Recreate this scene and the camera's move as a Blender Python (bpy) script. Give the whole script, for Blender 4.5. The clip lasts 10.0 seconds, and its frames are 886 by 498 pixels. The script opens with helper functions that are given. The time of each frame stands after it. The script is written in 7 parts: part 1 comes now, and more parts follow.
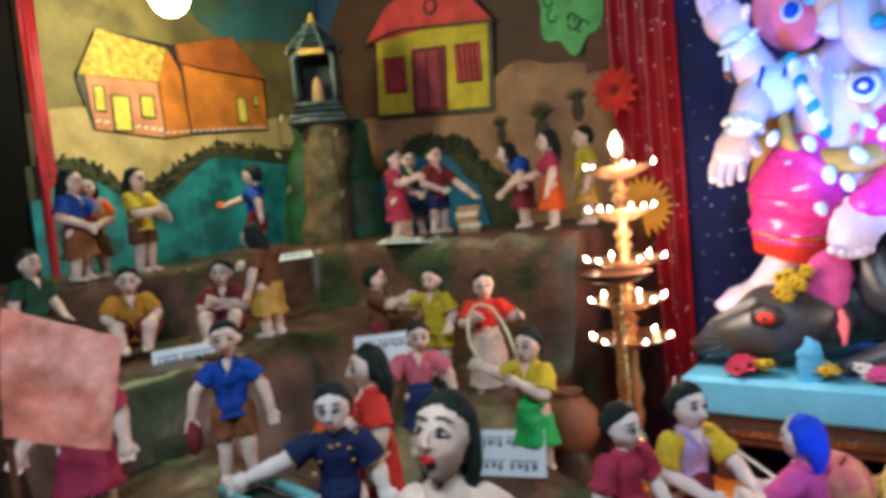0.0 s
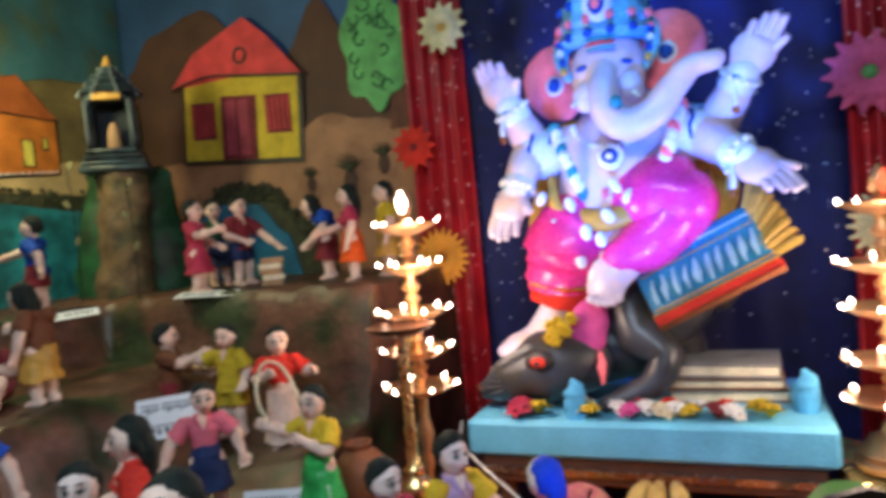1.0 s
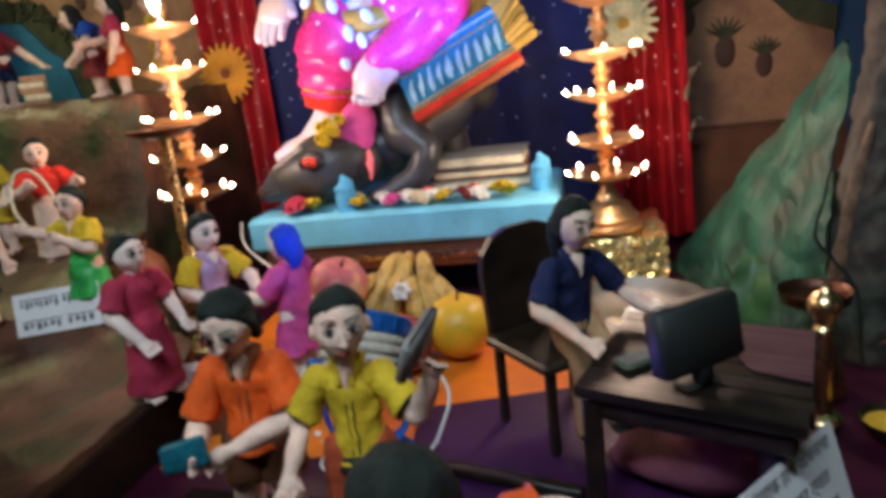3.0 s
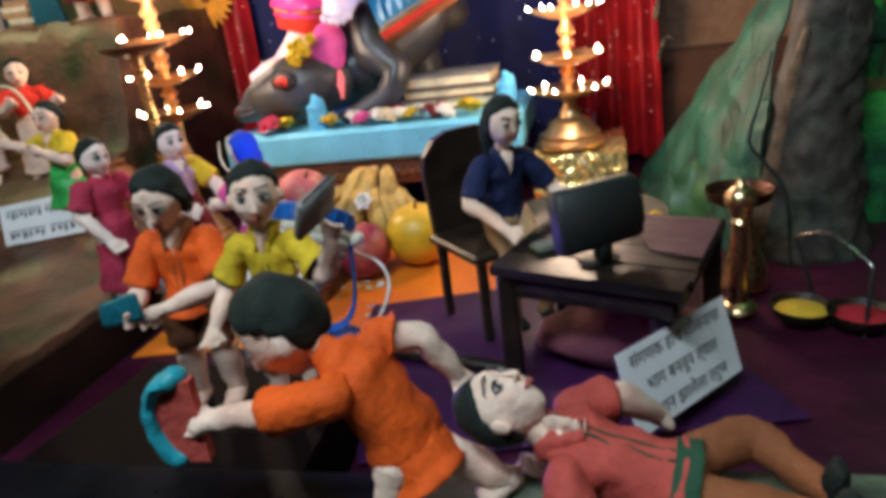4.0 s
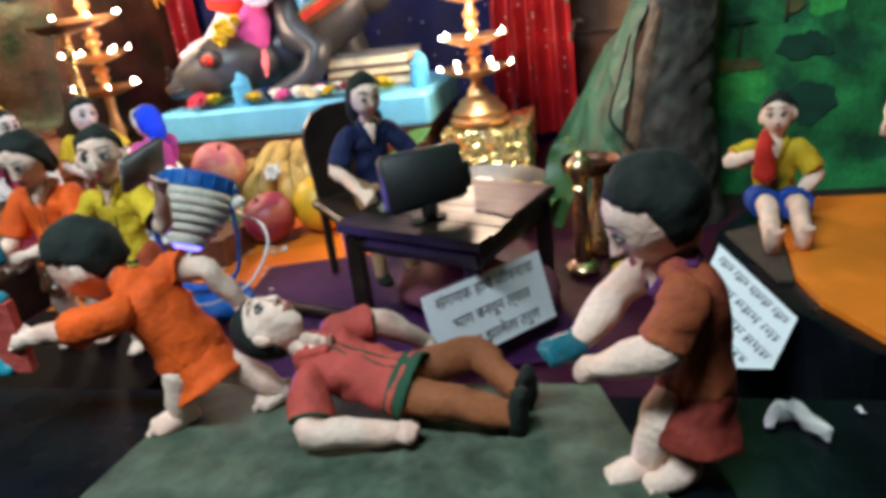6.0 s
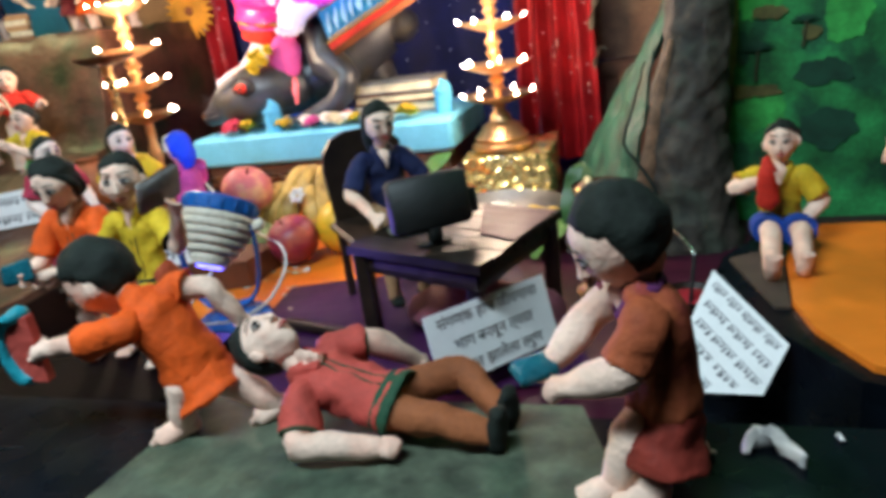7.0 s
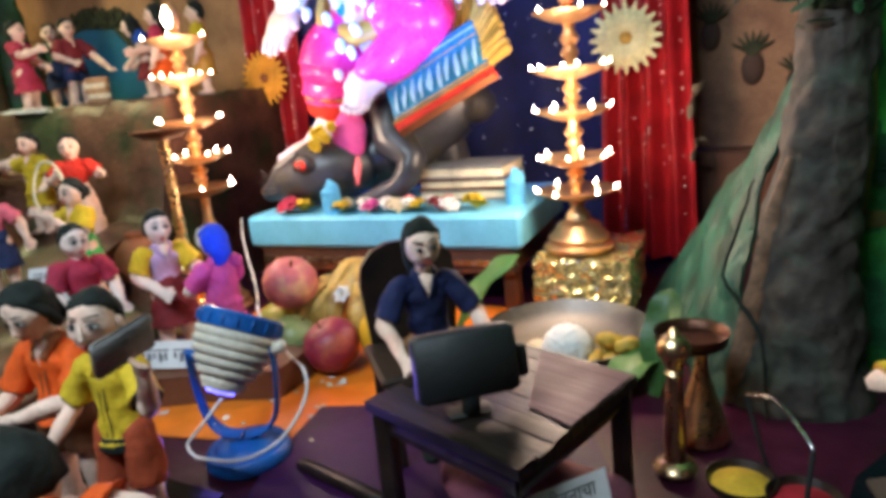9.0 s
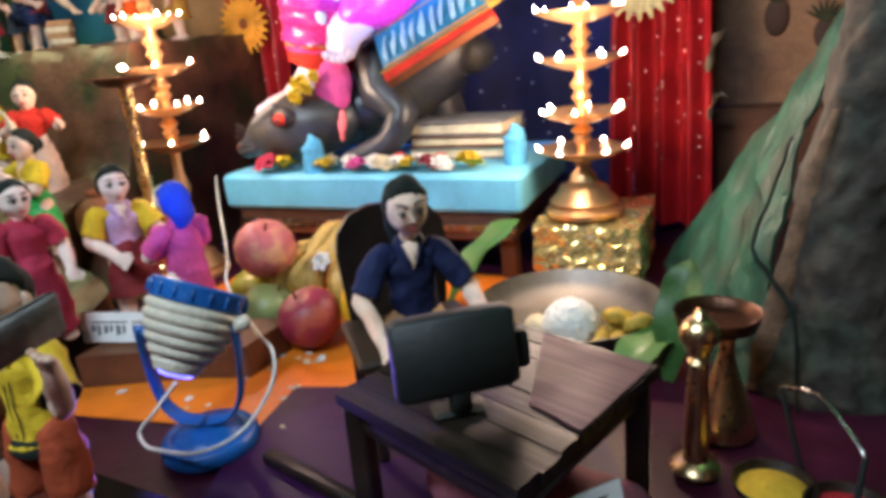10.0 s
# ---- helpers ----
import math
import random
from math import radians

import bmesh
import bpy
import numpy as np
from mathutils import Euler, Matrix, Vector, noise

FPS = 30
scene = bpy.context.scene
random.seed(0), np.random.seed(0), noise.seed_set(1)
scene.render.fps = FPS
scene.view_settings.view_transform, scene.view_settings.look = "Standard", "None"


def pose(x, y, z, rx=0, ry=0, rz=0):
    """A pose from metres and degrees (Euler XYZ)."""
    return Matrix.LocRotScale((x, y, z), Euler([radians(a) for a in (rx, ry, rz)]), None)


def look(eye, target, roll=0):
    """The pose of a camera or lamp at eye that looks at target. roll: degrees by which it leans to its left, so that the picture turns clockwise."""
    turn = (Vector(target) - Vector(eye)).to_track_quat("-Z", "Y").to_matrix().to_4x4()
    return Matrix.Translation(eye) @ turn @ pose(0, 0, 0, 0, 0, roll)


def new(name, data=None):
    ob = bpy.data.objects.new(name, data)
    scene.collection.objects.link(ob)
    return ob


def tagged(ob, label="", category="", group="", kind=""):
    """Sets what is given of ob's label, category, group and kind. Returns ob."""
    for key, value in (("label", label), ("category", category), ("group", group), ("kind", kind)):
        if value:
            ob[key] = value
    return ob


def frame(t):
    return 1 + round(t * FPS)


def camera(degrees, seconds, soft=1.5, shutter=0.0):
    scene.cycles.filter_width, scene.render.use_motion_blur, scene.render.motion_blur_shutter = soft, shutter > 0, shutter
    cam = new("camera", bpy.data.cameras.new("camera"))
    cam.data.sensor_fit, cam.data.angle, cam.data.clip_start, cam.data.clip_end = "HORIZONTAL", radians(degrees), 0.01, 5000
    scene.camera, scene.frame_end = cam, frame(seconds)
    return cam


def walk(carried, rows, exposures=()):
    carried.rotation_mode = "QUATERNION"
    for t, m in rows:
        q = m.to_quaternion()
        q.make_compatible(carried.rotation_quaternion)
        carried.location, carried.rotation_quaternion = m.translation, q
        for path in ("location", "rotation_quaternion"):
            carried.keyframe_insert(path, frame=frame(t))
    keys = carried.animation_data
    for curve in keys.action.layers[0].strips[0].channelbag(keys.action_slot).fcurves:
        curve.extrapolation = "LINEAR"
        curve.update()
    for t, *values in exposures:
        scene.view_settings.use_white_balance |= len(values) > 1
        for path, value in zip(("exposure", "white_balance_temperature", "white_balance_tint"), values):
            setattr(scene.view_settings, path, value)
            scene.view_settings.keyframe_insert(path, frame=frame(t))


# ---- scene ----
cam = camera(66.5, 10.0, soft=4.2, shutter=0.4)
PATH = [
    (0, (0.106, 0.036, 0.511), (-1.09, 1.634, 0.379), -5.5),
    (0.5, (0.164, 0.039, 0.525), (-0.897, 1.731, 0.42), -5.2),
    (1, (0.199, 0.054, 0.533), (-0.592, 1.889, 0.468), -5.6),
    (1.5, (0.235, 0.072, 0.535), (-0.362, 1.979, 0.463), -6.3),
    (2, (0.287, 0.083, 0.516), (-0.166, 2.009, 0.222), -7.0),
    (2.5, (0.294, 0.06, 0.472), (-0.088, 1.967, 0.005), -7.0),
    (2.7, (0.315, 0.039, 0.458), (-0.077, 1.935, -0.046), -7.0),
    (4, (0.447, -0.035, 0.391), (-0.014, 1.786, -0.297), -7.6),
    (4.1, (0.449, -0.04, 0.392), (0.001, 1.773, -0.325), -8.2),
    (4.5, (0.494, -0.066, 0.386), (-0.005, 1.72, -0.364), -7.6),
    (5, (0.538, -0.093, 0.382), (-0.023, 1.678, -0.357), -7.9),
    (5.5, (0.588, -0.09, 0.376), (0.113, 1.702, -0.374), -7.6),
    (5.7, (0.602, -0.09, 0.376), (0.152, 1.709, -0.373), -7.3),
    (6.8, (0.653, -0.096, 0.382), (0.156, 1.721, -0.292), -7.6),
    (7, (0.661, -0.099, 0.379), (0.095, 1.703, -0.278), -7.8),
    (7.5, (0.679, -0.095, 0.387), (0.01, 1.7, -0.186), -7.3),
    (8, (0.684, -0.064, 0.425), (-0.042, 1.748, -0.01), -7.4),
    (8.3, (0.681, -0.026, 0.448), (-0.081, 1.776, 0.033), -7.3),
    (8.5, (0.673, -0.001, 0.443), (-0.087, 1.804, 0.036), -6.0),
    (9, (0.655, 0.077, 0.431), (-0.143, 1.841, -0.07), -5.8),
    (9.5, (0.63, 0.14, 0.416), (-0.18, 1.874, -0.166), -5.4),
    (10, (0.62, 0.173, 0.406), (-0.164, 1.909, -0.203), -5.2),
]
EXPOSURES = [(0, -0.05, 5900, 10), (1.0, -0.15, 6100, 15), (1.5, -0.25, 6300, 20), (2.5, -0.22, 6350, 16), (4.0, 0.22, 6450, 10), (5.5, 0.55, 6400, 8), (7.0, 0.68, 6350, 8), (8.5, 0.48, 6350, 12), (10, 0.45, 6350, 12)]
walk(cam, [(t, look(eye, target, roll)) for t, eye, target, roll in PATH], EXPOSURES)

# ---------------------------------------------------------------- light
world = bpy.data.worlds.new("room_air")
scene.world = world
world.use_nodes = True
world.node_tree.nodes["Background"].inputs[0].default_value = (0.9, 0.75, 0.6, 1)
world.node_tree.nodes["Background"].inputs[1].default_value = 0.012


def lamp(name, kind, loc, power, colour, target=None, **more):
    data = bpy.data.lights.new(name, kind)
    data.energy, data.color = power, colour
    if kind == "AREA":
        data.shape = "RECTANGLE"
        data.size, data.size_y = more["size"]
    elif kind == "SPOT":
        data.spot_size, data.spot_blend, data.shadow_soft_size = radians(more["cone"]), 0.5, more["radius"]
    else:
        data.shadow_soft_size = more["radius"]
    ob = new(name, data)
    ob.matrix_world = look(loc, target) if target else pose(*loc)
    return ob


# Unseen overhead light, added above the stage front to light the front dolls.
lamp("unseen_overhead_light", "AREA", (0.10, -0.22, 1.30), 16.5, (0.79, 0.97, 1.08), (0.05, 0.6, 0.1), size=(0.9, 0.12))
lamp("stage_bulb_light", "POINT", (-1.17, 0.92, 0.99), 7.6, (0.92, 0.94, 0.44), radius=0.04)
lamp("blue_spot_light", "SPOT", (0.10, 0.72, 0.24), 66, (0.055, 0.22, 1.0), (0.075, 1.30, 0.74), cone=46, radius=0.03)
lamp("blue_strip_light", "SPOT", (0.05, 1.42, 1.30), 24, (0.02, 0.10, 1.0), (0.05, 1.60, 1.0), cone=74, radius=0.05)
lamp("top_led_light", "SPOT", (0.05, 1.02, 1.27), 10.0, (0.05, 0.38, 1.0), (0.05, 1.35, 0.80), cone=48, radius=0.04)
lamp("left_oil_lamp_light", "POINT", (-0.255, 1.03, 0.42), 5.6, (1.0, 0.74, 0.54), radius=0.05)
lamp("right_oil_lamp_light", "POINT", (0.40, 1.10, 0.36), 4.6, (1.0, 0.74, 0.54), radius=0.05)
lamp("spot_vent_light", "SPOT", (0.118, 0.590, 0.080), 3.6, (0.25, 0.16, 1.0), (0.62, 0.25, 0.23), cone=60, radius=0.012)
# Added green fill for the right side; no lamp hangs there.
lamp("green_fill_light", "POINT", (0.84, 0.80, 0.70), 0.65, (0.35, 1.0, 0.45), radius=0.04)

# ---------------------------------------------------------------- materials
MATS = {}


def mat(name, colour, rough=0.6, metal=0.0, vary=0.25, scale=18, bump=0.25, fine=160, emit=0.0, coat=0.0, second=None, patch=3.0, shine=0.5):
    """A painted or plain surface: two scales of variation and a fine relief."""
    if name in MATS:
        return MATS[name]
    m = bpy.data.materials.new(name)
    m.use_nodes = True
    n, l = m.node_tree.nodes, m.node_tree.links
    b = n["Principled BSDF"]
    tex = n.new("ShaderNodeTexCoord")
    big, small = n.new("ShaderNodeTexNoise"), n.new("ShaderNodeTexNoise")
    big.inputs["Scale"].default_value, small.inputs["Scale"].default_value = scale, fine
    big.inputs["Detail"].default_value, small.inputs["Detail"].default_value = 5, 4
    for t in (big, small):
        l.new(tex.outputs["Object"], t.inputs["Vector"])
    ramp = n.new("ShaderNodeMapRange")
    ramp.inputs["From Min"].default_value, ramp.inputs["From Max"].default_value = 0.3, 0.7
    ramp.inputs["To Min"].default_value, ramp.inputs["To Max"].default_value = 1 - vary, 1 + vary * 0.6
    l.new(big.outputs["Fac"], ramp.inputs["Value"])
    ramp2 = n.new("ShaderNodeMapRange")
    ramp2.inputs["From Min"].default_value, ramp2.inputs["From Max"].default_value = 0.3, 0.7
    ramp2.inputs["To Min"].default_value, ramp2.inputs["To Max"].default_value = 1 - vary * 0.4, 1 + vary * 0.3
    l.new(small.outputs["Fac"], ramp2.inputs["Value"])
    mul = n.new("ShaderNodeMath")
    mul.operation = "MULTIPLY"
    l.new(ramp.outputs[0], mul.inputs[0]), l.new(ramp2.outputs[0], mul.inputs[1])
    mix = n.new("ShaderNodeMix")
    mix.data_type, mix.blend_type = "RGBA", "MULTIPLY"
    mix.inputs["Factor"].default_value = 1
    if second:
        third = n.new("ShaderNodeTexNoise")
        third.inputs["Scale"].default_value, third.inputs["Detail"].default_value = patch, 6
        l.new(tex.outputs["Object"], third.inputs["Vector"])
        r3 = n.new("ShaderNodeMapRange")
        r3.inputs["From Min"].default_value, r3.inputs["From Max"].default_value = 0.5, 0.62
        l.new(third.outputs["Fac"], r3.inputs["Value"])
        mx = n.new("ShaderNodeMix")
        mx.data_type = "RGBA"
        mx.inputs["A"].default_value, mx.inputs["B"].default_value = (*colour, 1), (*second, 1)
        l.new(r3.outputs[0], mx.inputs["Factor"])
        l.new(mx.outputs["Result"], mix.inputs["A"])
    else:
        mix.inputs["A"].default_value = (*colour, 1)
    l.new(mul.outputs[0], mix.inputs["B"])
    l.new(mix.outputs["Result"], b.inputs["Base Color"])
    b.inputs["Specular IOR Level"].default_value = shine
    b.inputs["Metallic"].default_value, b.inputs["Coat Weight"].default_value = metal, coat
    rr = n.new("ShaderNodeMapRange")
    rr.inputs["To Min"].default_value, rr.inputs["To Max"].default_value = max(rough - 0.12, 0.03), min(rough + 0.12, 1)
    l.new(small.outputs["Fac"], rr.inputs["Value"]), l.new(rr.outputs[0], b.inputs["Roughness"])
    bp = n.new("ShaderNodeBump")
    bp.inputs["Strength"].default_value, bp.inputs["Distance"].default_value = bump, 0.002
    l.new(small.outputs["Fac"], bp.inputs["Height"]), l.new(bp.outputs["Normal"], b.inputs["Normal"])
    if emit:
        b.inputs["Emission Color"].default_value, b.inputs["Emission Strength"].default_value = (*colour, 1), emit
    MATS[name] = m
    return m


SKIN = mat("painted_clay_skin", (0.84, 0.60, 0.47), 0.8, vary=0.20, scale=45, bump=0.7, fine=240, shine=0.25, second=(0.80, 0.50, 0.38), patch=30)
BROW = mat("painted_brow", (0.05, 0.035, 0.025), 0.7)
EYEWHITE = mat("painted_eye_white", (0.42, 0.38, 0.33), 0.6, vary=0.1)
PALE = mat("painted_pale_skin", (0.82, 0.64, 0.56), 0.7, vary=0.15, scale=45, bump=0.6, fine=220, shine=0.3)
HAIR = mat("painted_black_hair", (0.012, 0.017, 0.013), 0.85, shine=0.3, vary=0.5, scale=60, bump=0.5, fine=220)
INK = mat("painted_dark_line", (0.02, 0.015, 0.015), 0.5)
LIP = mat("painted_red_lip", (0.45, 0.10, 0.08), 0.5)
REDLIP = mat("painted_bright_lip", (0.65, 0.02, 0.015), 0.35)


def paint(name, r, g, b, rough=0.78, **kw):
    kw = {"bump": 0.7, "fine": 190, "vary": 0.32, "shine": 0.3, **kw}
    return mat(name, (r, g, b), rough, **kw)


ORANGE = paint("orange_cloth_paint", 0.74, 0.095, 0.007)
YELLOW = paint("mustard_yellow_paint", 0.62, 0.42, 0.02)
BLUE = paint("royal_blue_paint", 0.008, 0.055, 0.32)
NAVY = paint("navy_blue_paint", 0.008, 0.014, 0.06)
RED = paint("red_paint", 0.62, 0.03, 0.015)
MAROON = paint("maroon_paint", 0.20, 0.02, 0.025)
CRIMSON = paint("crimson_pink_paint", 0.42, 0.03, 0.07)
PINK = paint("rose_pink_paint", 0.72, 0.15, 0.20)
HOTPINK = paint("hot_pink_gloss_paint", 0.72, 0.035, 0.25, 0.28, coat=0.4, vary=0.15)
GREEN = paint("bright_green_gloss_paint", 0.04, 0.42, 0.09, 0.3)
DGREEN = paint("dark_green_paint", 0.02, 0.07, 0.035)
BROWN = paint("brown_paint", 0.16, 0.055, 0.022)
RUST = paint("rust_brown_paint", 0.27, 0.085, 0.03)
TAN = paint("tan_paint", 0.42, 0.24, 0.12)
GOLD = paint("ochre_gold_paint", 0.55, 0.30, 0.05, 0.35)
LILAC = paint("lilac_paint", 0.50, 0.33, 0.55)
MAGENTA = paint("magenta_pink_paint", 0.65, 0.08, 0.30)
TEAL = paint("teal_blue_paint", 0.02, 0.26, 0.32, 0.35)
# Blue hair paint brightened; the spot lamp's blue spill is in the colour.
LITBLUEHAIR = paint("lamp_lit_blue_hair_paint", 0.015, 0.06, 0.62)
SALMON = paint("salmon_red_paint", 0.50, 0.075, 0.055)
GREY = paint("grey_paint", 0.22, 0.21, 0.20)
WHITE = paint("white_paint", 0.78, 0.76, 0.72)
CREAM = paint("cream_paint", 0.72, 0.62, 0.42)
PAPER = mat("white_paper", (0.80, 0.81, 0.80), 0.75, vary=0.06, bump=0.1)
DKBLUE = paint("dark_blue_skirt_paint", 0.015, 0.03, 0.10)
BRASS = mat("polished_brass", (0.70, 0.50, 0.27), 0.30, metal=1.0, vary=0.15, bump=0.02)
STEEL = mat("brushed_steel", (0.62, 0.60, 0.58), 0.25, metal=1.0, vary=0.1, bump=0.1)
FOIL = mat("gold_foil", (0.95, 0.74, 0.30), 0.24, metal=0.8, vary=0.1, bump=0.2)
LAMPBRASS = mat("oily_lamp_brass", (0.72, 0.42, 0.20), 0.40, metal=0.85, vary=0.2, bump=0.05)
BLACKPLASTIC = mat("black_plastic", (0.010, 0.013, 0.012), 0.6)
GLOSSBLACK = mat("black_polythene_sheet", (0.003, 0.005, 0.008), 0.28, vary=0.5, bump=0.6, fine=30, shine=0.12)
DARKWOOD = mat("dark_lacquered_wood", (0.018, 0.010, 0.006), 0.42, vary=0.6, scale=34)
WOOD = mat("brown_painted_board", (0.13, 0.045, 0.02), 0.5, vary=0.35)
FLAME = mat("glowing_flame", (1.0, 0.76, 0.56), 0.5, emit=45.0)
EMBER = mat("glowing_red_tip", (1.0, 0.12, 0.04), 0.5, emit=2.0)


# ---------------------------------------------------------------- mesh tools
class Clay:
    """Collects rounded forms into one mesh."""

    def __init__(self):
        self.v, self.f, self.m, self.mats = [], [], [], []

    def slot(self, m):
        if m not in self.mats:
            self.mats.append(m)
        return self.mats.index(m)

    def rings(self, rows, m, closed=True, ends=True):
        k, base, s = self.slot(m), len(self.v), len(rows[0])
        for r in rows:
            self.v.extend(r)
        for i in range(len(rows) - 1):
            for j in range(s if closed else s - 1):
                a, b = base + i * s + j, base + i * s + (j + 1) % s
                self.f.append((a, b, b + s, a + s)), self.m.append(k)
        if ends and closed:
            self.f.append(tuple(base + j for j in reversed(range(s)))), self.m.append(k)
            self.f.append(tuple(base + (len(rows) - 1) * s + j for j in range(s))), self.m.append(k)

    def tube(self, pts, rad, m, side=(1, 0, 0), seg=10, smooth=3, caps=True, blunt=False, fold=0.0, grain=60):
        """A rounded limb along pts; rad: a radius, or (across, deep), for each point; fold: depth of cloth creases."""
        P = [Vector(p) for p in pts]
        R = [Vector(r) if hasattr(r, "__len__") else Vector((r, r)) for r in (rad if hasattr(rad, "__len__") else [rad] * len(P))]
        Q, S = [], []
        for i in range(len(P) - 1):
            p0, p1, p2, p3 = P[max(i - 1, 0)], P[i], P[i + 1], P[min(i + 2, len(P) - 1)]
            for k in range(smooth):
                u = k / smooth
                Q.append(0.5 * (2 * p1 + (p2 - p0) * u + (2 * p0 - 5 * p1 + 4 * p2 - p3) * u * u + (3 * p1 - p0 - 3 * p2 + p3) * u ** 3))
                w = u * u * (3 - 2 * u)
                S.append(R[i] * (1 - w) + R[i + 1] * w)
        Q.append(P[-1]), S.append(R[-1])
        T = [(Q[min(i + 1, len(Q) - 1)] - Q[max(i - 1, 0)]).normalized() for i in range(len(Q))]
        rows = []
        if caps:
            for a in (0.96, 0.75, 0.4):
                h = math.sqrt(1 - a * a)
                rows.append((Q[0] - T[0] * min(S[0]) * a, T[0], S[0] * h))
        rows += list(zip(Q, T, S))
        if blunt:
            rows += [(Q[-1] + T[-1] * min(S[-1]) * 0.06, T[-1], S[-1] * 0.97), (Q[-1] - T[-1] * min(S[-1]) * 0.02, T[-1], S[-1] * 0.78)]
        elif caps:
            for a in (0.4, 0.75, 0.96):
                h = math.sqrt(1 - a * a)
                rows.append((Q[-1] + T[-1] * min(S[-1]) * a, T[-1], S[-1] * h))
        out, x = [], Vector(side)
        for q, t, s in rows:
            y = t.cross(x)
            if y.length < 0.05:
                y = t.cross(Vector((0.3, 0.9, 0.2)))
            y.normalize()
            x = y.cross(t).normalized()
            row = [x * math.cos(g) * s[0] + y * math.sin(g) * s[1] for g in (2 * math.pi * j / seg for j in range(seg))]
            if fold:
                row = [r * (1 + fold * noise.noise((q + r) * grain) + 0.7 * fold * (0.35 - abs(noise.noise((q + r * 1.4) * grain * 0.8 + t * 3)))) for r in row]
            out.append([q + r for r in row])
        self.rings(out, m)

    def ball(self, c, r, m, turn=None, seg=14, n=9, shape=None):
        """An ellipsoid; shape(p) may remould its unit points."""
        r = Vector(r) if hasattr(r, "__len__") else Vector((r, r, r))
        rows = []
        for i in range(n + 1):
            g = math.pi * (0.02 + 0.96 * i / n)
            row = []
            for j in range(seg):
                h = 2 * math.pi * j / seg
                p = Vector((math.sin(g) * math.cos(h), math.sin(g) * math.sin(h), -math.cos(g)))
                if shape:
                    p = shape(p)
                p = Vector((p.x * r.x, p.y * r.y, p.z * r.z))
                row.append(Vector(c) + (turn @ p if turn else p))
            rows.append(row)
        self.rings(rows, m)

    def lathe(self, prof, m, c=(0, 0, 0), seg=24, turn=None, ends=True):
        rows = []
        for r, z in prof:
            row = []
            for j in range(seg):
                g = 2 * math.pi * j / seg
                p = Vector((r * math.cos(g), r * math.sin(g), z))
                row.append(Vector(c) + (turn @ p if turn else p))
            rows.append(row)
        self.rings(rows, m, ends=ends)

    def slab(self, poly, h, m, to=None):
        """A flat plate: outline poly (x, y), thick h along z; to: matrix."""
        to = to or Matrix()
        k, base, s = self.slot(m), len(self.v), len(poly)
        for z in (0, h):
            self.v.extend(to @ Vector((x, y, z)) for x, y in poly)
        self.f.append(tuple(base + j for j in reversed(range(s)))), self.m.append(k)
        self.f.append(tuple(base + s + j for j in range(s))), self.m.append(k)
        for j in range(s):
            a, b = base + j, base + (j + 1) % s
            self.f.append((a, b, b + s, a + s)), self.m.append(k)

    def box(self, lo, hi, m, to=None, bevel=0.0):
        to = to or Matrix()
        (a, b, c), (d, e, g) = lo, hi
        if not bevel:
            self.slab([(a, b), (d, b), (d, e), (a, e)], g - c, m, to @ Matrix.Translation((0, 0, c)))
            return
        q = bevel

        def loop(i, z):
            return [to @ Vector((x, y, z)) for x, y in ((a + q + i, b + i), (d - q - i, b + i), (d - i, b + q + i), (d - i, e - q - i), (d - q - i, e - i), (a + q + i, e - i), (a + i, e - q - i), (a + i, b + q + i))]
        self.rings([loop(q, c), loop(0, c + q), loop(0, g - q), loop(q, g)], m)

    def mesh(self, name, lumps=0.0, smooth=True, size=30):
        d = bpy.data.meshes.new(name)
        v = self.v
        if lumps:
            v = [p + noise.noise_vector(p * size) * lumps + noise.noise_vector(p * size * 3.1) * lumps * 0.35 for p in v]
        d.from_pydata([tuple(p) for p in v], [], self.f)
        for m in self.mats:
            d.materials.append(m)
        d.polygons.foreach_set("material_index", self.m)
        d.polygons.foreach_set("use_smooth", [smooth] * len(self.f))
        bm = bmesh.new()
        bm.from_mesh(d)
        bmesh.ops.recalc_face_normals(bm, faces=bm.faces)
        bm.to_mesh(d)
        bm.free()
        if smooth:
            d.set_sharp_from_angle(angle=radians(50))
        return d

    def thing(self, name, label="", category="", group="", kind="", at=None, lumps=0.0, smooth=True, size=30):
        ob = new(name, self.mesh(name, lumps, smooth, size))
        if at:
            ob.matrix_world = at
        return tagged(ob, label, category, group, kind)

    def part(self, name, parent, label="", lumps=0.0, smooth=True, size=30):
        ob = new(name, self.mesh(name, lumps, smooth, size))
        ob.parent = parent
        return tagged(ob, label)


def base(name, label, category, at, group="", kind=""):
    ob = new(name)
    ob.empty_display_size = 0.02
    ob.matrix_world = at
    return tagged(ob, label, category, group, kind)


# ---------------------------------------------------------------- clay dolls
def smooth_step(a, b, x):
    u = min(max((x - a) / (b - a), 0), 1)
    return u * u * (3 - 2 * u)


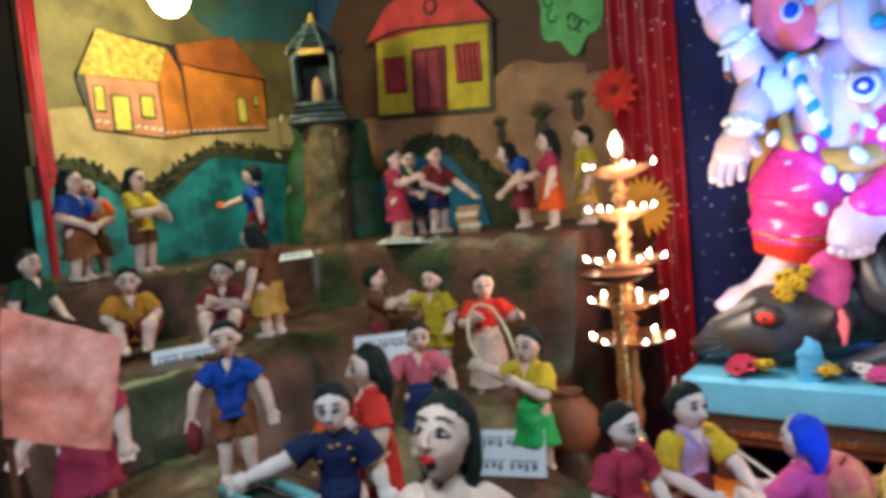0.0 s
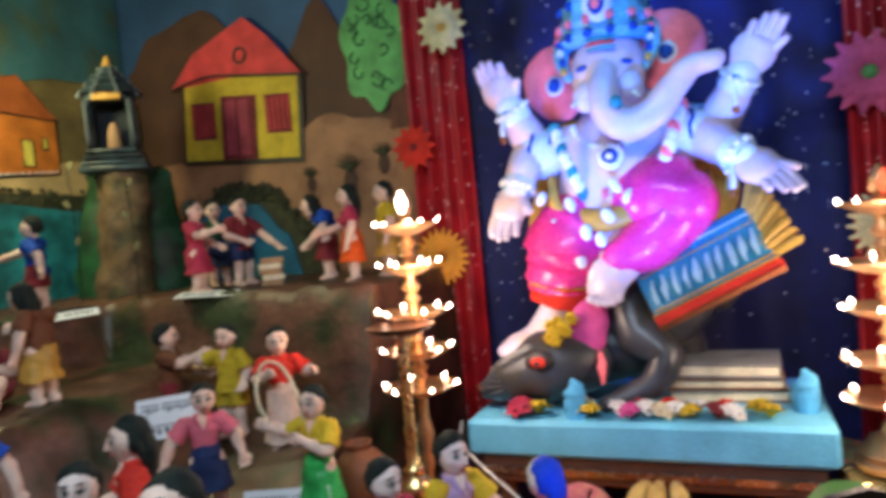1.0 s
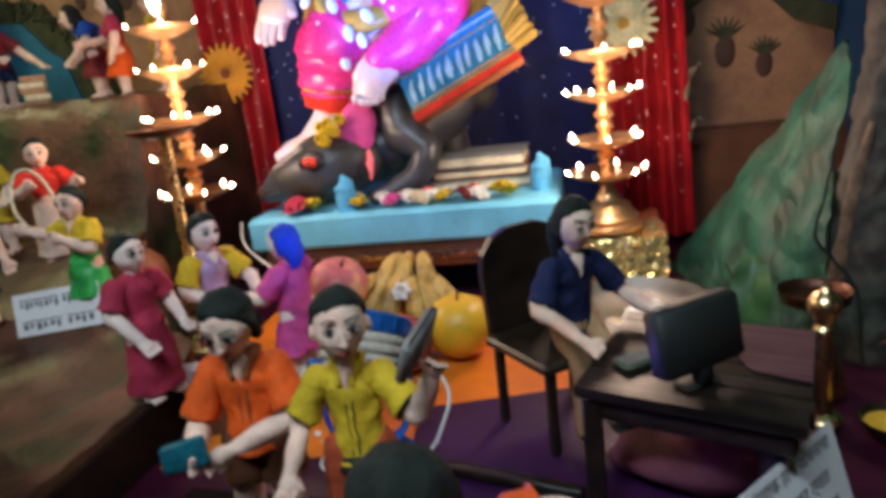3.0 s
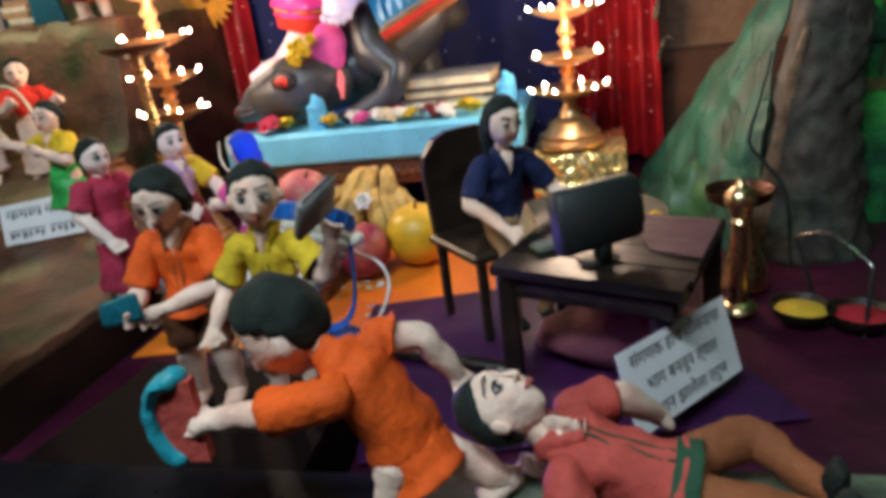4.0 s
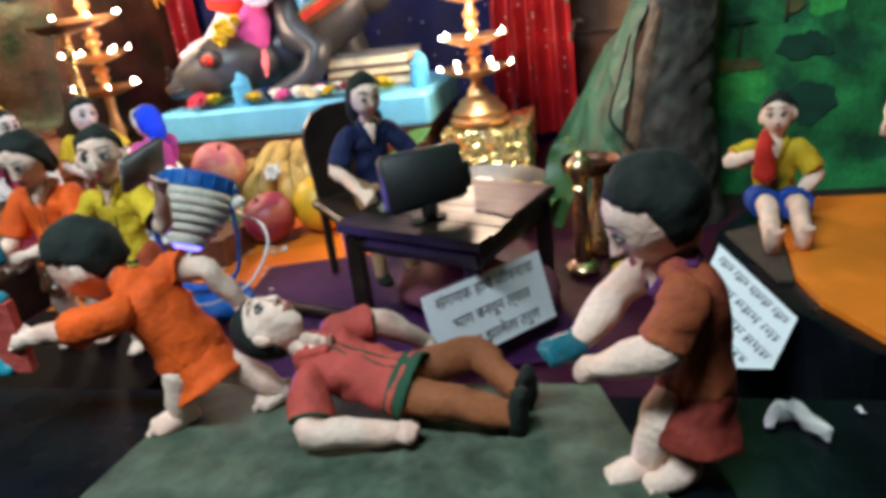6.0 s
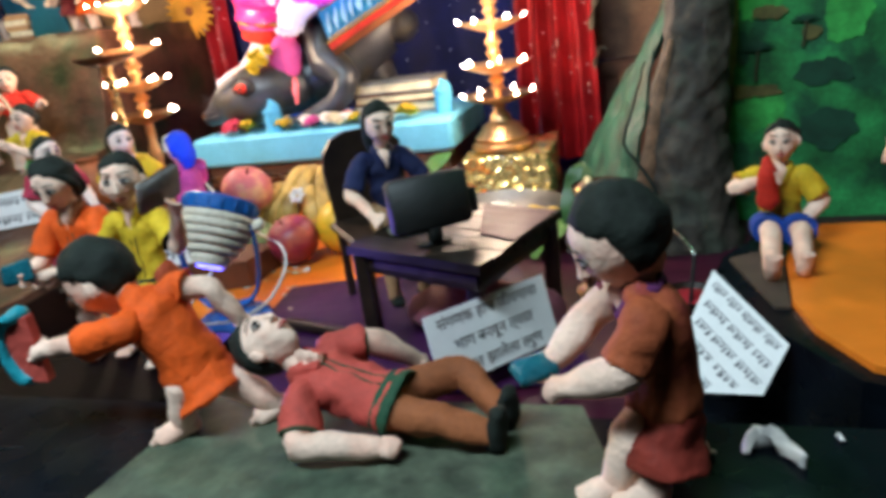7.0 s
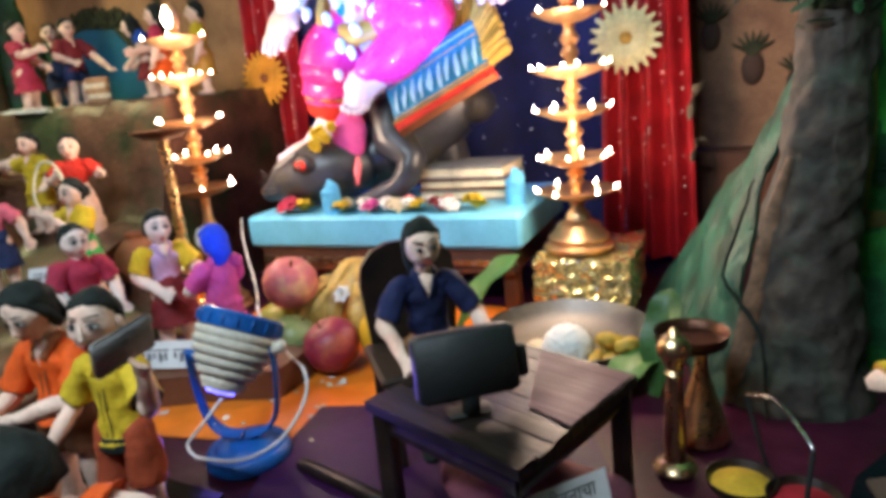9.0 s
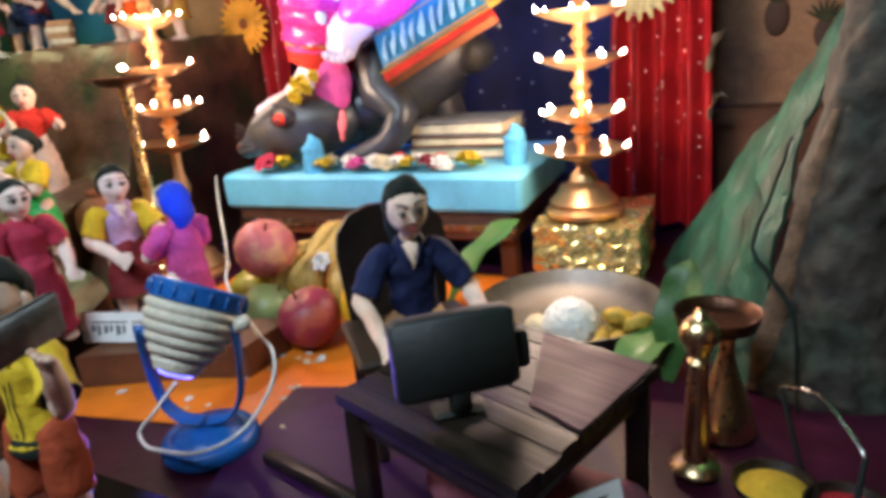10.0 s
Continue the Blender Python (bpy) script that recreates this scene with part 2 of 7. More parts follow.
STAND = dict(pelvis=(0, 0, 0.46), waist=(0, 0, 0.56), chest=(0, 0, 0.68), neck=(0, 0, 0.775), head=(0, -0.01, 0.885),
             sl=(0.125, 0, 0.715), sr=(-0.125, 0, 0.715), el=(0.185, 0.0, 0.58), er=(-0.185, 0.0, 0.58),
             hl=(0.195, -0.05, 0.43), hr=(-0.195, -0.05, 0.43), pl=(0.06, 0, 0.45), pr=(-0.06, 0, 0.45),
             kl=(0.07, -0.015, 0.25), kr=(-0.07, -0.015, 0.25), fl=(0.078, 0, 0.045), fr=(-0.078, 0, 0.045))
SIT = dict(pelvis=(0, 0, 0.10), waist=(0, -0.01, 0.2), chest=(0, -0.02, 0.33), neck=(0, -0.03, 0.425), head=(0, -0.05, 0.535),
           sl=(0.125, -0.02, 0.37), sr=(-0.125, -0.02, 0.37), el=(0.19, -0.07, 0.25), er=(-0.19, -0.07, 0.25),
           hl=(0.12, -0.2, 0.2), hr=(-0.12, -0.2, 0.2), pl=(0.07, -0.02, 0.09), pr=(-0.07, -0.02, 0.09),
           kl=(0.13, -0.24, 0.2), kr=(-0.13, -0.24, 0.2), fl=(0.09, -0.30, 0.03), fr=(-0.09, -0.30, 0.03))


def doll(label, at, yaw, top, bottom, j=None, H=0.21, rest=STAND, hair="short", wear="shorts", sleeve=0.75, skin=SKIN, nod=0, turn=0, tilt=0,
         lay=None, hem=0.0, hold=None, trim=None, headscale=1.08, group="", stout=1.14, line=None, lips=False, sleeves=None, vneck=True, flare=1.0,
         collar=None, broad=0.92, toes=None, sleeve2=None, fist=True, limb=1.0, hang=(0, 0, 0)):
    """One clay doll as a single mesh. j moves joints; wear: shorts, trousers, skirt, dress, sari."""
    J = {k: Vector(p) * H for k, p in {**rest, **(j or {})}.items()}
    c = Clay()
    L, H = H, H * stout
    side = (J["sl"] - J["sr"]).normalized()
    crease = 12.5 / L
    up = (J["neck"] - J["pelvis"]).normalized()
    fw = side.cross(up).normalized()
    # legs
    for a, b, d in (("pl", "kl", "fl"), ("pr", "kr", "fr")):
        leg = bottom if wear == "trousers" else skin
        c.tube([J[a], J[a].lerp(J[b], 0.5), J[b], J[b].lerp(J[d], 0.45), J[d]], [0.060 * H, 0.057 * H, 0.049 * H, 0.047 * H, 0.036 * H], leg, side, seg=14, fold=0.16 if wear == "trousers" else 0.06, grain=crease)
        if wear == "shorts":
            mid = J[a].lerp(J[b], 0.78 + hem)
            c.tube([J[a], J[a].lerp(mid, 0.5), mid], [(0.074 * H, 0.070 * H), (0.078 * H, 0.074 * H), (0.084 * H, 0.078 * H)], bottom, side, seg=16, blunt=True, fold=0.16, grain=crease)
        shin = (J[d] - J[b]).normalized()
        ahead = Vector(toes) if toes else Vector((0, -1, 0)) if abs(shin.z) > 0.5 else Vector((0, 0, 1))
        shoe = HAIR if wear == "trousers" else skin
        c.tube([J[d] - ahead * 0.024 * H, J[d] + ahead * 0.03 * H + shin * 0.012 * H, J[d] + ahead * 0.075 * H + shin * 0.018 * H], [0.036 * H, (0.040 * H, 0.032 * H), (0.038 * H, 0.022 * H)], shoe, side, seg=12)
        if wear != "trousers":
            for k in range(4):
                o = side * (k - 1.5) * 0.017 * H
                c.ball(J[d] + ahead * (0.092 - 0.004 * abs(k - 1)) * H + shin * 0.020 * H + o, 0.0115 * H, skin, None, 7, 5)
    # body
    loose = wear in ("shorts", "trousers")
    shoulders = (J["sl"] + J["sr"]) / 2 * 0.55 + J["neck"] * 0.45
    B = H * broad
    if loose:
        hip = J["pelvis"] - (J["waist"] - J["pelvis"]).normalized() * 0.035 * H
        c.tube([shoulders, J["chest"], J["chest"].lerp(J["waist"], 0.5), J["waist"], J["pelvis"], hip], [(0.078 * B, 0.050 * B), (0.124 * B, 0.078 * B), (0.114 * B, 0.080 * B), (0.108 * B, 0.080 * B), (0.116 * B, 0.092 * B), (0.132 * B, 0.108 * B)], top, side, seg=30, smooth=5, blunt=True, fold=0.15, grain=crease)
        if trim:
            c.tube([hip.lerp(J["pelvis"], 0.75), hip - (J["waist"] - J["pelvis"]).normalized() * 0.028 * H], [(0.122 * B, 0.100 * B), (0.136 * B, 0.113 * B)], trim, side, seg=24, smooth=3, caps=False, blunt=True, fold=0.12, grain=crease)
    else:
        girth = 1.22 if wear == "dress" else 1.0
        c.tube([J["pelvis"].lerp(J["waist"], -0.35), J["pelvis"], J["waist"], J["chest"], shoulders], [(0.088 * B, 0.07 * B), (0.098 * B * girth, 0.078 * B * girth), (0.09 * B * girth, 0.07 * B * girth), (0.12 * B, 0.080 * B), (0.078 * B, 0.05 * B)], top, side, seg=26, smooth=5, fold=0.12, grain=crease)
    if wear in ("skirt", "dress", "sari"):
        low = (J["kl"] + J["kr"]) / 2
        foot = (J["fl"] + J["fr"]) / 2
        end = low.lerp(foot, {"skirt": 0.1, "dress": 0.15, "sari": 0.85}[wear] + hem) + Vector(hang) * L
        c.tube([J["waist"].lerp(J["pelvis"], 0.4), J["pelvis"], J["pelvis"].lerp(end, 0.55), end],
               [(0.09 * H * (1.12 if wear == "dress" else 1), 0.072 * H), (0.108 * H, 0.088 * H), (0.130 * H * flare, 0.108 * H * flare), (0.150 * H * flare, 0.122 * H * flare)], bottom, side, seg=30, smooth=5, blunt=True, fold=0.17, grain=crease)
        if trim and wear != "sari":
            c.tube([end - (end - J["pelvis"]).normalized() * 0.03 * H, end], [(0.158 * H, 0.13 * H), (0.162 * H, 0.134 * H)], trim, side, seg=16)
    else:
        c.tube([J["pelvis"], J["pelvis"].lerp((J["pl"] + J["pr"]) / 2, 1.2)], [(0.095 * H, 0.075 * H), (0.08 * H, 0.065 * H)], bottom, side, seg=16, fold=0.1, grain=crease)
    if line:
        wide = 1.14 * broad if loose else broad
        for o in (-0.012, 0.012):
            c.tube([J["neck"].lerp(J["chest"], 0.6) + fw * 0.068 * B + side * o * H, J["chest"] + fw * 0.079 * B + side * o * H, J["waist"] + fw * 0.073 * H * wide + side * o * H, J["pelvis"] + fw * 0.084 * H * wide + side * o * H], [0.0030 * H] * 4, line, side, seg=6)
    # arms
    for a, b, d, sl in (("sl", "el", "hl", sleeve), ("sr", "er", "hr", sleeve2 if sleeve2 is not None else sleeve)):
        c.tube([J[a], J[a].lerp(J[b], 0.6), J[b], J[b].lerp(J[d], 0.4), J[d]], [0.043 * H, 0.041 * H * limb, 0.039 * H * limb, 0.037 * H * limb, 0.027 * H * limb], skin, side, seg=14, fold=0.06, grain=crease)
        way = (J[d] - J[b]).normalized()
        over = way.cross(fw)
        over = over.normalized() if over.length > 0.2 else side
        palm = J[d] + way * 0.040 * H
        c.tube([J[d], palm, palm + way * 0.012 * H], [(0.028 * H, 0.024 * H), (0.038 * H, 0.025 * H), (0.034 * H, 0.020 * H)], skin, over, seg=12, smooth=2)
        if fist:
            dip = over.cross(way) * 0.016 * H
            for k in range(4):
                o = over * (k - 1.5) * 0.0175 * H
                p = palm + o + way * 0.012 * H
                c.tube([p, p + way * 0.024 * H + dip * 0.3, p + way * 0.036 * H + dip], [0.0110 * H, 0.0105 * H, 0.0085 * H], skin, over, seg=7, smooth=2)
            c.tube([palm - over * 0.028 * H - way * 0.016 * H, palm - over * 0.044 * H + way * 0.010 * H], [0.0125 * H, 0.0095 * H], skin, over, seg=7, smooth=2)
        if sl:
            c.tube([J[a].lerp((J["sl"] + J["sr"]) / 2, 0.25), J[a], J[a].lerp(J[b], sl * 0.6), J[a].lerp(J[b], sl)], [0.046 * H, 0.055 * H, 0.058 * H, 0.063 * H], sleeves or top, side, seg=20, smooth=4, blunt=True, fold=0.16, grain=crease)
            if line:
                c.tube([J[a].lerp(J[b], sl + 0.02), J[a].lerp(J[b], sl + 0.06)], [0.061 * H, 0.061 * H], line, side, smooth=1, caps=False)
    # neck and head
    c.tube([J["chest"].lerp(J["neck"], 0.6), J["neck"], J["head"]], [0.046 * H, 0.037 * H, 0.036 * H], skin, side, seg=14)
    if wear != "sari":
        if line or vneck:
            # open neck with two collar flaps
            for q in (0.0, 0.35, 0.7, 1.0):
                c.ball(J["neck"].lerp(J["chest"], 0.25 + 0.6 * q) + fw * (0.050 + 0.027 * q) * B, (0.034 * H * (1.1 - q), 0.012 * H, 0.03 * H), skin, None, 10, 6)
            for o in (-1, 1):
                n0, n1 = J["neck"].lerp(J["chest"], 0.10), J["neck"].lerp(J["chest"], 0.78)
                c.tube([n0 + side * o * 0.044 * H - fw * 0.030 * H, n0 + side * o * 0.052 * H + fw * 0.020 * H, n1 + side * o * 0.020 * H + fw * 0.084 * B], [(0.010 * H, 0.016 * H), (0.010 * H, 0.022 * H), (0.006 * H, 0.014 * H)], collar or top, fw, seg=10, smooth=4)
            c.tube([n0 + side * 0.044 * H - fw * 0.03 * H, n0 - fw * 0.048 * H, n0 - side * 0.044 * H - fw * 0.03 * H], [(0.014 * H, 0.012 * H)] * 3, collar or top, (0, 0, 1), seg=10, smooth=4)
        else:
            c.tube([J["neck"].lerp(J["chest"], 0.35), J["neck"].lerp(J["chest"], 0.12)], [(0.058 * H, 0.052 * H), (0.048 * H, 0.046 * H)], top, side, seg=16)
    E3 = Euler((radians(nod), radians(tilt), radians(turn))).to_matrix()
    if lay:
        E3 = lay @ E3
    k = L * headscale
    o = J["head"]

    def at_head(x, y, z):
        return o + E3 @ Vector((x, y, z)) * k

    def jaw(p):
        low = max(-p.z, 0)
        x = p.x * (1 - 0.34 * low * low - 0.10 * low)
        y = p.y * (1 - 0.10 * low)
        if p.y < 0:
            socket = math.exp(-((abs(p.x) - 0.40) / 0.2) ** 2 - ((p.z - 0.12) / 0.13) ** 2)
            y += 0.10 * socket
            y -= 0.06 * math.exp(-(p.x / 0.3) ** 2 - ((p.z + 0.85) / 0.2) ** 2)
        return Vector((x, y, p.z))
    c.ball(o, (0.076 * k, 0.085 * k, 0.108 * k), skin, E3, 28, 18, jaw)
    ex = E3 @ Vector((1, 0, 0))
    c.tube([at_head(0, -0.080, 0.026), at_head(0, -0.089, -0.004), at_head(0, -0.094, -0.022)], [0.005 * k, 0.007 * k, 0.010 * k], skin, ex, seg=9, smooth=2)
    for s in (-1, 1):
        c.ball(at_head(s * 0.009, -0.084, -0.024), 0.0065 * k, skin, E3, 8, 5)
        c.ball(at_head(s * 0.031, -0.0745, 0.012), (0.0165 * k, 0.006 * k, 0.0075 * k), EYEWHITE, E3, 12, 7)
        c.ball(at_head(s * 0.030, -0.0785, 0.012), (0.0075 * k, 0.004 * k, 0.0070 * k), INK, E3, 10, 6)
        c.tube([at_head(s * 0.012, -0.0785, 0.013), at_head(s * 0.030, -0.0805, 0.0235), at_head(s * 0.051, -0.0685, 0.014)], [0.0020 * k, 0.0032 * k, 0.0020 * k], INK, seg=6, smooth=3)
        c.tube([at_head(s * 0.013, -0.078, 0.009), at_head(s * 0.031, -0.079, 0.003), at_head(s * 0.049, -0.0695, 0.010)], [0.0012 * k, 0.0016 * k, 0.0012 * k], INK, seg=6, smooth=2)
        c.tube([at_head(s * 0.014, -0.0815, 0.042), at_head(s * 0.034, -0.0795, 0.047), at_head(s * 0.054, -0.066, 0.041)], [0.0024 * k, 0.0032 * k, 0.0018 * k], BROW, seg=6, smooth=3)
        if hair == "short":
            c.ball(at_head(s * 0.077, 0.008, -0.004), (0.011 * k, 0.018 * k, 0.026 * k), skin, E3, 10, 7)
    lipm = REDLIP if lips else LIP
    c.tube([at_head(-0.021, -0.0745, -0.052), at_head(0, -0.083, -0.049), at_head(0.021, -0.0745, -0.052)], [0.002 * k, 0.0052 * k, 0.002 * k], lipm, seg=7, smooth=3)
    c.tube([at_head(-0.016, -0.0755, -0.056), at_head(0, -0.083, -0.059), at_head(0.016, -0.0755, -0.056)], [0.002 * k, 0.0060 * k, 0.002 * k], lipm, seg=7, smooth=3)
    hm = LITBLUEHAIR if hair == "scarf" else HAIR
    long_sides = hair in ("long", "bob", "back", "scarf", "crop")

    def cap(p):
        lock = 0.03 * noise.noise(Vector((p.x * 5, p.y * 5, p.z * 2 + len(label))))
        line_z = 0.60 - 0.34 * p.x * p.x + lock
        face = smooth_step(-0.10, -0.34, p.y + (0.0 if long_sides else -0.10)) * smooth_step(line_z + 0.06, line_z - 0.06, p.z)
        temple = 0.0 if long_sides else smooth_step(0.05, -0.12, p.z) * smooth_step(0.30, 0.05, p.y)
        nape = smooth_step(-0.62, -0.80, p.z)
        return p * (1 + lock * 0.6 - 0.20 * max(face, temple, nape))
    c.ball(at_head(0, 0.012, 0.013), (0.086 * k, 0.094 * k, 0.108 * k), hm, E3, 34, 24, cap)
    if hair == "scarf":
        c.tube([at_head(0, 0.05, 0.02), at_head(0, 0.07, -0.05), at_head(0, 0.062, -0.11)], [(0.07 * k, 0.05 * k), (0.072 * k, 0.045 * k), (0.05 * k, 0.03 * k)], hm, ex, seg=14, fold=0.1, grain=crease)
        c.tube([at_head(-0.088, -0.02, 0.0), at_head(-0.06, -0.04, 0.085), at_head(0.06, -0.04, 0.085), at_head(0.088, -0.02, 0.0)], [0.007 * k] * 4, CREAM, seg=6)
    if hair == "back":
        c.tube([at_head(0, 0.05, 0.03), at_head(0, 0.080, -0.06), at_head(0, 0.075, -0.17)], [(0.070 * k, 0.05 * k), (0.072 * k, 0.04 * k), (0.052 * k, 0.028 * k)], hm, ex, seg=14, fold=0.1, grain=crease)
    if hair == "long":
        c.tube([at_head(0, 0.05, 0.03), at_head(0, 0.085, -0.06), at_head(0, 0.075, -0.19)], [(0.072 * k, 0.05 * k), (0.078 * k, 0.04 * k), (0.055 * k, 0.028 * k)], hm, ex, seg=16, fold=0.12, grain=crease)
        for s in (-1, 1):
            c.tube([at_head(s * 0.046, 0.0, 0.07), at_head(s * 0.074, 0.038, -0.02), at_head(s * 0.060, 0.062, -0.11)], [0.016 * k, 0.022 * k, 0.02 * k], hm, seg=12, fold=0.1, grain=crease)
    if hair == "bun":
        c.ball(at_head(0, 0.105, 0.0), 0.042 * k, hm, E3)
    if hair == "bob":
        for s in (-1, 1):
            c.tube([at_head(s * 0.036, -0.030, 0.085), at_head(s * 0.076, 0.0, 0.01), at_head(s * 0.072, 0.018, -0.065)], [0.016 * k, 0.018 * k, 0.017 * k], hm, seg=12, fold=0.1, grain=crease)
        c.tube([at_head(0, 0.06, 0.0), at_head(0, 0.066, -0.08)], [(0.075 * k, 0.04 * k), (0.066 * k, 0.032 * k)], hm, ex, seg=14)
    if hold:
        hold(c, J, L)
    ob = c.thing("clay_doll", label, "clay doll", group, at=pose(*at, 0, 0, yaw), lumps=0.0022 * L / 0.21, size=80)
    return ob


# ---------------------------------------------------------------- the room and the stage
ROOMWALL = mat("dark_plaster", (0.06, 0.05, 0.045), 0.8)
STAGEFLOOR = mat("maroon_glazed_paper", (0.045, 0.006, 0.020), 0.34, shine=0.3, vary=0.35, bump=0.3, fine=60)
ORANGESHEET = mat("orange_paper", (0.78, 0.20, 0.015), 0.4, vary=0.15, bump=0.2, fine=50)
PURPLESHEET = mat("purple_paper", (0.038, 0.006, 0.048), 0.5, shine=0.3, vary=0.25, bump=0.2, fine=50)
MATGREEN = mat("grey_green_board", (0.075, 0.095, 0.06), 0.65, vary=0.5, scale=40, bump=0.6, fine=120, second=(0.05, 0.075, 0.045), patch=16)
CLAYGROUND = mat("painted_clay_ground", (0.118, 0.052, 0.030), 0.42, vary=0.6, scale=14, bump=1.0, fine=80, second=(0.03, 0.045, 0.016), patch=6.5)
BARK = mat("paper_bark", (0.058, 0.046, 0.035), 0.75, vary=0.7, scale=30, bump=1.0, fine=90, second=(0.04, 0.045, 0.032), patch=15)
SKY = mat("painted_blue_sky", (0.03, 0.09, 0.20), 0.7, vary=0.4, scale=4)
HILL = mat("painted_brown_hill", (0.085, 0.035, 0.018), 0.7, vary=0.4, scale=6)
CLIFF = mat("painted_tan_cliff", (0.36, 0.175, 0.085), 0.7, vary=0.4, scale=8, second=(0.26, 0.12, 0.06), patch=9)
OLIVE = mat("painted_olive_hill", (0.22, 0.16, 0.05), 0.7, vary=0.5, scale=7, second=(0.13, 0.10, 0.035), patch=8)
SAND = mat("painted_sand", (0.55, 0.38, 0.16), 0.7, vary=0.35, scale=8, second=(0.44, 0.30, 0.11), patch=10)
LAKE = mat("painted_teal_lake", (0.025, 0.25, 0.27), 0.5, vary=0.55, scale=10, second=(0.012, 0.11, 0.12), patch=9)
POND = mat("painted_blue_pond", (0.02, 0.16, 0.28), 0.5, vary=0.4, scale=8)
SCRUB = mat("painted_dark_scrub", (0.05, 0.05, 0.018), 0.8, vary=0.5, scale=30)
LEAFGREEN = mat("painted_leaf_green", (0.10, 0.36, 0.09), 0.6, vary=0.5, scale=26, second=(0.03, 0.12, 0.05), patch=22)
GREENWALL = mat("green_painted_cloth", (0.03, 0.27, 0.07), 0.75, vary=0.65, scale=16, second=(0.012, 0.10, 0.04), patch=13)
TENT = mat("sea_green_crumpled_paper", (0.012, 0.080, 0.048), 0.6, vary=0.55, scale=20, bump=0.8, fine=70, second=(0.028, 0.062, 0.040), patch=14)
CURTAIN = mat("red_sequin_curtain", (0.42, 0.012, 0.018), 0.45, vary=0.3, bump=0.4)
STARCLOTH = mat("dark_blue_star_cloth", (0.005, 0.009, 0.070), 0.75, vary=0.4)
# Glints are put into the sequin colours: pale, with little metal.
GLITTER = mat("pink_glint_sequin", (0.95, 0.55, 0.50), 0.3, vary=0.05)
SEQUIN = mat("silver_glint_sequin", (0.85, 0.87, 0.95), 0.15, metal=0.35, vary=0.05)

def plate(name, lo, hi, m, label="", category="", kind="structure", bevel=0.0):
    c = Clay()
    c.box(lo, hi, m, None, bevel)
    return c.thing(name, label, category, kind=kind, smooth=False)


plate("floor", (-3, -3, -0.86), (2.6, 2.4, -0.8), ROOMWALL)
plate("wall_south", (-3, -3.1, -0.8), (2.6, -3, 2.3), ROOMWALL)
plate("wall_north", (-3, 2.3, -0.8), (2.6, 2.4, 2.3), ROOMWALL)
plate("wall_west", (-3.1, -3.1, -0.8), (-3, 2.4, 2.3), ROOMWALL)
plate("wall_east", (2.5, -3, -0.8), (2.6, 2.3, 2.3), ROOMWALL)
plate("ceiling", (-3.1, -3.1, 2.3), (2.6, 2.4, 2.4), ROOMWALL)
plate("stage_floor", (-1.6, 0.335, -0.05), (1.12, 1.72, 0.0), STAGEFLOOR)
plate("stage_support", (-1.6, -0.02, -0.8), (1.12, 1.72, -0.05), ROOMWALL)
plate("front_step", (-1.0, 0.02, -0.05), (1.0, 0.335, 0.088), GLOSSBLACK, bevel=0.006)
plate("backdrop_wall", (-1.62, 1.66, 0.0), (1.0, 1.70, 1.42), SKY)
plate("left_backdrop_wall", (-1.58, 0.70, 0.0), (-1.53, 1.655, 1.42), OLIVE)
plate("right_backdrop_wall", (0.775, 1.03, 0.0), (1.10, 1.05, 1.1), GREENWALL)


def ground_height(x, y):
    h = 0.075 + 0.12 * smooth_step(0.72, 1.06, y)
    h += (0.44 - h) * smooth_step(1.09, 1.17, y + 0.02 * noise.noise(Vector((x * 7, 0, 0))))
    left = smooth_step(-0.66, -0.80, x)
    h = max(h, h + (0.305 - h) * left)
    h = max(h, h + (0.43 - h) * smooth_step(-1.09, -1.13, x))
    front = smooth_step(0.66, 0.54, y) * smooth_step(-0.38, -0.5, x)
    h = max(h, h + (0.205 - h) * front)
    return h + 0.010 * noise.noise(Vector((x * 11, y * 11, 3))) + 0.004 * noise.noise(Vector((x * 34, y * 34, 8)))


def terrace():
    c = Clay()
    nx, ny = 110, 110
    rows = []
    for i in range(ny + 1):
        y = 0.345 + 1.31 * i / ny
        xr = -0.43 + 0.24 * smooth_step(0.90, 0.80, y)
        row = [Vector((-1.528 + (xr + 1.528) * k / nx, y, 0)) for k in range(nx + 1)]
        rows.append([Vector((p.x, p.y, ground_height(p.x, p.y))) for p in row] + [Vector((xr + 0.004, y, 0.0)), Vector((-1.528, y, 0.0))])
    c.rings(rows, CLAYGROUND)
    c.thing("clay_terrace", "", "", kind="structure")


terrace()


# Thin plates added only to darken the terrace's side and front.
EDGEDARK = mat("dark_terrace_edge", (0.014, 0.006, 0.005), 0.7, vary=0.5, shine=0.12)
plate("terrace_side_plate", (-0.184, 0.348, 0.0), (-0.178, 0.800, 0.066), EDGEDARK)
plate("terrace_front_plate", (-1.0, 0.337, 0.0), (-0.178, 0.343, 0.070), EDGEDARK)


def flat(name, poly, z, h, m, label="", category="", kind=""):
    c = Clay()
    c.slab(poly, h, m, Matrix.Translation((0, 0, z)))
    return c.thing(name, label, category, kind=kind, smooth=False)


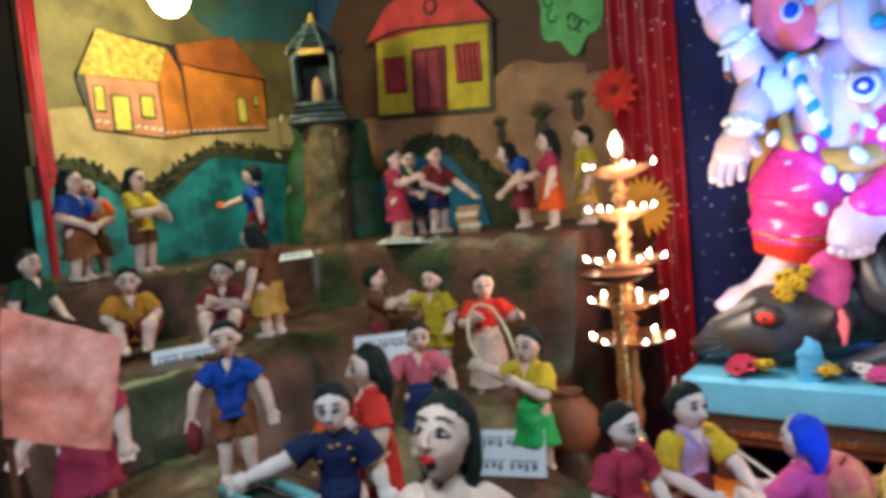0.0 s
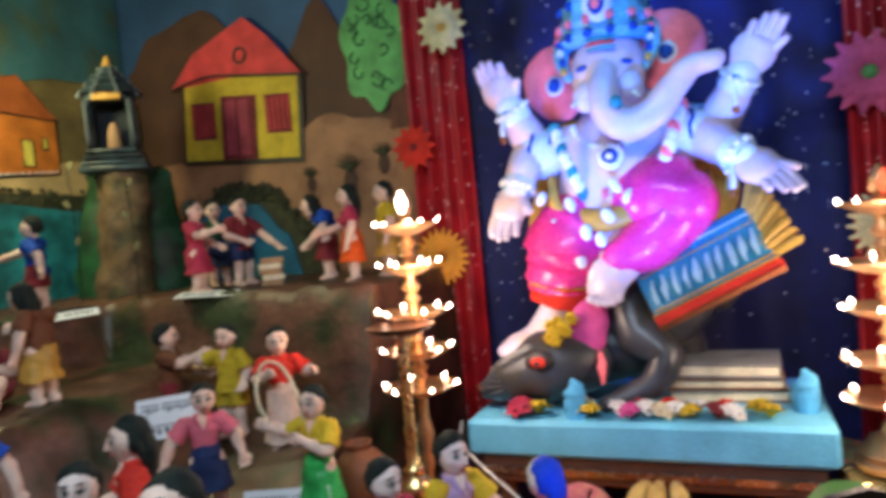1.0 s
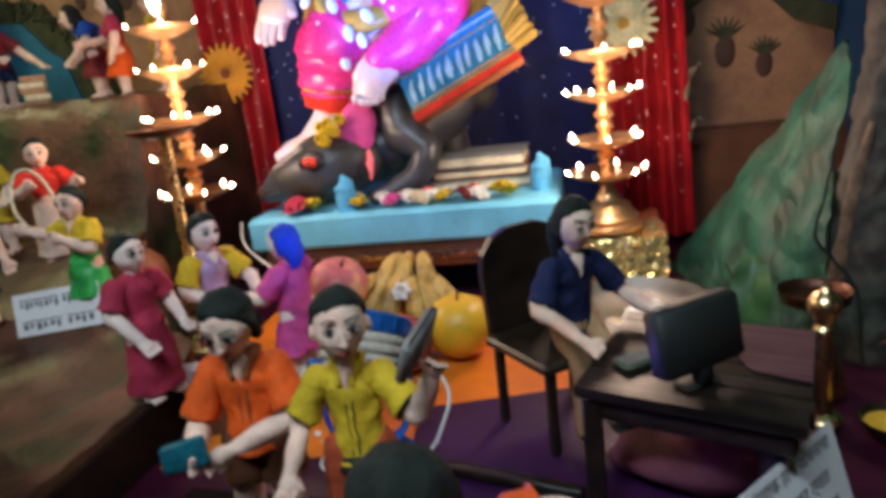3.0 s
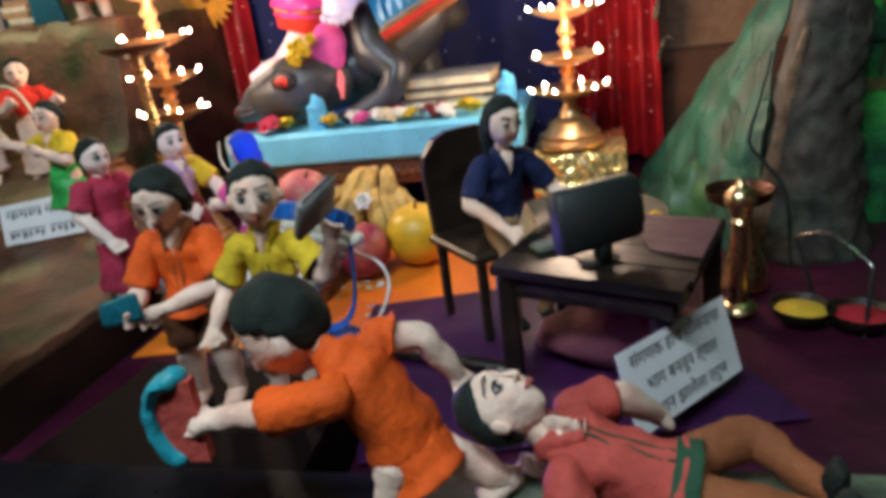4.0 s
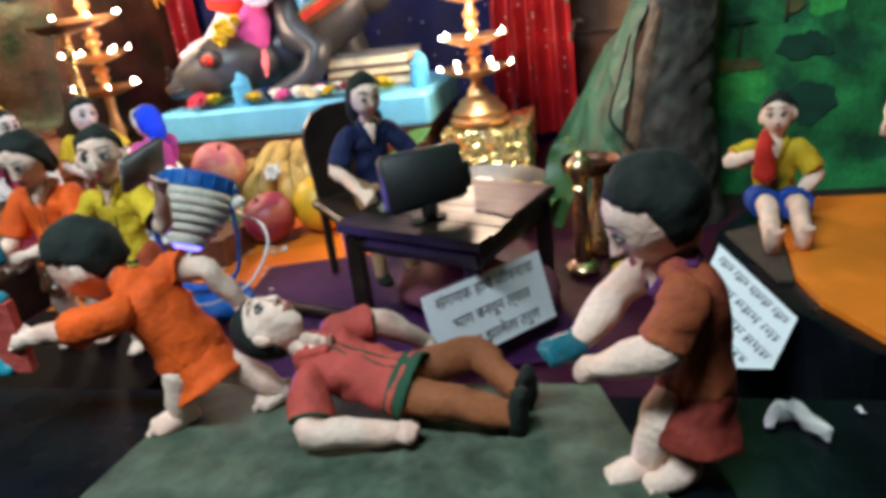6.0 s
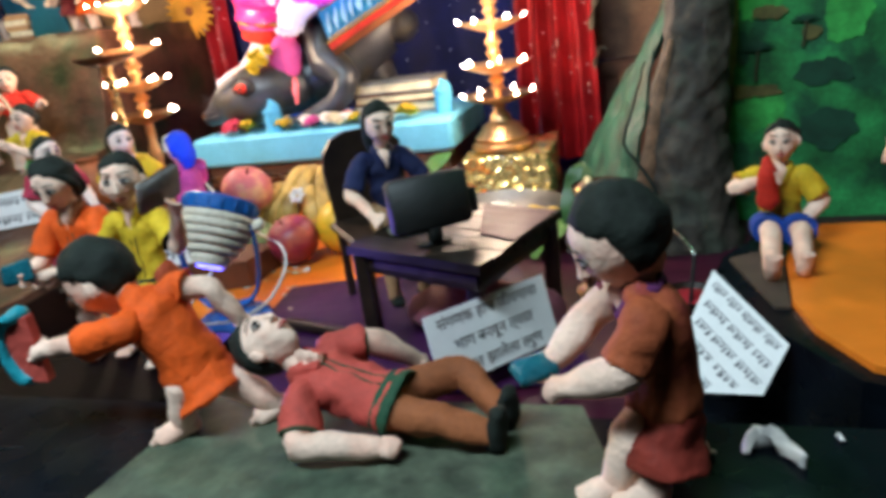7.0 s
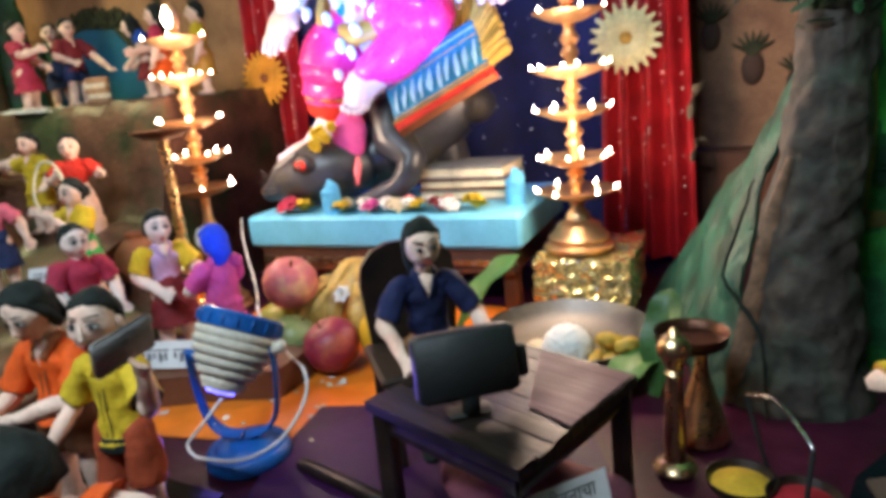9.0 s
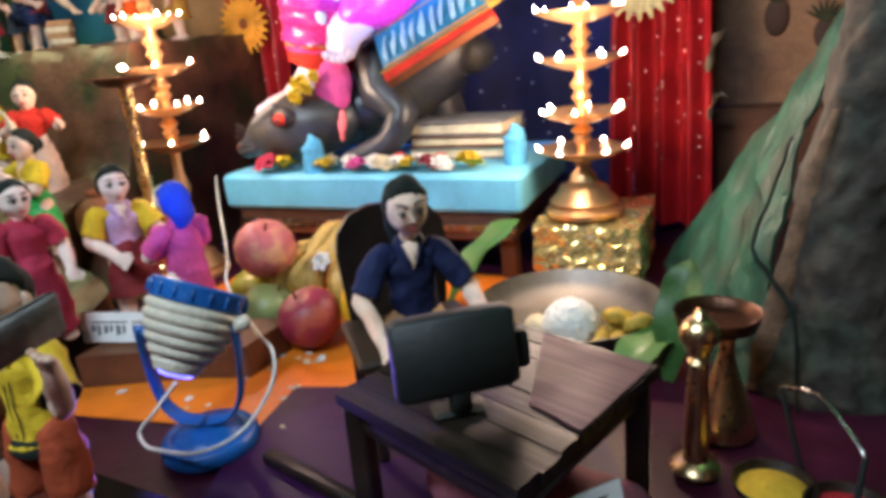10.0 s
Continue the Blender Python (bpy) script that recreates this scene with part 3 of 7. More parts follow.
flat("orange_sheet", [(-0.165, 0.645), (0.10, 0.68), (0.34, 0.70), (0.36, 1.20), (-0.24, 1.20), (-0.235, 0.86), (-0.165, 0.82)], 0.0006, 0.0016, ORANGESHEET,
     "orange paper sheet spread on the stage floor", "paper sheet")
flat("purple_sheet", [(0.133, 0.775), (0.47, 0.86), (0.62, 0.52), (0.22, 0.44), (0.15, 0.62)], 0.0042, 0.0016, PURPLESHEET,
     "dark purple paper sheet lying under the toy desk", "paper sheet")
flat("green_board", [(0.285, 0.196), (0.30, 0.333), (0.615, 0.334), (0.665, 0.185)], 0.089, 0.006, MATGREEN,
     "dark grey-green board on the black step", "board")
# Added block lifts the two boys; near black to hide its faces.
flat("foot_block", [(-0.05, 0.338), (0.215, 0.338), (0.21, 0.50), (-0.03, 0.52)], 0.0005, 0.066, mat("near_black_block", (0.004, 0.001, 0.0012), 0.7, vary=0.5, shine=0.06),
     "near-black block added to raise two clay boys", "box")


# painted cut-outs on the back wall: outline in (x, z), laid in front of the wall
def cutout(name, poly, y, m, thick=0.006, label="", parent=None, axis="y", kind="structure"):
    c = Clay()
    if axis == "y":
        to = Matrix(((1, 0, 0, 0), (0, 0, -1, y), (0, 1, 0, 0), (0, 0, 0, 1)))
    else:
        to = Matrix(((0, 0, 1, y), (1, 0, 0, 0), (0, 1, 0, 0), (0, 0, 0, 1)))
    c.slab(poly, thick, m, to)
    if parent:
        return c.part(name, parent, label, smooth=False)
    return c.thing(name, label, "", kind=kind, smooth=False)


def wavy(x0, x1, f, n=40, amp=0.006, freq=25, seed=0):
    return [(x0 + (x1 - x0) * i / n, f(x0 + (x1 - x0) * i / n) + amp * noise.noise(Vector((i * freq / n * 3, seed, 0)))) for i in range(n + 1)]


def interp(pts):
    def f(x):
        for (a, b), (c, d) in zip(pts, pts[1:]):
            if x <= c:
                u = min(max((x - a) / (c - a), 0), 1)
                return b + (d - b) * u * u * (3 - 2 * u)
        return pts[-1][1]
    return f


cutout("painted_hill", [(-1.5, 0.5)] + wavy(-1.5, -0.42, interp([(-1.5, 1.1), (-1.4, 1.2), (-1.2, 1.24), (-1.0, 1.08), (-0.92, 1.04), (-0.80, 1.19), (-0.66, 1.0), (-0.42, 0.82)])) + [(-0.42, 0.5)], 1.658, HILL)
cutout("painted_cliff", [(-1.5, 0.38)] + wavy(-1.5, -0.42, interp([(-1.5, 0.80), (-1.2, 0.80), (-0.9, 0.83), (-0.80, 0.87), (-0.66, 0.84), (-0.42, 0.76)])) + [(-0.42, 0.38)], 1.650, CLIFF)
cutout("painted_scrub", [(-1.36, 0.40)] + wavy(-1.36, -0.78, interp([(-1.36, 0.62), (-1.15, 0.71), (-1.0, 0.69), (-0.86, 0.57), (-0.78, 0.42)]), amp=0.03) + [(-0.78, 0.40)], 1.642, SCRUB)
cutout("painted_pond", [(-1.33, 0.42)] + wavy(-1.33, -0.90, interp([(-1.33, 0.60), (-1.15, 0.66), (-1.05, 0.65), (-0.95, 0.56), (-0.90, 0.42)]), amp=0.004), 1.634, POND)
cutout("painted_right_scrub", [(0.70, 0.90), (0.72, 0.60), (0.76, 0.49), (0.82, 0.43), (0.90, 0.40), (0.90, 0.90)], 1.640, SCRUB)
cutout("painted_right_pond", [(0.755, 0.90), (0.77, 0.62), (0.80, 0.52), (0.85, 0.47), (0.90, 0.45), (0.90, 0.90)], 1.632, mat("painted_deep_blue", (0.01, 0.05, 0.22), 0.6, vary=0.4))
cutout("painted_right_cliff", [(0.5, 0.0)] + wavy(0.5, 0.9, interp([(0.5, 0.78), (0.62, 0.76), (0.75, 0.66), (0.9, 0.60)])) + [(0.9, 0.0)], 1.652, CLIFF)
plate("right_ledge", (0.50, 1.56, 0.0), (0.9, 1.64, 0.222), WOOD)

HOUSEY, HOUSER, DOORC = paint("painted_yellow_wall", 0.58, 0.42, 0.03, 0.7), paint("painted_red_roof", 0.62, 0.06, 0.06, 0.7), paint("painted_dark_red_door", 0.17, 0.02, 0.03, 0.7)
house = base("painted_house", "yellow cut-out house with red roof and dark door", "painted house", pose(0, 0, 0))
cutout("outline", [(-1.30, 0.79), (-0.875, 0.75), (-0.855, 1.0), (-1.275, 1.045)], 1.640, INK, 0.002, parent=house)
cutout("wall", [(-1.288, 0.803), (-0.885, 0.765), (-0.868, 0.995), (-1.266, 1.04)], 1.6375, HOUSEY, 0.002, parent=house)
cutout("roof", [(-1.315, 1.02), (-1.22, 1.11), (-1.03, 1.18), (-0.95, 1.11), (-0.85, 0.99), (-1.05, 1.02)], 1.635, HOUSER, 0.004, parent=house)
cutout("door", [(-1.148, 0.79), (-1.025, 0.778), (-1.012, 0.958), (-1.135, 0.972)], 1.635, DOORC, 0.003, parent=house)
for a, b in ((-1.25, 0.86), (-0.985, 0.845)):
    w = cutout("window", [(a, b), (a + 0.085, b - 0.008), (a + 0.087, b + 0.10), (a + 0.002, b + 0.108)], 1.635, DOORC, 0.002, parent=house)
    for k in range(5):
        cutout("bar", [(a + 0.008 + 0.017 * k, b + 0.004), (a + 0.014 + 0.017 * k, b + 0.004), (a + 0.014 + 0.017 * k, b + 0.098), (a + 0.008 + 0.017 * k, b + 0.098)], 1.6325, HOUSER, 0.0015, parent=w)
c = Clay()
c.lathe([(0.024, 0), (0.024, 0.004), (0.017, 0.004), (0.017, 0)], INK, (-1.05, 1.6305, 1.075), 20, Euler((radians(90), 0, 0)).to_matrix(), ends=False)
c.part("roof_ring", house)
for a, b in ((-1.128, 0.80), (-1.082, 0.795)):
    cutout("door_panel", [(a, b), (a + 0.036, b - 0.003), (a + 0.042, b + 0.155), (a + 0.006, b + 0.158)], 1.6315, paint("painted_rose_door", 0.34, 0.05, 0.08, 0.7), 0.0015, parent=house)
c = Clay()
c.tube([(-1.315, 1.631, 1.018), (-1.18, 1.629, 1.035), (-1.05, 1.629, 1.018), (-0.85, 1.631, 0.988)], [0.004] * 4, INK, seg=6)
c.part("roof_edge", house, "dark painted roof edge")


def painted_crown():
    """A flat bright green crown painted with dark curls, on a short trunk."""
    top = base("painted_tree", "bright green painted tree with dark curls on the backdrop", "painted tree", pose(0, 0, 0))
    rim = []
    for k in range(60):
        g = 6.283 * k / 60
        r = 1 + 0.10 * math.sin(7 * g) + 0.10 * noise.noise(Vector((math.cos(g) * 2, math.sin(g) * 2, 3)))
        rim.append((-0.625 + 0.095 * r * math.cos(g), 1.03 + 0.165 * r * math.sin(g)))
    cutout("crown", rim, 1.641, mat("painted_light_green", (0.12, 0.42, 0.12), 0.65, vary=0.35, scale=20), 0.003, parent=top)
    rnd = random.Random(6)
    for k in range(16):
        x, z, r = -0.625 + rnd.uniform(-0.06, 0.06), 1.03 + rnd.uniform(-0.12, 0.12), rnd.uniform(0.012, 0.024)
        a0 = rnd.uniform(0, 6.28)
        c = Clay()
        c.tube([(x + r * (1 - 0.07 * q) * math.cos(a0 + 0.55 * q), 1.637, z + r * (1 - 0.07 * q) * math.sin(a0 + 0.55 * q)) for q in range(9)], [0.0026] * 9, mat("painted_curl_green", (0.015, 0.09, 0.03), 0.7), seg=6, smooth=1)
        c.part("curl", top)
    cutout("trunk", [(-0.60, 0.80), (-0.52, 0.80), (-0.535, 0.90), (-0.55, 0.97), (-0.60, 0.99), (-0.585, 0.90)], 1.6435, mat("painted_red_brown", (0.15, 0.045, 0.02), 0.7, vary=0.5), 0.002, parent=top)


painted_crown()
for x, z, s in ((-0.86, 0.70, 0.7), (-0.735, 0.70, 1.0), (-0.63, 0.73, 0.8), (0.60, 0.47, 0.9), (0.68, 0.40, 1.0), (0.76, 0.36, 0.8), (0.72, 0.56, 0.8)):
    plant = base("painted_plant", "small dark pineapple-like plant painted on the tan cliff", "painted plant", pose(0, 0, 0), "painted plants")
    c = Clay()
    c.ball((x, 1.642, z - 0.02 * s), (0.022 * s, 0.004, 0.035 * s), HILL, None, 12, 8)
    c.part("fruit", plant)
    c = Clay()
    for k in range(7):
        g = radians(-60 + 20 * k)
        c.tube([(x, 1.641, z + 0.008 * s), (x + math.sin(g) * 0.045 * s, 1.636, z + 0.008 * s + math.cos(g) * 0.045 * s)], [0.006 * s, 0.0015], SCRUB, seg=6, smooth=2)
    c.part("leaves", plant)

# left wall picture: outline in (y, z)
LX = -1.53
cutout("painted_sand", [(0.70, 0.3)] + wavy(0.70, 1.65, interp([(0.7, 0.80), (0.85, 0.82), (1.2, 0.80), (1.65, 0.84)])) + [(1.65, 0.3)], LX, SAND, axis="x")
cutout("painted_lake_scrub", [(0.70, 0.3)] + wavy(0.70, 1.65, interp([(0.7, 0.68), (0.8, 0.70), (0.95, 0.63), (1.2, 0.73), (1.65, 0.72)]), amp=0.02, freq=40) + [(1.65, 0.3)], LX + 0.008, SCRUB, axis="x")
cutout("painted_lake", [(0.70, 0.3)] + wavy(0.70, 1.65, interp([(0.7, 0.60), (0.8, 0.66), (0.97, 0.58), (1.2, 0.70), (1.4, 0.68), (1.65, 0.66)]), amp=0.004) + [(1.65, 0.3)], LX + 0.016, LAKE, axis="x")
cutout("painted_left_sky", [(1.10, 1.40), (1.13, 1.16), (1.20, 1.075), (1.29, 1.03), (1.40, 1.055), (1.52, 1.06), (1.60, 1.06), (1.652, 1.05), (1.652, 1.40)], LX, mat("painted_teal_sky", (0.035, 0.12, 0.13), 0.7, vary=0.45, scale=6, second=(0.06, 0.10, 0.06), patch=7), 0.004, axis="x")
PINKW, THATCH, ORW = paint("painted_pink_wall", 0.62, 0.24, 0.13, 0.7), paint("painted_thatch_roof", 0.55, 0.36, 0.06, 0.7, vary=0.5, scale=60), paint("painted_orange_wall", 0.58, 0.17, 0.02, 0.7)
hut = base("painted_hut", "painted pink hut with thatched roof beside an orange hut", "painted hut", pose(0, 0, 0))
cutout("outline", [(0.867, 0.767), (1.052, 0.748), (1.128, 0.761), (1.394, 0.782), (1.397, 0.934), (1.291, 1.048), (1.10, 0.999), (0.899, 1.0125), (0.8395, 0.896)], LX + 0.0065, INK, 0.002, parent=hut, axis="x")
cutout("wall", [(0.87, 0.77), (1.05, 0.752), (1.045, 0.90), (0.86, 0.90)], LX + 0.009, PINKW, 0.002, parent=hut, axis="x")
cutout("gable", [(1.055, 0.752), (1.125, 0.765), (1.115, 0.93), (1.085, 0.985), (1.05, 0.90)], LX + 0.009, ORW, 0.002, parent=hut, axis="x")
cutout("roof", [(0.842, 0.898), (1.045, 0.895), (1.08, 0.985), (0.90, 1.01)], LX + 0.0115, THATCH, 0.004, parent=hut, axis="x")
cutout("second_wall", [(1.13, 0.775), (1.39, 0.785), (1.39, 0.93), (1.20, 0.94), (1.125, 0.95)], LX + 0.009, ORW, 0.002, parent=hut, axis="x")
cutout("second_roof", [(1.115, 0.955), (1.20, 0.945), (1.395, 0.935), (1.29, 1.045), (1.11, 1.0)], LX + 0.0115, paint("painted_rust_roof", 0.40, 0.10, 0.02, 0.7), 0.004, parent=hut, axis="x")
LIT = paint("painted_lit_yellow", 0.80, 0.65, 0.10, 0.7)
for n, a, b, w, h in (("window", 0.873, 0.81, 0.03, 0.065), ("door", 0.915, 0.765, 0.05, 0.09), ("window", 0.99, 0.80, 0.04, 0.06), ("window", 1.285, 0.80, 0.035, 0.075), ("window", 1.345, 0.85, 0.018, 0.035)):
    o = cutout(n, [(a, b), (a + w, b), (a + w, b + h), (a, b + h)], LX + 0.0115, INK, 0.0015, parent=hut, axis="x")
    for k in range(1 if n == "door" else 3):
        q = (w - 0.008) / (1 if n == "door" else 3)
        cutout("pane", [(a + 0.004 + q * k, b + 0.004), (a + 0.002 + q * (k + 1), b + 0.004), (a + 0.002 + q * (k + 1), b + h - 0.004), (a + 0.004 + q * k, b + h - 0.004)], LX + 0.0135, LIT, 0.0015, parent=o, axis="x")


for k in range(26):
    y = 0.872 + 0.0200 * k
    if 0.908 < y < 0.970:
        continue
    z = 0.785 - 0.1 * (y - 0.87) if y < 1.05 else 0.762 + 0.075 * (y - 1.05)
    cutout("painted_dash", [(y, z), (y + 0.012, z + 0.004), (y + 0.012, z + 0.009), (y, z + 0.005)], LX + 0.0115, WHITE, 0.001, parent=hut, axis="x")


# ---------------------------------------------------------------- cloth
def drape(name, pts, z0, z1, m, label, fold=0.018, n=60, flare=0.0, waves=7, sequins=0, seed=0, glitter=None):
    """A hanging curtain along the plan line from pts[0] to pts[1]."""
    a, b = Vector((*pts[0], 0)), Vector((*pts[1], 0))
    d = (b - a)
    nrm = Vector((d.y, -d.x, 0)).normalized()
    rows = []
    nz = 26
    for i in range(nz + 1):
        u = i / nz
        z = z1 + (z0 - z1) * u
        w = 1 + flare * u * u
        row = []
        for k in range(n + 1):
            s = k / n
            off = fold * (0.6 + 0.6 * u) * math.sin(s * waves * 6.28 + 0.7 * math.sin(u * 2.5 + seed)) + 0.006 * noise.noise(Vector((s * 9, u * 4, seed)))
            row.append(a + d * (0.5 + (s - 0.5) * w) + nrm * off + Vector((0, 0, z)))
        back = [p - nrm * 0.002 for p in reversed(row)]
        rows.append(row + back)
    c = Clay()
    c.rings(rows, m)
    ob = c.thing(name, label, "curtain", kind="structure")
    if sequins:
        q, rnd = Clay(), random.Random(seed)
        for _ in range(sequins):
            i, k = rnd.randrange(1, nz), rnd.randrange(2, n - 2)
            if glitter:
                k = 3 + 5 * (k // 5) if k < n - 8 else n - 6
            p = rows[i][k].lerp(rows[i - 1][k], rnd.random()) + nrm * 0.002
            e = Euler((radians(90 + rnd.uniform(-30, 30)), 0, math.atan2(d.y, d.x) + rnd.uniform(-0.5, 0.5))).to_matrix()
            w = rnd.uniform(0.0020, 0.0034) if glitter else rnd.uniform(0.0014, 0.0028)
            q.lathe([(w, -0.0004), (w, 0.0004)], glitter or SEQUIN, p, 6, e)
        s = q.part("sequins", ob, "scattered sequins with glint put into their colour")
        tagged(s, kind="stuff")
    return ob


drape("star_cloth", ((-0.40, 1.60), (0.50, 1.60)), 0.02, 1.40, STARCLOTH, "", 0.010, 80, waves=6, sequins=520, seed=2)
drape("red_curtain", ((-0.50, 1.545), (-0.345, 1.545)), 0.02, 1.40, CURTAIN, "", 0.014, 50, waves=4, sequins=150, seed=5, glitter=GLITTER)
drape("red_curtain", ((0.415, 1.50), (0.56, 1.47)), 0.02, 1.40, CURTAIN, "", 0.016, 50, flare=0.35, waves=4, sequins=190, seed=7, glitter=GLITTER)
drape("red_curtain", ((-1.512, 0.762), (-1.505, 0.722)), 0.02, 1.42, CURTAIN, "", 0.004, 20, waves=1, sequins=24, seed=9, glitter=GLITTER)
# Near-black panel added beyond the left red curtain.
plate("side_black_panel", (-1.535, 0.10, 0.0), (-1.520, 0.716, 1.42), mat("black_side_panel", (0.006, 0.005, 0.005), 0.9, shine=0.1))

# ---------------------------------------------------------------- platform, stage furniture
PALEBLUE = paint("pale_blue_cloth_paint", 0.16, 0.52, 0.72, 0.5, vary=0.15)
plate("statue_platform", (-0.262, 1.150, 0.125), (0.318, 1.46, 0.188), PALEBLUE, "pale blue cloth-covered platform under the statue", "platform", "", 0.007)
bench = base("low_bench", "low brown wooden bench with a pale metal edge under the platform", "bench", pose(0, 0, 0))
c = Clay()
c.box((-0.245, 1.165, 0.075), (0.30, 1.45, 0.1245), WOOD, None, 0.004)
c.part("seat_board", bench, smooth=False)
c = Clay()
c.box((-0.24, 1.158, 0.092), (0.305, 1.164, 0.104), STEEL)
c.part("edge_strip", bench, "pale metal edge strip", smooth=False)
for x in (-0.225, 0.265):
    for y in (1.19, 1.41):
        c = Clay()
        c.box((x, y, 0.0025), (x + 0.028, y + 0.028, 0.075), WOOD, None, 0.003)
        c.part("leg", bench, smooth=False)


def oil_lamp(at, tiers, tip, foot, lean, label):
    """A tall tiered brass oil lamp with lit wicks on every dish."""
    L = base("tiered_oil_lamp", label, "oil lamp", pose(*at, 0, 0, 0), "tiered oil lamps")
    c = Clay()
    c.lathe([(0.058, foot), (0.061, foot + 0.008), (0.051, foot + 0.014), (0.054, foot + 0.022), (0.042, foot + 0.034), (0.038, foot + 0.044), (0.022, foot + 0.052), (0.020, foot + 0.062), (0.011, foot + 0.072), (0.010, foot + 0.08)], LAMPBRASS)
    c.part("foot", L)
    prev = foot + 0.07
    for i, (z, r) in enumerate(sorted(tiers)):
        c = Clay()
        h = z - prev
        c.lathe([(0.009, prev - 0.002), (0.0085, prev + h * 0.18), (0.015, prev + h * 0.3), (0.0095, prev + h * 0.42), (0.017, prev + h * 0.55), (0.009, prev + h * 0.7), (0.010, z - 0.012)], LAMPBRASS, seg=18)
        c.part("stem", L)
        c = Clay()
        c.lathe([(0.010, z - 0.016), (0.022, z - 0.014), (r * 0.75, z - 0.005), (r, z + 0.003), (r + 0.001, z + 0.005), (r * 0.9, z + 0.003), (r * 0.5, z - 0.002), (0.010, z - 0.002)], LAMPBRASS)
        dish = c.part("dish", L)
        n = 6 if i < len(tiers) - 1 else 5
        for k in range(n):
            g = 6.283 * (k + 0.35 * (i % 2) + 0.2) / n
            w = Clay()
            w.tube([(r * 0.92 * math.cos(g), r * 0.92 * math.sin(g), z + 0.004), (r * 0.99 * math.cos(g), r * 0.99 * math.sin(g), z + 0.007), (r * math.cos(g), r * math.sin(g), z + 0.0115)], [0.0018, 0.0024, 0.0007], FLAME, seg=7, smooth=2)
            w.part("flame", dish)
        prev = z
    c = Clay()
    c.lathe([(0.009, prev - 0.002), (0.014, prev + 0.008), (0.008, prev + 0.014), (0.012, prev + 0.02), (0.012, tip - 0.045), (0.016, tip - 0.038), (0.014, tip - 0.022), (0.003, tip - 0.002)], LAMPBRASS, seg=18)
    finial = c.part("finial", L)
    w = Clay()
    w.tube([(0.004, -0.013, tip - 0.040), (0.004, -0.015, tip - 0.028), (0.004, -0.014, tip - 0.010)], [0.006, 0.009, 0.0015], FLAME if lean else EMBER, seg=8)
    w.part("flame", finial)
    return L


oil_lamp((-0.327, 1.117, 0.0), [(0.54, 0.058), (0.47, 0.055), (0.388, 0.066), (0.32, 0.062), (0.255, 0.066)], 0.61, 0.002, 1, "tall five-tiered brass oil lamp with lit wicks by the terrace")
oil_lamp((0.40, 1.222, 0.0), [(0.505, 0.058), (0.417, 0.068), (0.349, 0.064), (0.27, 0.064), (0.212, 0.070)], 0.566, 0.112, 0, "tall five-tiered brass oil lamp with lit wicks on a foil-wrapped block")


def foil_block():
    c = Clay()
    rows = []
    for i in range(32):
        z = 0.0045 + 0.100 * min(i, 22) / 22
        sh = 1.0 if i <= 22 else 1 - 0.108 * (i - 22)
        row = []
        for k in range(120):
            g = 6.283 * k / 120
            a, b = math.cos(g), math.sin(g)
            q = max(abs(a), abs(b))
            p = Vector((0.412 + 0.082 * a / q * sh, 1.262 + 0.095 * b / q * sh, z))
            row.append(p + noise.noise_vector(p * 30) * 0.006 + noise.noise_vector(p * 80) * 0.005 + noise.noise_vector(p * 190) * 0.0022)
        rows.append(row)
    c.rings(rows, FOIL)
    c.thing("foil_block", "block wrapped in crumpled gold foil", "foil-wrapped block", smooth=False)


foil_block()


# a second brass stand in front of the left lamp, with one dark dish
FSX, FSY, FSZ = -0.303, 1.015, 0.374
fs = base("brass_dish_stand", "tall brass stand with one dark dish beside the lit lamp", "lamp stand", pose(FSX, FSY, 0.0025))
c = Clay()
c.lathe([(0.050, 0.0), (0.053, 0.006), (0.046, 0.014), (0.030, 0.022), (0.026, 0.032), (0.031, 0.040), (0.033, 0.055), (0.028, 0.062), (0.031, 0.070), (0.033, 0.090), (0.027, 0.100), (0.030, 0.108), (0.028, 0.125), (0.016, 0.138), (0.019, 0.146), (0.011, 0.155), (0.0095, 0.20), (0.012, 0.21), (0.009, 0.22), (0.0085, 0.30), (0.011, FSZ - 0.012)], mat("bright_brass", (0.90, 0.62, 0.26), 0.28, metal=1.0, vary=0.2, bump=0.5, fine=90), seg=32)
c.part("stem", fs)
c = Clay()
c.lathe([(0.011, FSZ - 0.012), (0.035, FSZ - 0.008), (0.054, FSZ + 0.002), (0.055, FSZ + 0.006), (0.050, FSZ + 0.003), (0.012, FSZ - 0.002)], mat("tarnished_brass", (0.12, 0.06, 0.035), 0.35, metal=0.8), seg=30)
c.part("dish", fs)
c = Clay()
c.lathe([(0.02, 0.0), (0.040, 0.012), (0.050, 0.040), (0.047, 0.068), (0.030, 0.088), (0.020, 0.094), (0.024, 0.104), (0.020, 0.104), (0.015, 0.094)], mat("fired_clay_pot", (0.30, 0.10, 0.04), 0.6), seg=30)
c.thing("clay_pot", "round reddish clay pot on the terrace", "pot", at=pose(-0.385, 0.985, 0.10) @ Matrix.Scale(0.95, 4), lumps=0.002)

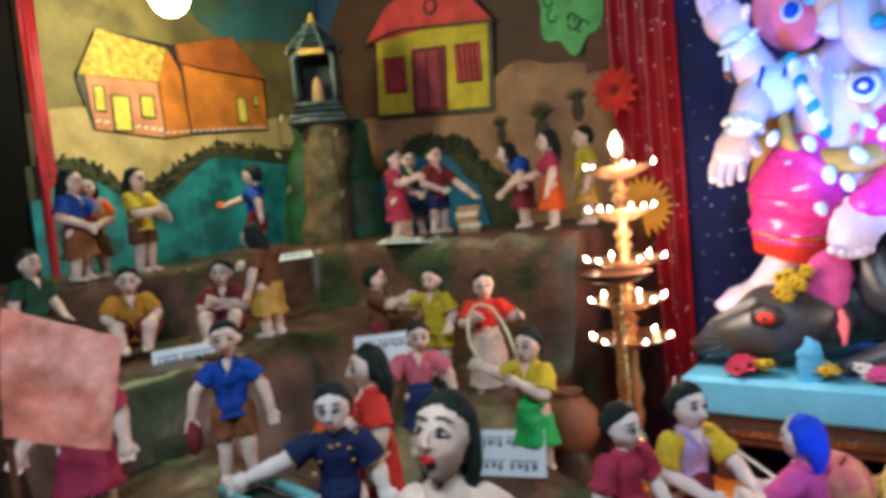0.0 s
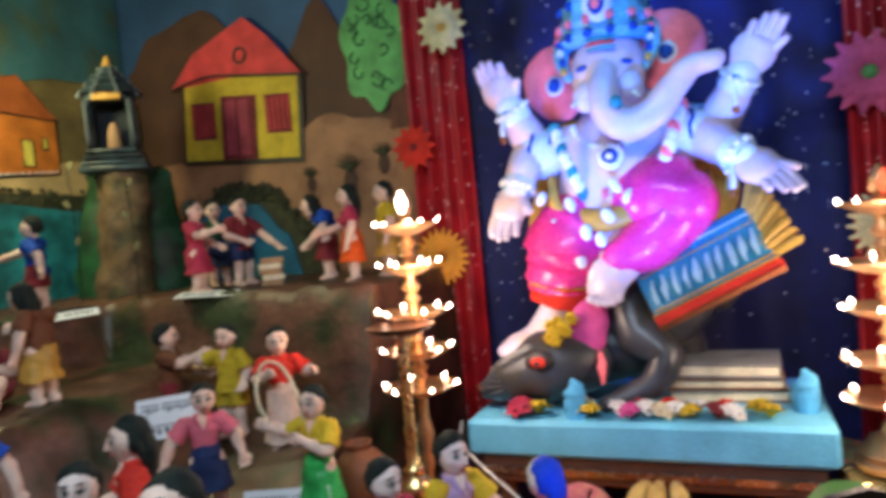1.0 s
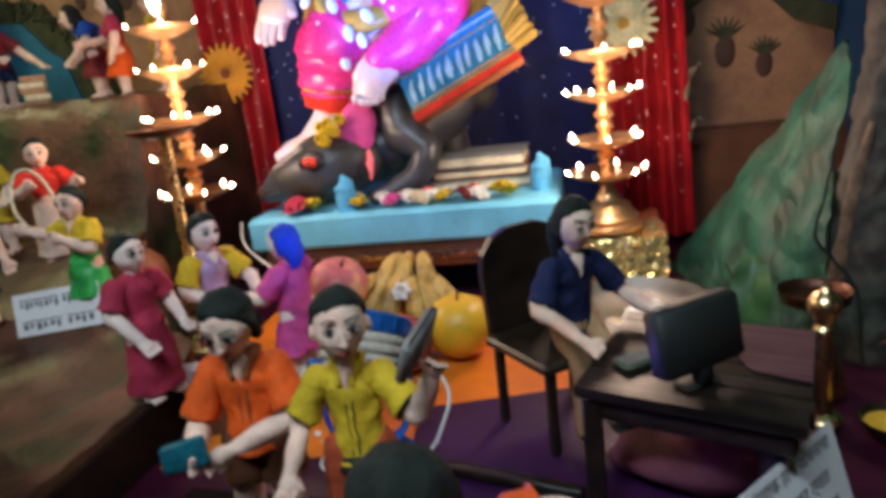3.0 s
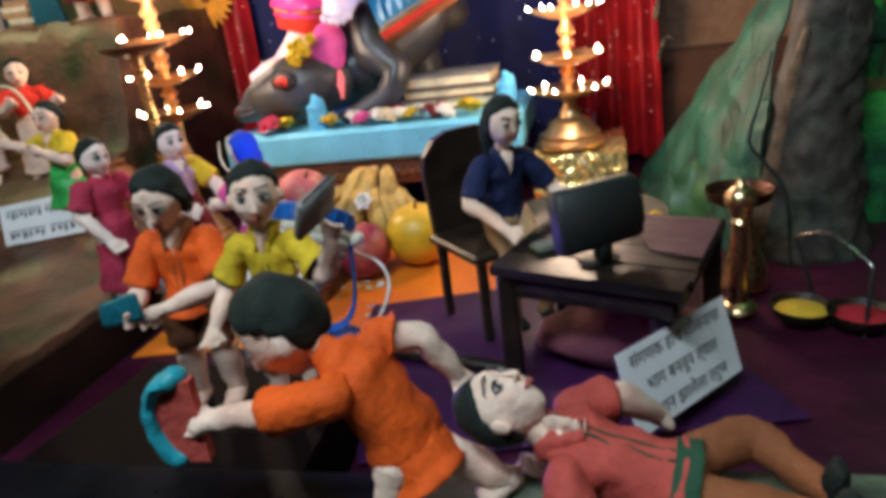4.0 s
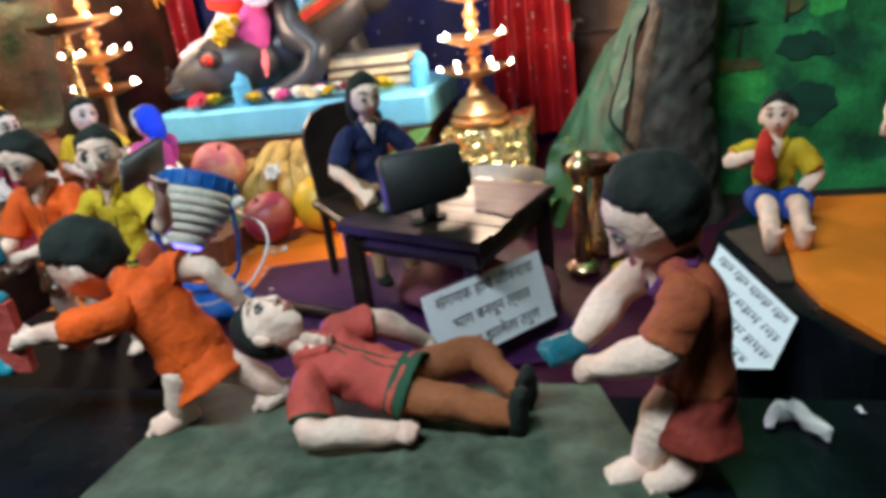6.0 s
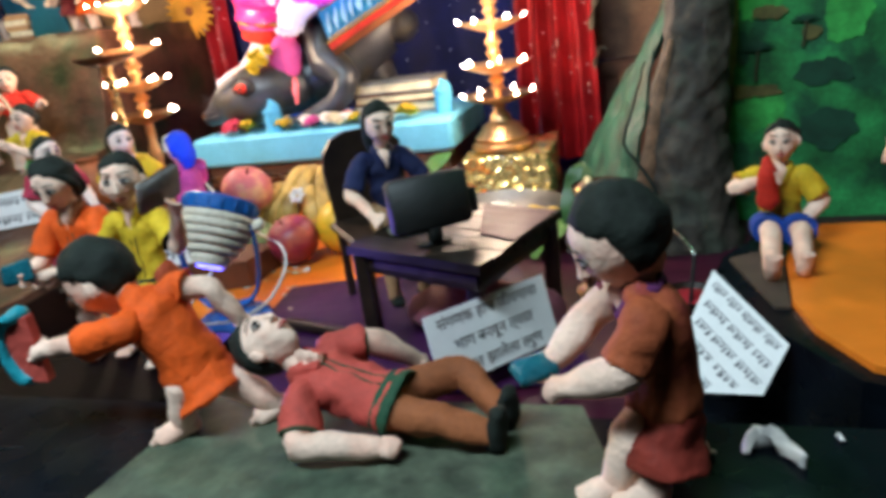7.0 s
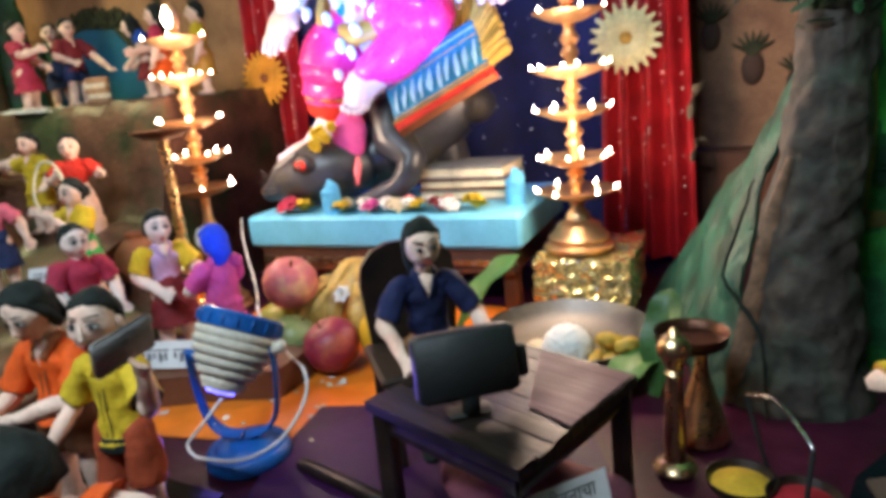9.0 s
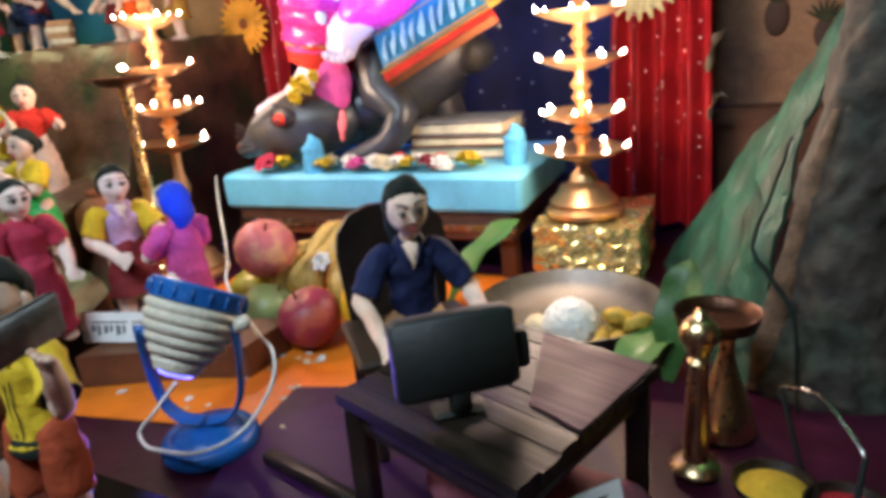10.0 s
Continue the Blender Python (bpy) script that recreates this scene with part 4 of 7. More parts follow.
pl = Clay()
pl.tube([(-0.385, 0.985, 0.0), (-0.385, 0.985, 0.05), (-0.385, 0.985, 0.102)], [0.05, 0.045, 0.03], CLAYGROUND, seg=18)
pl.thing("clay_mound", "rough clay mound under the round pot", "mound", lumps=0.008, size=30)
gp = Clay()
gp.tube([(-1.26, 1.37, 0.38), (-1.255, 1.37, 0.55), (-1.25, 1.38, 0.75)], [(0.15, 0.05), (0.13, 0.045), (0.10, 0.04)], mat("dark_green_paint_crust", (0.012, 0.085, 0.025), 0.6, vary=0.6, second=(0.02, 0.035, 0.012), patch=12), (0.79, 0.61, 0), seg=22, smooth=6)
gp.thing("green_scrub_panel", "dark green painted scrub behind the trunk pillar", "scrub", lumps=0.02, size=24)

# plants, a pot and dabs of paint on the green backdrop
GY = 1.0295
DABS = (mat("painted_light_dab", (0.05, 0.38, 0.07), 0.75, vary=0.5, scale=30), mat("painted_dark_dab", (0.008, 0.06, 0.03), 0.75, vary=0.5, scale=30), mat("painted_olive_dab", (0.14, 0.12, 0.035), 0.75, vary=0.5, scale=30))


def dab(x, z, rx, rz, m, seed, depth=0.0):
    rim = []
    for k in range(30):
        g = 6.283 * k / 30
        r = 1 + 0.45 * noise.noise(Vector((math.cos(g) * 1.6, math.sin(g) * 1.6, seed * 3.7))) + 0.2 * noise.noise(Vector((math.cos(g) * 5, math.sin(g) * 5, seed)))
        rim.append((x + rx * r * math.cos(g), z + rz * r * math.sin(g)))
    cutout("painted_dab", rim, GY - depth, m, 0.0008)


for k, (x, z, rx, rz, m) in enumerate(((0.845, 0.175, 0.040, 0.028, 0), (0.835, 0.345, 0.030, 0.040, 0), (0.90, 0.42, 0.040, 0.030, 0), (0.95, 0.30, 0.030, 0.035, 0), (0.80, 0.47, 0.022, 0.040, 0), (0.87, 0.56, 0.045, 0.035, 0))):
    dab(x, z, rx, rz, DABS[m], k)
for k, (x, z, rx, rz) in enumerate(((0.925, 0.225, 0.034, 0.022), (0.815, 0.27, 0.010, 0.026), (0.935, 0.14, 0.040, 0.030), (0.96, 0.38, 0.030, 0.020), (0.80, 0.40, 0.009, 0.030))):
    dab(x, z, rx, rz, DABS[1], 20 + k, 0.0012)
for k, (x, z, rx, rz) in enumerate(((0.815, 0.205, 0.048, 0.012), (0.850, 0.318, 0.022, 0.010), (0.905, 0.285, 0.012, 0.010), (0.797, 0.33, 0.008, 0.16))):
    dab(x, z, rx, rz, DABS[2], 40 + k, 0.0024)
for x, z, k in ((0.832, 0.265, 0.8), (0.895, 0.300, 0.6), (0.885, 0.45, 0.7)):
    plant = base("painted_plant", "dark green plant painted on the green backdrop", "painted plant", pose(0, 0, 0), "wall plants")
    c = Clay()
    c.tube([(x, GY - 0.004, z - 0.055 * k), (x + 0.003, GY - 0.004, z)], [0.0026, 0.0018], SCRUB, seg=6)
    c.part("stem", plant)
    for q in range(6):
        g = radians(-75 + 30 * q)
        c = Clay()
        c.tube([(x, GY - 0.004, z), (x + math.sin(g) * 0.016 * k, GY - 0.005, z + math.cos(g) * 0.014 * k), (x + math.sin(g) * 0.032 * k, GY - 0.004, z + math.cos(g) * 0.016 * k)], [(0.0015, 0.001), (0.0036 * k, 0.001), (0.0008, 0.001)], DABS[1], (1, 0, 0), seg=8)
        c.part("leaf", plant)

# shaggy scrub edge along the painted lake and pond
rnd = random.Random(31)
for name, f, lo, hi, axis in (("lake", interp([(0.7, 0.68), (0.8, 0.70), (0.95, 0.63), (1.2, 0.73), (1.65, 0.72)]), 0.72, 1.60, "x"), ("pond", interp([(-1.36, 0.62), (-1.15, 0.71), (-1.0, 0.69), (-0.86, 0.57), (-0.78, 0.42)]), -1.2, -0.80, "y")):
    c = Clay()
    for k in range(170):
        u = rnd.uniform(lo, hi)
        z = f(u) + rnd.uniform(-0.035, 0.012)
        p = Vector((LX + 0.014, u, z)) if axis == "x" else Vector((u, 1.632, z))
        e = Euler((rnd.uniform(0, 6), rnd.uniform(0, 6), rnd.uniform(0, 6))).to_matrix()
        c.ball(p, (rnd.uniform(0.006, 0.014), 0.006, 0.005), SCRUB, e, 6, 4)
    c.thing("scrub_fringe", "", "", kind="structure")


# ---------------------------------------------------------------- the statue and its mouse
SKINPAINT = mat("pearl_pink_statue_paint", (0.60, 0.52, 0.66), 0.42, vary=0.15, coat=0.25, second=(0.78, 0.52, 0.46), patch=14)
EARPINK = paint("pink_ear_paint", 0.90, 0.17, 0.20, 0.4)
SILVER = paint("silver_jewel_paint", 0.68, 0.75, 0.85, 0.25)
CROWN = mat("pearly_blue_crown_paint", (0.16, 0.46, 0.68), 0.25, vary=0.3, scale=60, coat=0.3)
DRAPEGOLD = paint("gold_scarf_paint", 0.55, 0.33, 0.06, 0.35)


def statue():
    c = Clay()
    S = SKINPAINT
    # belly, chest
    c.tube([(0.0, 1.345, 0.47), (0.0, 1.335, 0.53), (0.01, 1.335, 0.60), (0.03, 1.345, 0.67), (0.045, 1.35, 0.71)],
           [(0.085, 0.07), (0.105, 0.085), (0.105, 0.082), (0.095, 0.07), (0.06, 0.05)], S, seg=20)
    # standing leg and raised, bent leg in glossy pink cloth
    hip, knee, shin, ankle = Vector((-0.040, 1.33, 0.535)), Vector((-0.083, 1.30, 0.478)), Vector((-0.095, 1.30, 0.425)), Vector((-0.10, 1.305, 0.39))
    way, size = [], []
    for k in range(19):
        u = k / 6
        a, b = ((hip, knee), (knee, shin), (shin, ankle), (ankle, ankle))[min(int(u), 3)]
        way.append(a.lerp(b, u - int(u)))
        size.append((0.068, 0.080, 0.074, 0.060)[min(int(u), 3)] * (1 - (u - int(u))) + (0.080, 0.074, 0.060, 0.060)[min(int(u), 3)] * (u - int(u)) + (0.0035 if k % 3 == 1 else -0.0025) * min(1, k / 7))
    c.tube(way, size, HOTPINK, seg=30, smooth=2, blunt=True, fold=0.05, grain=34)
    c.tube([(0.03, 1.33, 0.53), (0.060, 1.308, 0.538), (0.095, 1.285, 0.545), (0.125, 1.27, 0.535)], [0.070, 0.077, 0.076, 0.058], HOTPINK, seg=32, smooth=6, fold=0.09, grain=26)
    c.tube([(0.12, 1.28, 0.53), (0.07, 1.255, 0.475), (0.02, 1.245, 0.45)], [0.06, 0.05, 0.036], HOTPINK, seg=16)
    c.tube([shin.lerp(ankle, 0.35), ankle, ankle + Vector((-0.006, 0.0, -0.022))], [0.066, 0.065, 0.060], RED, seg=26, smooth=3, blunt=True, fold=0.08, grain=40)
    c.tube([shin.lerp(ankle, 0.22), shin.lerp(ankle, 0.42)], [0.069, 0.068], GOLD, seg=26, smooth=2, caps=False)
    c.tube([(-0.10, 1.305, 0.39), (-0.125, 1.29, 0.345), (-0.15, 1.275, 0.318)], [0.034, 0.03, 0.026], S)
    c.tube([(-0.14, 1.29, 0.318), (-0.175, 1.25, 0.303), (-0.20, 1.225, 0.292)], [(0.03, 0.022), (0.034, 0.018), (0.022, 0.012)], S)
    c.tube([(0.03, 1.25, 0.45), (0.0, 1.235, 0.425), (-0.012, 1.225, 0.395)], [(0.036, 0.03), (0.040, 0.024), (0.034, 0.016)], S)
    for k in range(5):
        c.ball((-0.032 + 0.011 * k, 1.212, 0.377 + 0.002 * (k - 2) ** 2), 0.009, S)
    c.tube([(-0.02, 1.262, 0.455), (0.02, 1.222, 0.462), (0.055, 1.24, 0.43)], [0.008, 0.009, 0.008], SILVER, seg=8)
    # sash with white tassels
    c.tube([(-0.10, 1.30, 0.545), (0.0, 1.238, 0.515), (0.10, 1.28, 0.56)], [(0.014, 0.02)] * 3, GOLD, (0, 1, 0))
    rnd = random.Random(4)
    for x, z in ((-0.06, 0.55), (-0.09, 0.515), (-0.035, 0.50), (0.02, 0.575), (0.005, 0.525), (-0.01, 0.485), (-0.115, 0.565), (0.04, 0.555), (0.115, 0.63), (-0.05, 0.45), (-0.03, 0.42)):
        c.ball((x, 1.222 + 0.25 * abs(x), z), (0.010, 0.008, 0.015), SILVER, Euler((0, rnd.uniform(-0.7, 0.7), 0)).to_matrix(), 10, 6)
    # gold scarf behind
    for k in range(7):
        o = 0.012 * k
        c.tube([(0.09 + o, 1.37, 0.66), (0.135 + o, 1.365, 0.58), (0.12 + o, 1.36, 0.50), (0.08 + o, 1.37, 0.44)], [0.008, 0.009, 0.009, 0.006], DRAPEGOLD, seg=8)
        c.tube([(-0.09 - o * 0.6, 1.37, 0.62), (-0.12 - o * 0.6, 1.37, 0.54), (-0.13 - o * 0.6, 1.365, 0.46), (-0.15, 1.36, 0.36 + o)], [0.008, 0.009, 0.009, 0.006], DRAPEGOLD, seg=8)
    # head, ears, trunk
    n_head = len(c.v)
    c.ball((0.05, 1.315, 0.790), (0.074, 0.066, 0.088), S, Euler((0, radians(6), 0)).to_matrix(), 20, 14)
    c.ball((0.01, 1.262, 0.742), (0.026, 0.022, 0.030), S)
    c.ball((0.096, 1.262, 0.748), (0.026, 0.022, 0.030), S)
    c.tube([(0.052, 1.262, 0.792), (0.050, 1.232, 0.745), (0.058, 1.215, 0.70), (0.092, 1.210, 0.672), (0.142, 1.213, 0.692), (0.180, 1.218, 0.738), (0.210, 1.22, 0.760), (0.245, 1.22, 0.765)],
           [0.020, 0.028, 0.031, 0.031, 0.029, 0.025, 0.021, 0.017], S, (0, 1, 0), seg=16)
    for s, cx, cz, lean in ((-1, -0.060, 0.79, -14), (1, 0.160, 0.818, 14)):
        e = Euler((0, radians(lean), radians(10 * s))).to_matrix()
        c.ball((cx, 1.335, cz), (0.070, 0.014, 0.080), EARPINK, e, 18, 12, lambda p: Vector((p.x * (1 + 0.15 * p.z), p.y, p.z)))
        c.ball((cx, 1.325, cz - 0.005), (0.022, 0.010, 0.022), SILVER, e, 12, 8)
        c.ball((cx, 1.315, cz - 0.005), (0.014, 0.008, 0.014), BLUE, e, 12, 8)
    for s in (-1, 1):
        c.ball((0.05 + s * 0.042, 1.260, 0.797), (0.012, 0.005, 0.0055), BLUE, Euler((0, radians(8 * s), radians(12 * s))).to_matrix(), 10, 6)
        c.tube([(0.05 + s * 0.045, 1.262, 0.745), (0.05 + s * 0.06, 1.235, 0.725)], [0.010, 0.004], WHITE, seg=8)
    for k in range(3):
        c.tube([(0.025, 1.246, 0.825 + 0.010 * k), (0.05, 1.240, 0.824 + 0.010 * k), (0.075, 1.246, 0.825 + 0.010 * k)], [0.003] * 3, RED if k == 1 else TEAL, seg=6)
    c.ball((0.078, 1.18, 0.712), (0.012, 0.008, 0.012), TEAL, None, 10, 6)
    # crown
    for s in (-1, 1):
        c.tube([(0.05 + s * 0.082, 1.325, 0.87), (0.05 + s * 0.088, 1.30, 0.83), (0.05 + s * 0.074, 1.285, 0.785)], [(0.012, 0.02), (0.012, 0.016), (0.006, 0.008)], CROWN, (0, 1, 0), seg=10)
        for k in range(4):
            c.ball((0.05 + s * (0.088 - 0.003 * k), 1.288 - 0.004 * k, 0.86 - 0.02 * k), 0.008, (EARPINK, SILVER, BLUE, GOLD)[k], None, 8, 5)
    c.lathe([(0.084, 0.0), (0.096, 0.012), (0.086, 0.026), (0.094, 0.038), (0.082, 0.062), (0.085, 0.076), (0.064, 0.11), (0.067, 0.122), (0.042, 0.165), (0.018, 0.20), (0.024, 0.214), (0.002, 0.24)], CROWN, (0.05, 1.33, 0.845), 24)
    for r, z, n, m in ((0.096, 0.857, 14, BLUE), (0.094, 0.883, 14, EARPINK), (0.086, 0.921, 11, BLUE), (0.068, 0.967, 9, EARPINK)):
        for k in range(n):
            g = 6.283 * k / n
            c.ball((0.05 + r * math.cos(g), 1.33 + r * math.sin(g), z), 0.009, m, None, 8, 5)
    c.ball((0.05, 1.238, 0.905), (0.028, 0.010, 0.034), SILVER, None, 12, 8)
    c.ball((0.05, 1.229, 0.905), (0.016, 0.007, 0.02), BLUE, None, 10, 6)
    c.ball((0.05, 1.223, 0.905), (0.008, 0.005, 0.01), EARPINK, None, 10, 6)
    mid = Vector((0.05, 1.315, 0.79))
    for n in range(n_head, len(c.v)):
        c.v[n] = mid + (c.v[n] - mid) * 0.92 + Vector((-0.036, 0, -0.010))
    # four arms with bracelets
    arms = (((-0.07, 1.35, 0.665), (-0.125, 1.34, 0.652), (-0.15, 1.315, 0.695), (-0.17, 1.30, 0.742)),
            ((-0.075, 1.34, 0.655), (-0.135, 1.315, 0.648), (-0.152, 1.285, 0.622), (-0.163, 1.27, 0.590)),
            ((0.105, 1.35, 0.68), (0.165, 1.35, 0.655), (0.203, 1.32, 0.69), (0.232, 1.30, 0.737)),
            ((0.105, 1.34, 0.665), (0.150, 1.315, 0.650), (0.187, 1.29, 0.628), (0.218, 1.27, 0.602)))
    for i, a in enumerate(arms):
        c.tube(a, [0.043, 0.040, 0.033, 0.024], S, (0, 1, 0), seg=14)
        v = [Vector(p) for p in a]
        w = (v[3] - v[2]).normalized()
        for q, r in ((0.72, 0.031), (0.86, 0.029), (1.0, 0.028)):
            p = v[2].lerp(v[3], q)
            c.tube([p - w * 0.004, p + w * 0.004], [r, r], SILVER if q != 0.86 else TEAL, seg=14, smooth=1)
        if i in (0, 2):
            c.tube([v[0] + Vector((0, 0.012, 0)), v[0].lerp(v[1], 0.6) + Vector((0, 0.008, -0.012)), v[1].lerp(v[2], 0.45) + Vector((0, 0.006, -0.014))], [0.05, 0.046, 0.034], DRAPEGOLD, (0, 1, 0), seg=14)
        p = v[0].lerp(v[1], 0.8)
        u = (v[1] - v[0]).normalized()
        c.tube([p - u * 0.007, p + u * 0.007], [0.046, 0.046], SILVER, seg=14, smooth=1)
        palm = v[3] + w * 0.034
        down = i in (1, 3)
        c.tube([v[3], palm, palm + w * 0.02], [(0.022, 0.018), (0.036, 0.018), (0.033, 0.016)], S, (1, 0, 0), seg=12)
        for k in range(4):
            sx = (k - 1.5) * 0.0125
            lift = w * (0.055 if k in (1, 2) else 0.047)
            bend = Vector((0.004, -0.012, -0.012 if down else 0.006))
            c.tube([palm + Vector((sx, 0, 0)) + w * 0.012, palm + Vector((sx * 1.15, 0, 0)) + lift * 0.7, palm + Vector((sx * 1.2, 0, 0)) + lift + bend], [0.0100, 0.0088, 0.0065], S, seg=8, smooth=2)
        c.tube([palm + Vector((0.026, 0, 0)), palm + Vector((0.042, -0.008, 0)) + w * 0.018], [0.010, 0.007], S, seg=8, smooth=2)
        c.tube([v[3] + Vector((-0.012, -0.02, -0.01)), v[3] + Vector((-0.014, -0.022, -0.05))], [0.003, 0.006], SILVER, seg=8)
        c.ball(v[3] + Vector((-0.014, -0.022, -0.058)), (0.006, 0.006, 0.009), RUST, None, 8, 6)
    # painted scrolls and beads on the arms
    for a in arms:
        v = [Vector(p) for p in a]
        for q in range(3):
            p, w2 = v[0].lerp(v[1], 0.35 + 0.3 * q), (v[1] - v[0]).normalized()
            pts = []
            for k in range(7):
                g = radians(200 + 25 * k)
                pts.append(p + Vector((0, math.cos(g) * 0.2, 0)) * 0.04 + Vector((0.004 * math.sin(k * 2.0), math.sin(g) * 0.043, -math.cos(g) * 0.043)))
            c.tube(pts, [0.0035] * 7, BLUE if q != 1 else SILVER, seg=6, smooth=2)
        w3 = (v[3] - v[2]).normalized()
        u3 = w3.cross(Vector((0, 1, 0))).normalized()
        t3 = w3.cross(u3)
        for k in range(12):
            g = 6.283 * k / 12
            c.ball(v[2].lerp(v[3], 0.93) + (u3 * math.cos(g) + t3 * math.sin(g)) * 0.031, 0.0055, WHITE, None, 8, 5)
    # garland of white tassels over the shoulders, gold cloth across the hip
    for k in range(12):
        u = k / 11
        x = -0.085 + 0.055 * u
        c.ball((x, 1.272 - 0.025 * math.sin(u * 3.1), 0.69 - 0.15 * u), (0.011, 0.008, 0.013), SILVER if k % 3 else TEAL, None, 8, 6)
        c.ball((0.135 - 0.05 * u, 1.28 - 0.03 * math.sin(u * 3.1), 0.70 - 0.14 * u), (0.011, 0.008, 0.013), SILVER if k % 3 else EARPINK, None, 8, 6)
    for k in range(4):
        c.tube([(-0.105, 1.30 - 0.004 * k, 0.60 - 0.02 * k), (-0.09, 1.262, 0.55 - 0.02 * k), (-0.045, 1.25, 0.505 - 0.012 * k)], [0.008, 0.010, 0.006], DRAPEGOLD, seg=8)
    c.ball((0.0, 1.249, 0.565), (0.007, 0.004, 0.009), EARPINK, None, 8, 6)
    # necklaces
    for dz, w, m in ((0.0, 0.075, SILVER), (-0.035, 0.09, TEAL), (-0.06, 0.095, SILVER)):
        for k in range(17):
            g = radians(-80 + 10 * k)
            x, z = 0.015 + w * math.sin(g), 0.70 + dz - 0.055 * math.cos(g)
            c.ball((x, 1.262 + 0.30 * abs(math.sin(g)) ** 2 * w * 2.4 - dz * 0.2, z), 0.0075, m, None, 8, 5)
    c.ball((0.015, 1.243, 0.625), (0.023, 0.010, 0.023), SILVER, None, 16, 8)
    c.ball((0.015, 1.234, 0.625), (0.014, 0.008, 0.014), BLUE, None, 14, 8)
    c.ball((0.015, 1.227, 0.625), (0.006, 0.005, 0.006), WHITE, None, 10, 6)
    c.thing("elephant_headed_statue", "glossy painted elephant-headed statue with pink cloth, crown and jewels", "statue", lumps=0.0025, size=40)


statue()


def mouse():
    c = Clay()
    F = mat("dark_grey_mouse_paint", (0.046, 0.048, 0.058), 0.36, vary=0.5, second=(0.05, 0.045, 0.035), patch=20)
    c.tube([(-0.10, 1.30, 0.275), (0.0, 1.34, 0.285), (0.07, 1.38, 0.335), (0.13, 1.40, 0.37), (0.16, 1.41, 0.365)], [0.062, 0.066, 0.07, 0.06, 0.04], F, seg=18)
    c.tube([(-0.07, 1.28, 0.27), (-0.13, 1.245, 0.262), (-0.19, 1.225, 0.245), (-0.235, 1.215, 0.228)], [0.060, 0.066, 0.046, 0.020], F, seg=16)
    c.ball((-0.236, 1.212, 0.230), (0.020, 0.016, 0.014), BROWN)
    c.ball((-0.128, 1.187, 0.283), (0.028, 0.012, 0.020), INK, None, 12, 8)
    c.tube([(-0.15, 1.19, 0.305), (-0.185, 1.20, 0.288), (-0.22, 1.205, 0.262)], [0.008, 0.009, 0.006], GREY, seg=8)
    c.ball((-0.128, 1.179, 0.283), (0.014, 0.007, 0.011), RED, None, 10, 7)
    c.ball((-0.129, 1.173, 0.283), (0.005, 0.004, 0.005), INK, None, 8, 6)
    for k in range(5):
        c.tube([(-0.20, 1.19, 0.235 + 0.006 * k), (-0.215, 1.16, 0.232 + 0.012 * k)], [0.0012, 0.0006], GREY, seg=5, smooth=2)
    c.ball((-0.050, 1.243, 0.328), (0.036, 0.012, 0.056), MAGENTA, Euler((0, radians(14), radians(8))).to_matrix(), 16, 10)
    c.tube([(0.015, 1.30, 0.36), (0.030, 1.275, 0.31), (0.078, 1.255, 0.275), (0.045, 1.24, 0.225), (-0.02, 1.215, 0.202)], [0.045, 0.040, 0.030, 0.024, 0.016], F, smooth=2)
    c.tube([(-0.030, 1.232, 0.285), (-0.026, 1.218, 0.265), (-0.026, 1.212, 0.240)], [0.005, 0.007, 0.004], EARPINK, seg=8)
    c.tube([(0.08, 1.40, 0.30), (0.10, 1.40, 0.24), (0.08, 1.37, 0.205)], [0.05, 0.04, 0.025], F)
    # striped saddle cloth with a red border and gold fringe
    X = Vector((0.185, 0.010, 0.086)).normalized()
    Z = X.cross(Vector((-0.025, 0.045, 0.096))).normalized()
    Y = Z.cross(X)
    M = Matrix(((X.x, Y.x, Z.x, 0.072), (X.y, Y.y, Z.y, 1.222), (X.z, Y.z, Z.z, 0.346), (0, 0, 0, 1)))
    TQ = paint("turquoise_saddle_paint", 0.015, 0.20, 0.38, 0.4)
    GLYPH = paint("pale_blue_saddle_print", 0.30, 0.52, 0.66, 0.5)
    c.box((0.0, 0.0, -0.012), (0.206, 0.104, 0.008), TQ, M, 0.004)
    c.box((-0.004, -0.020, -0.012), (0.210, 0.002, 0.010), RED, M, 0.004)
    c.box((-0.004, -0.022, -0.010), (0.210, -0.019, 0.011), RUST, M, 0.001)
    c.box((-0.004, 0.001, -0.010), (0.210, 0.004, 0.0105), GOLD, M, 0.001)
    for k in range(10):
        x = 0.014 + 0.0195 * k
        c.tube([M @ Vector((x - 0.003, 0.018, 0.009)), M @ Vector((x + 0.001, 0.036, 0.010)), M @ Vector((x + 0.006, 0.060, 0.008))], [(0.002, 0.003), (0.0062, 0.003), (0.002, 0.003)], GLYPH, X, seg=8, smooth=2)
        c.tube([M @ Vector((x + 0.010, 0.020, 0.009)), M @ Vector((x + 0.018, 0.085, 0.009))], [0.0016, 0.0012], TEAL, seg=6, smooth=1)
    for y in (0.009, 0.072, 0.090):
        c.tube([M @ Vector((0.004, y, 0.009)), M @ Vector((0.202, y, 0.009))], [0.0016, 0.0016], GLYPH if y > 0.08 else GOLD, seg=6, smooth=1)
    for k in range(9):
        c.tube([M @ Vector((0.202, 0.010 + 0.011 * k, 0.0)), M @ Vector((0.246, 0.012 + 0.017 * k, 0.002))], [0.006, 0.0078], DRAPEGOLD, seg=8, smooth=1)
    c.thing("mouse_statue", "dark grey crouching mouse statue with striped saddle cloth", "statue", lumps=0.004, size=45)


mouse()

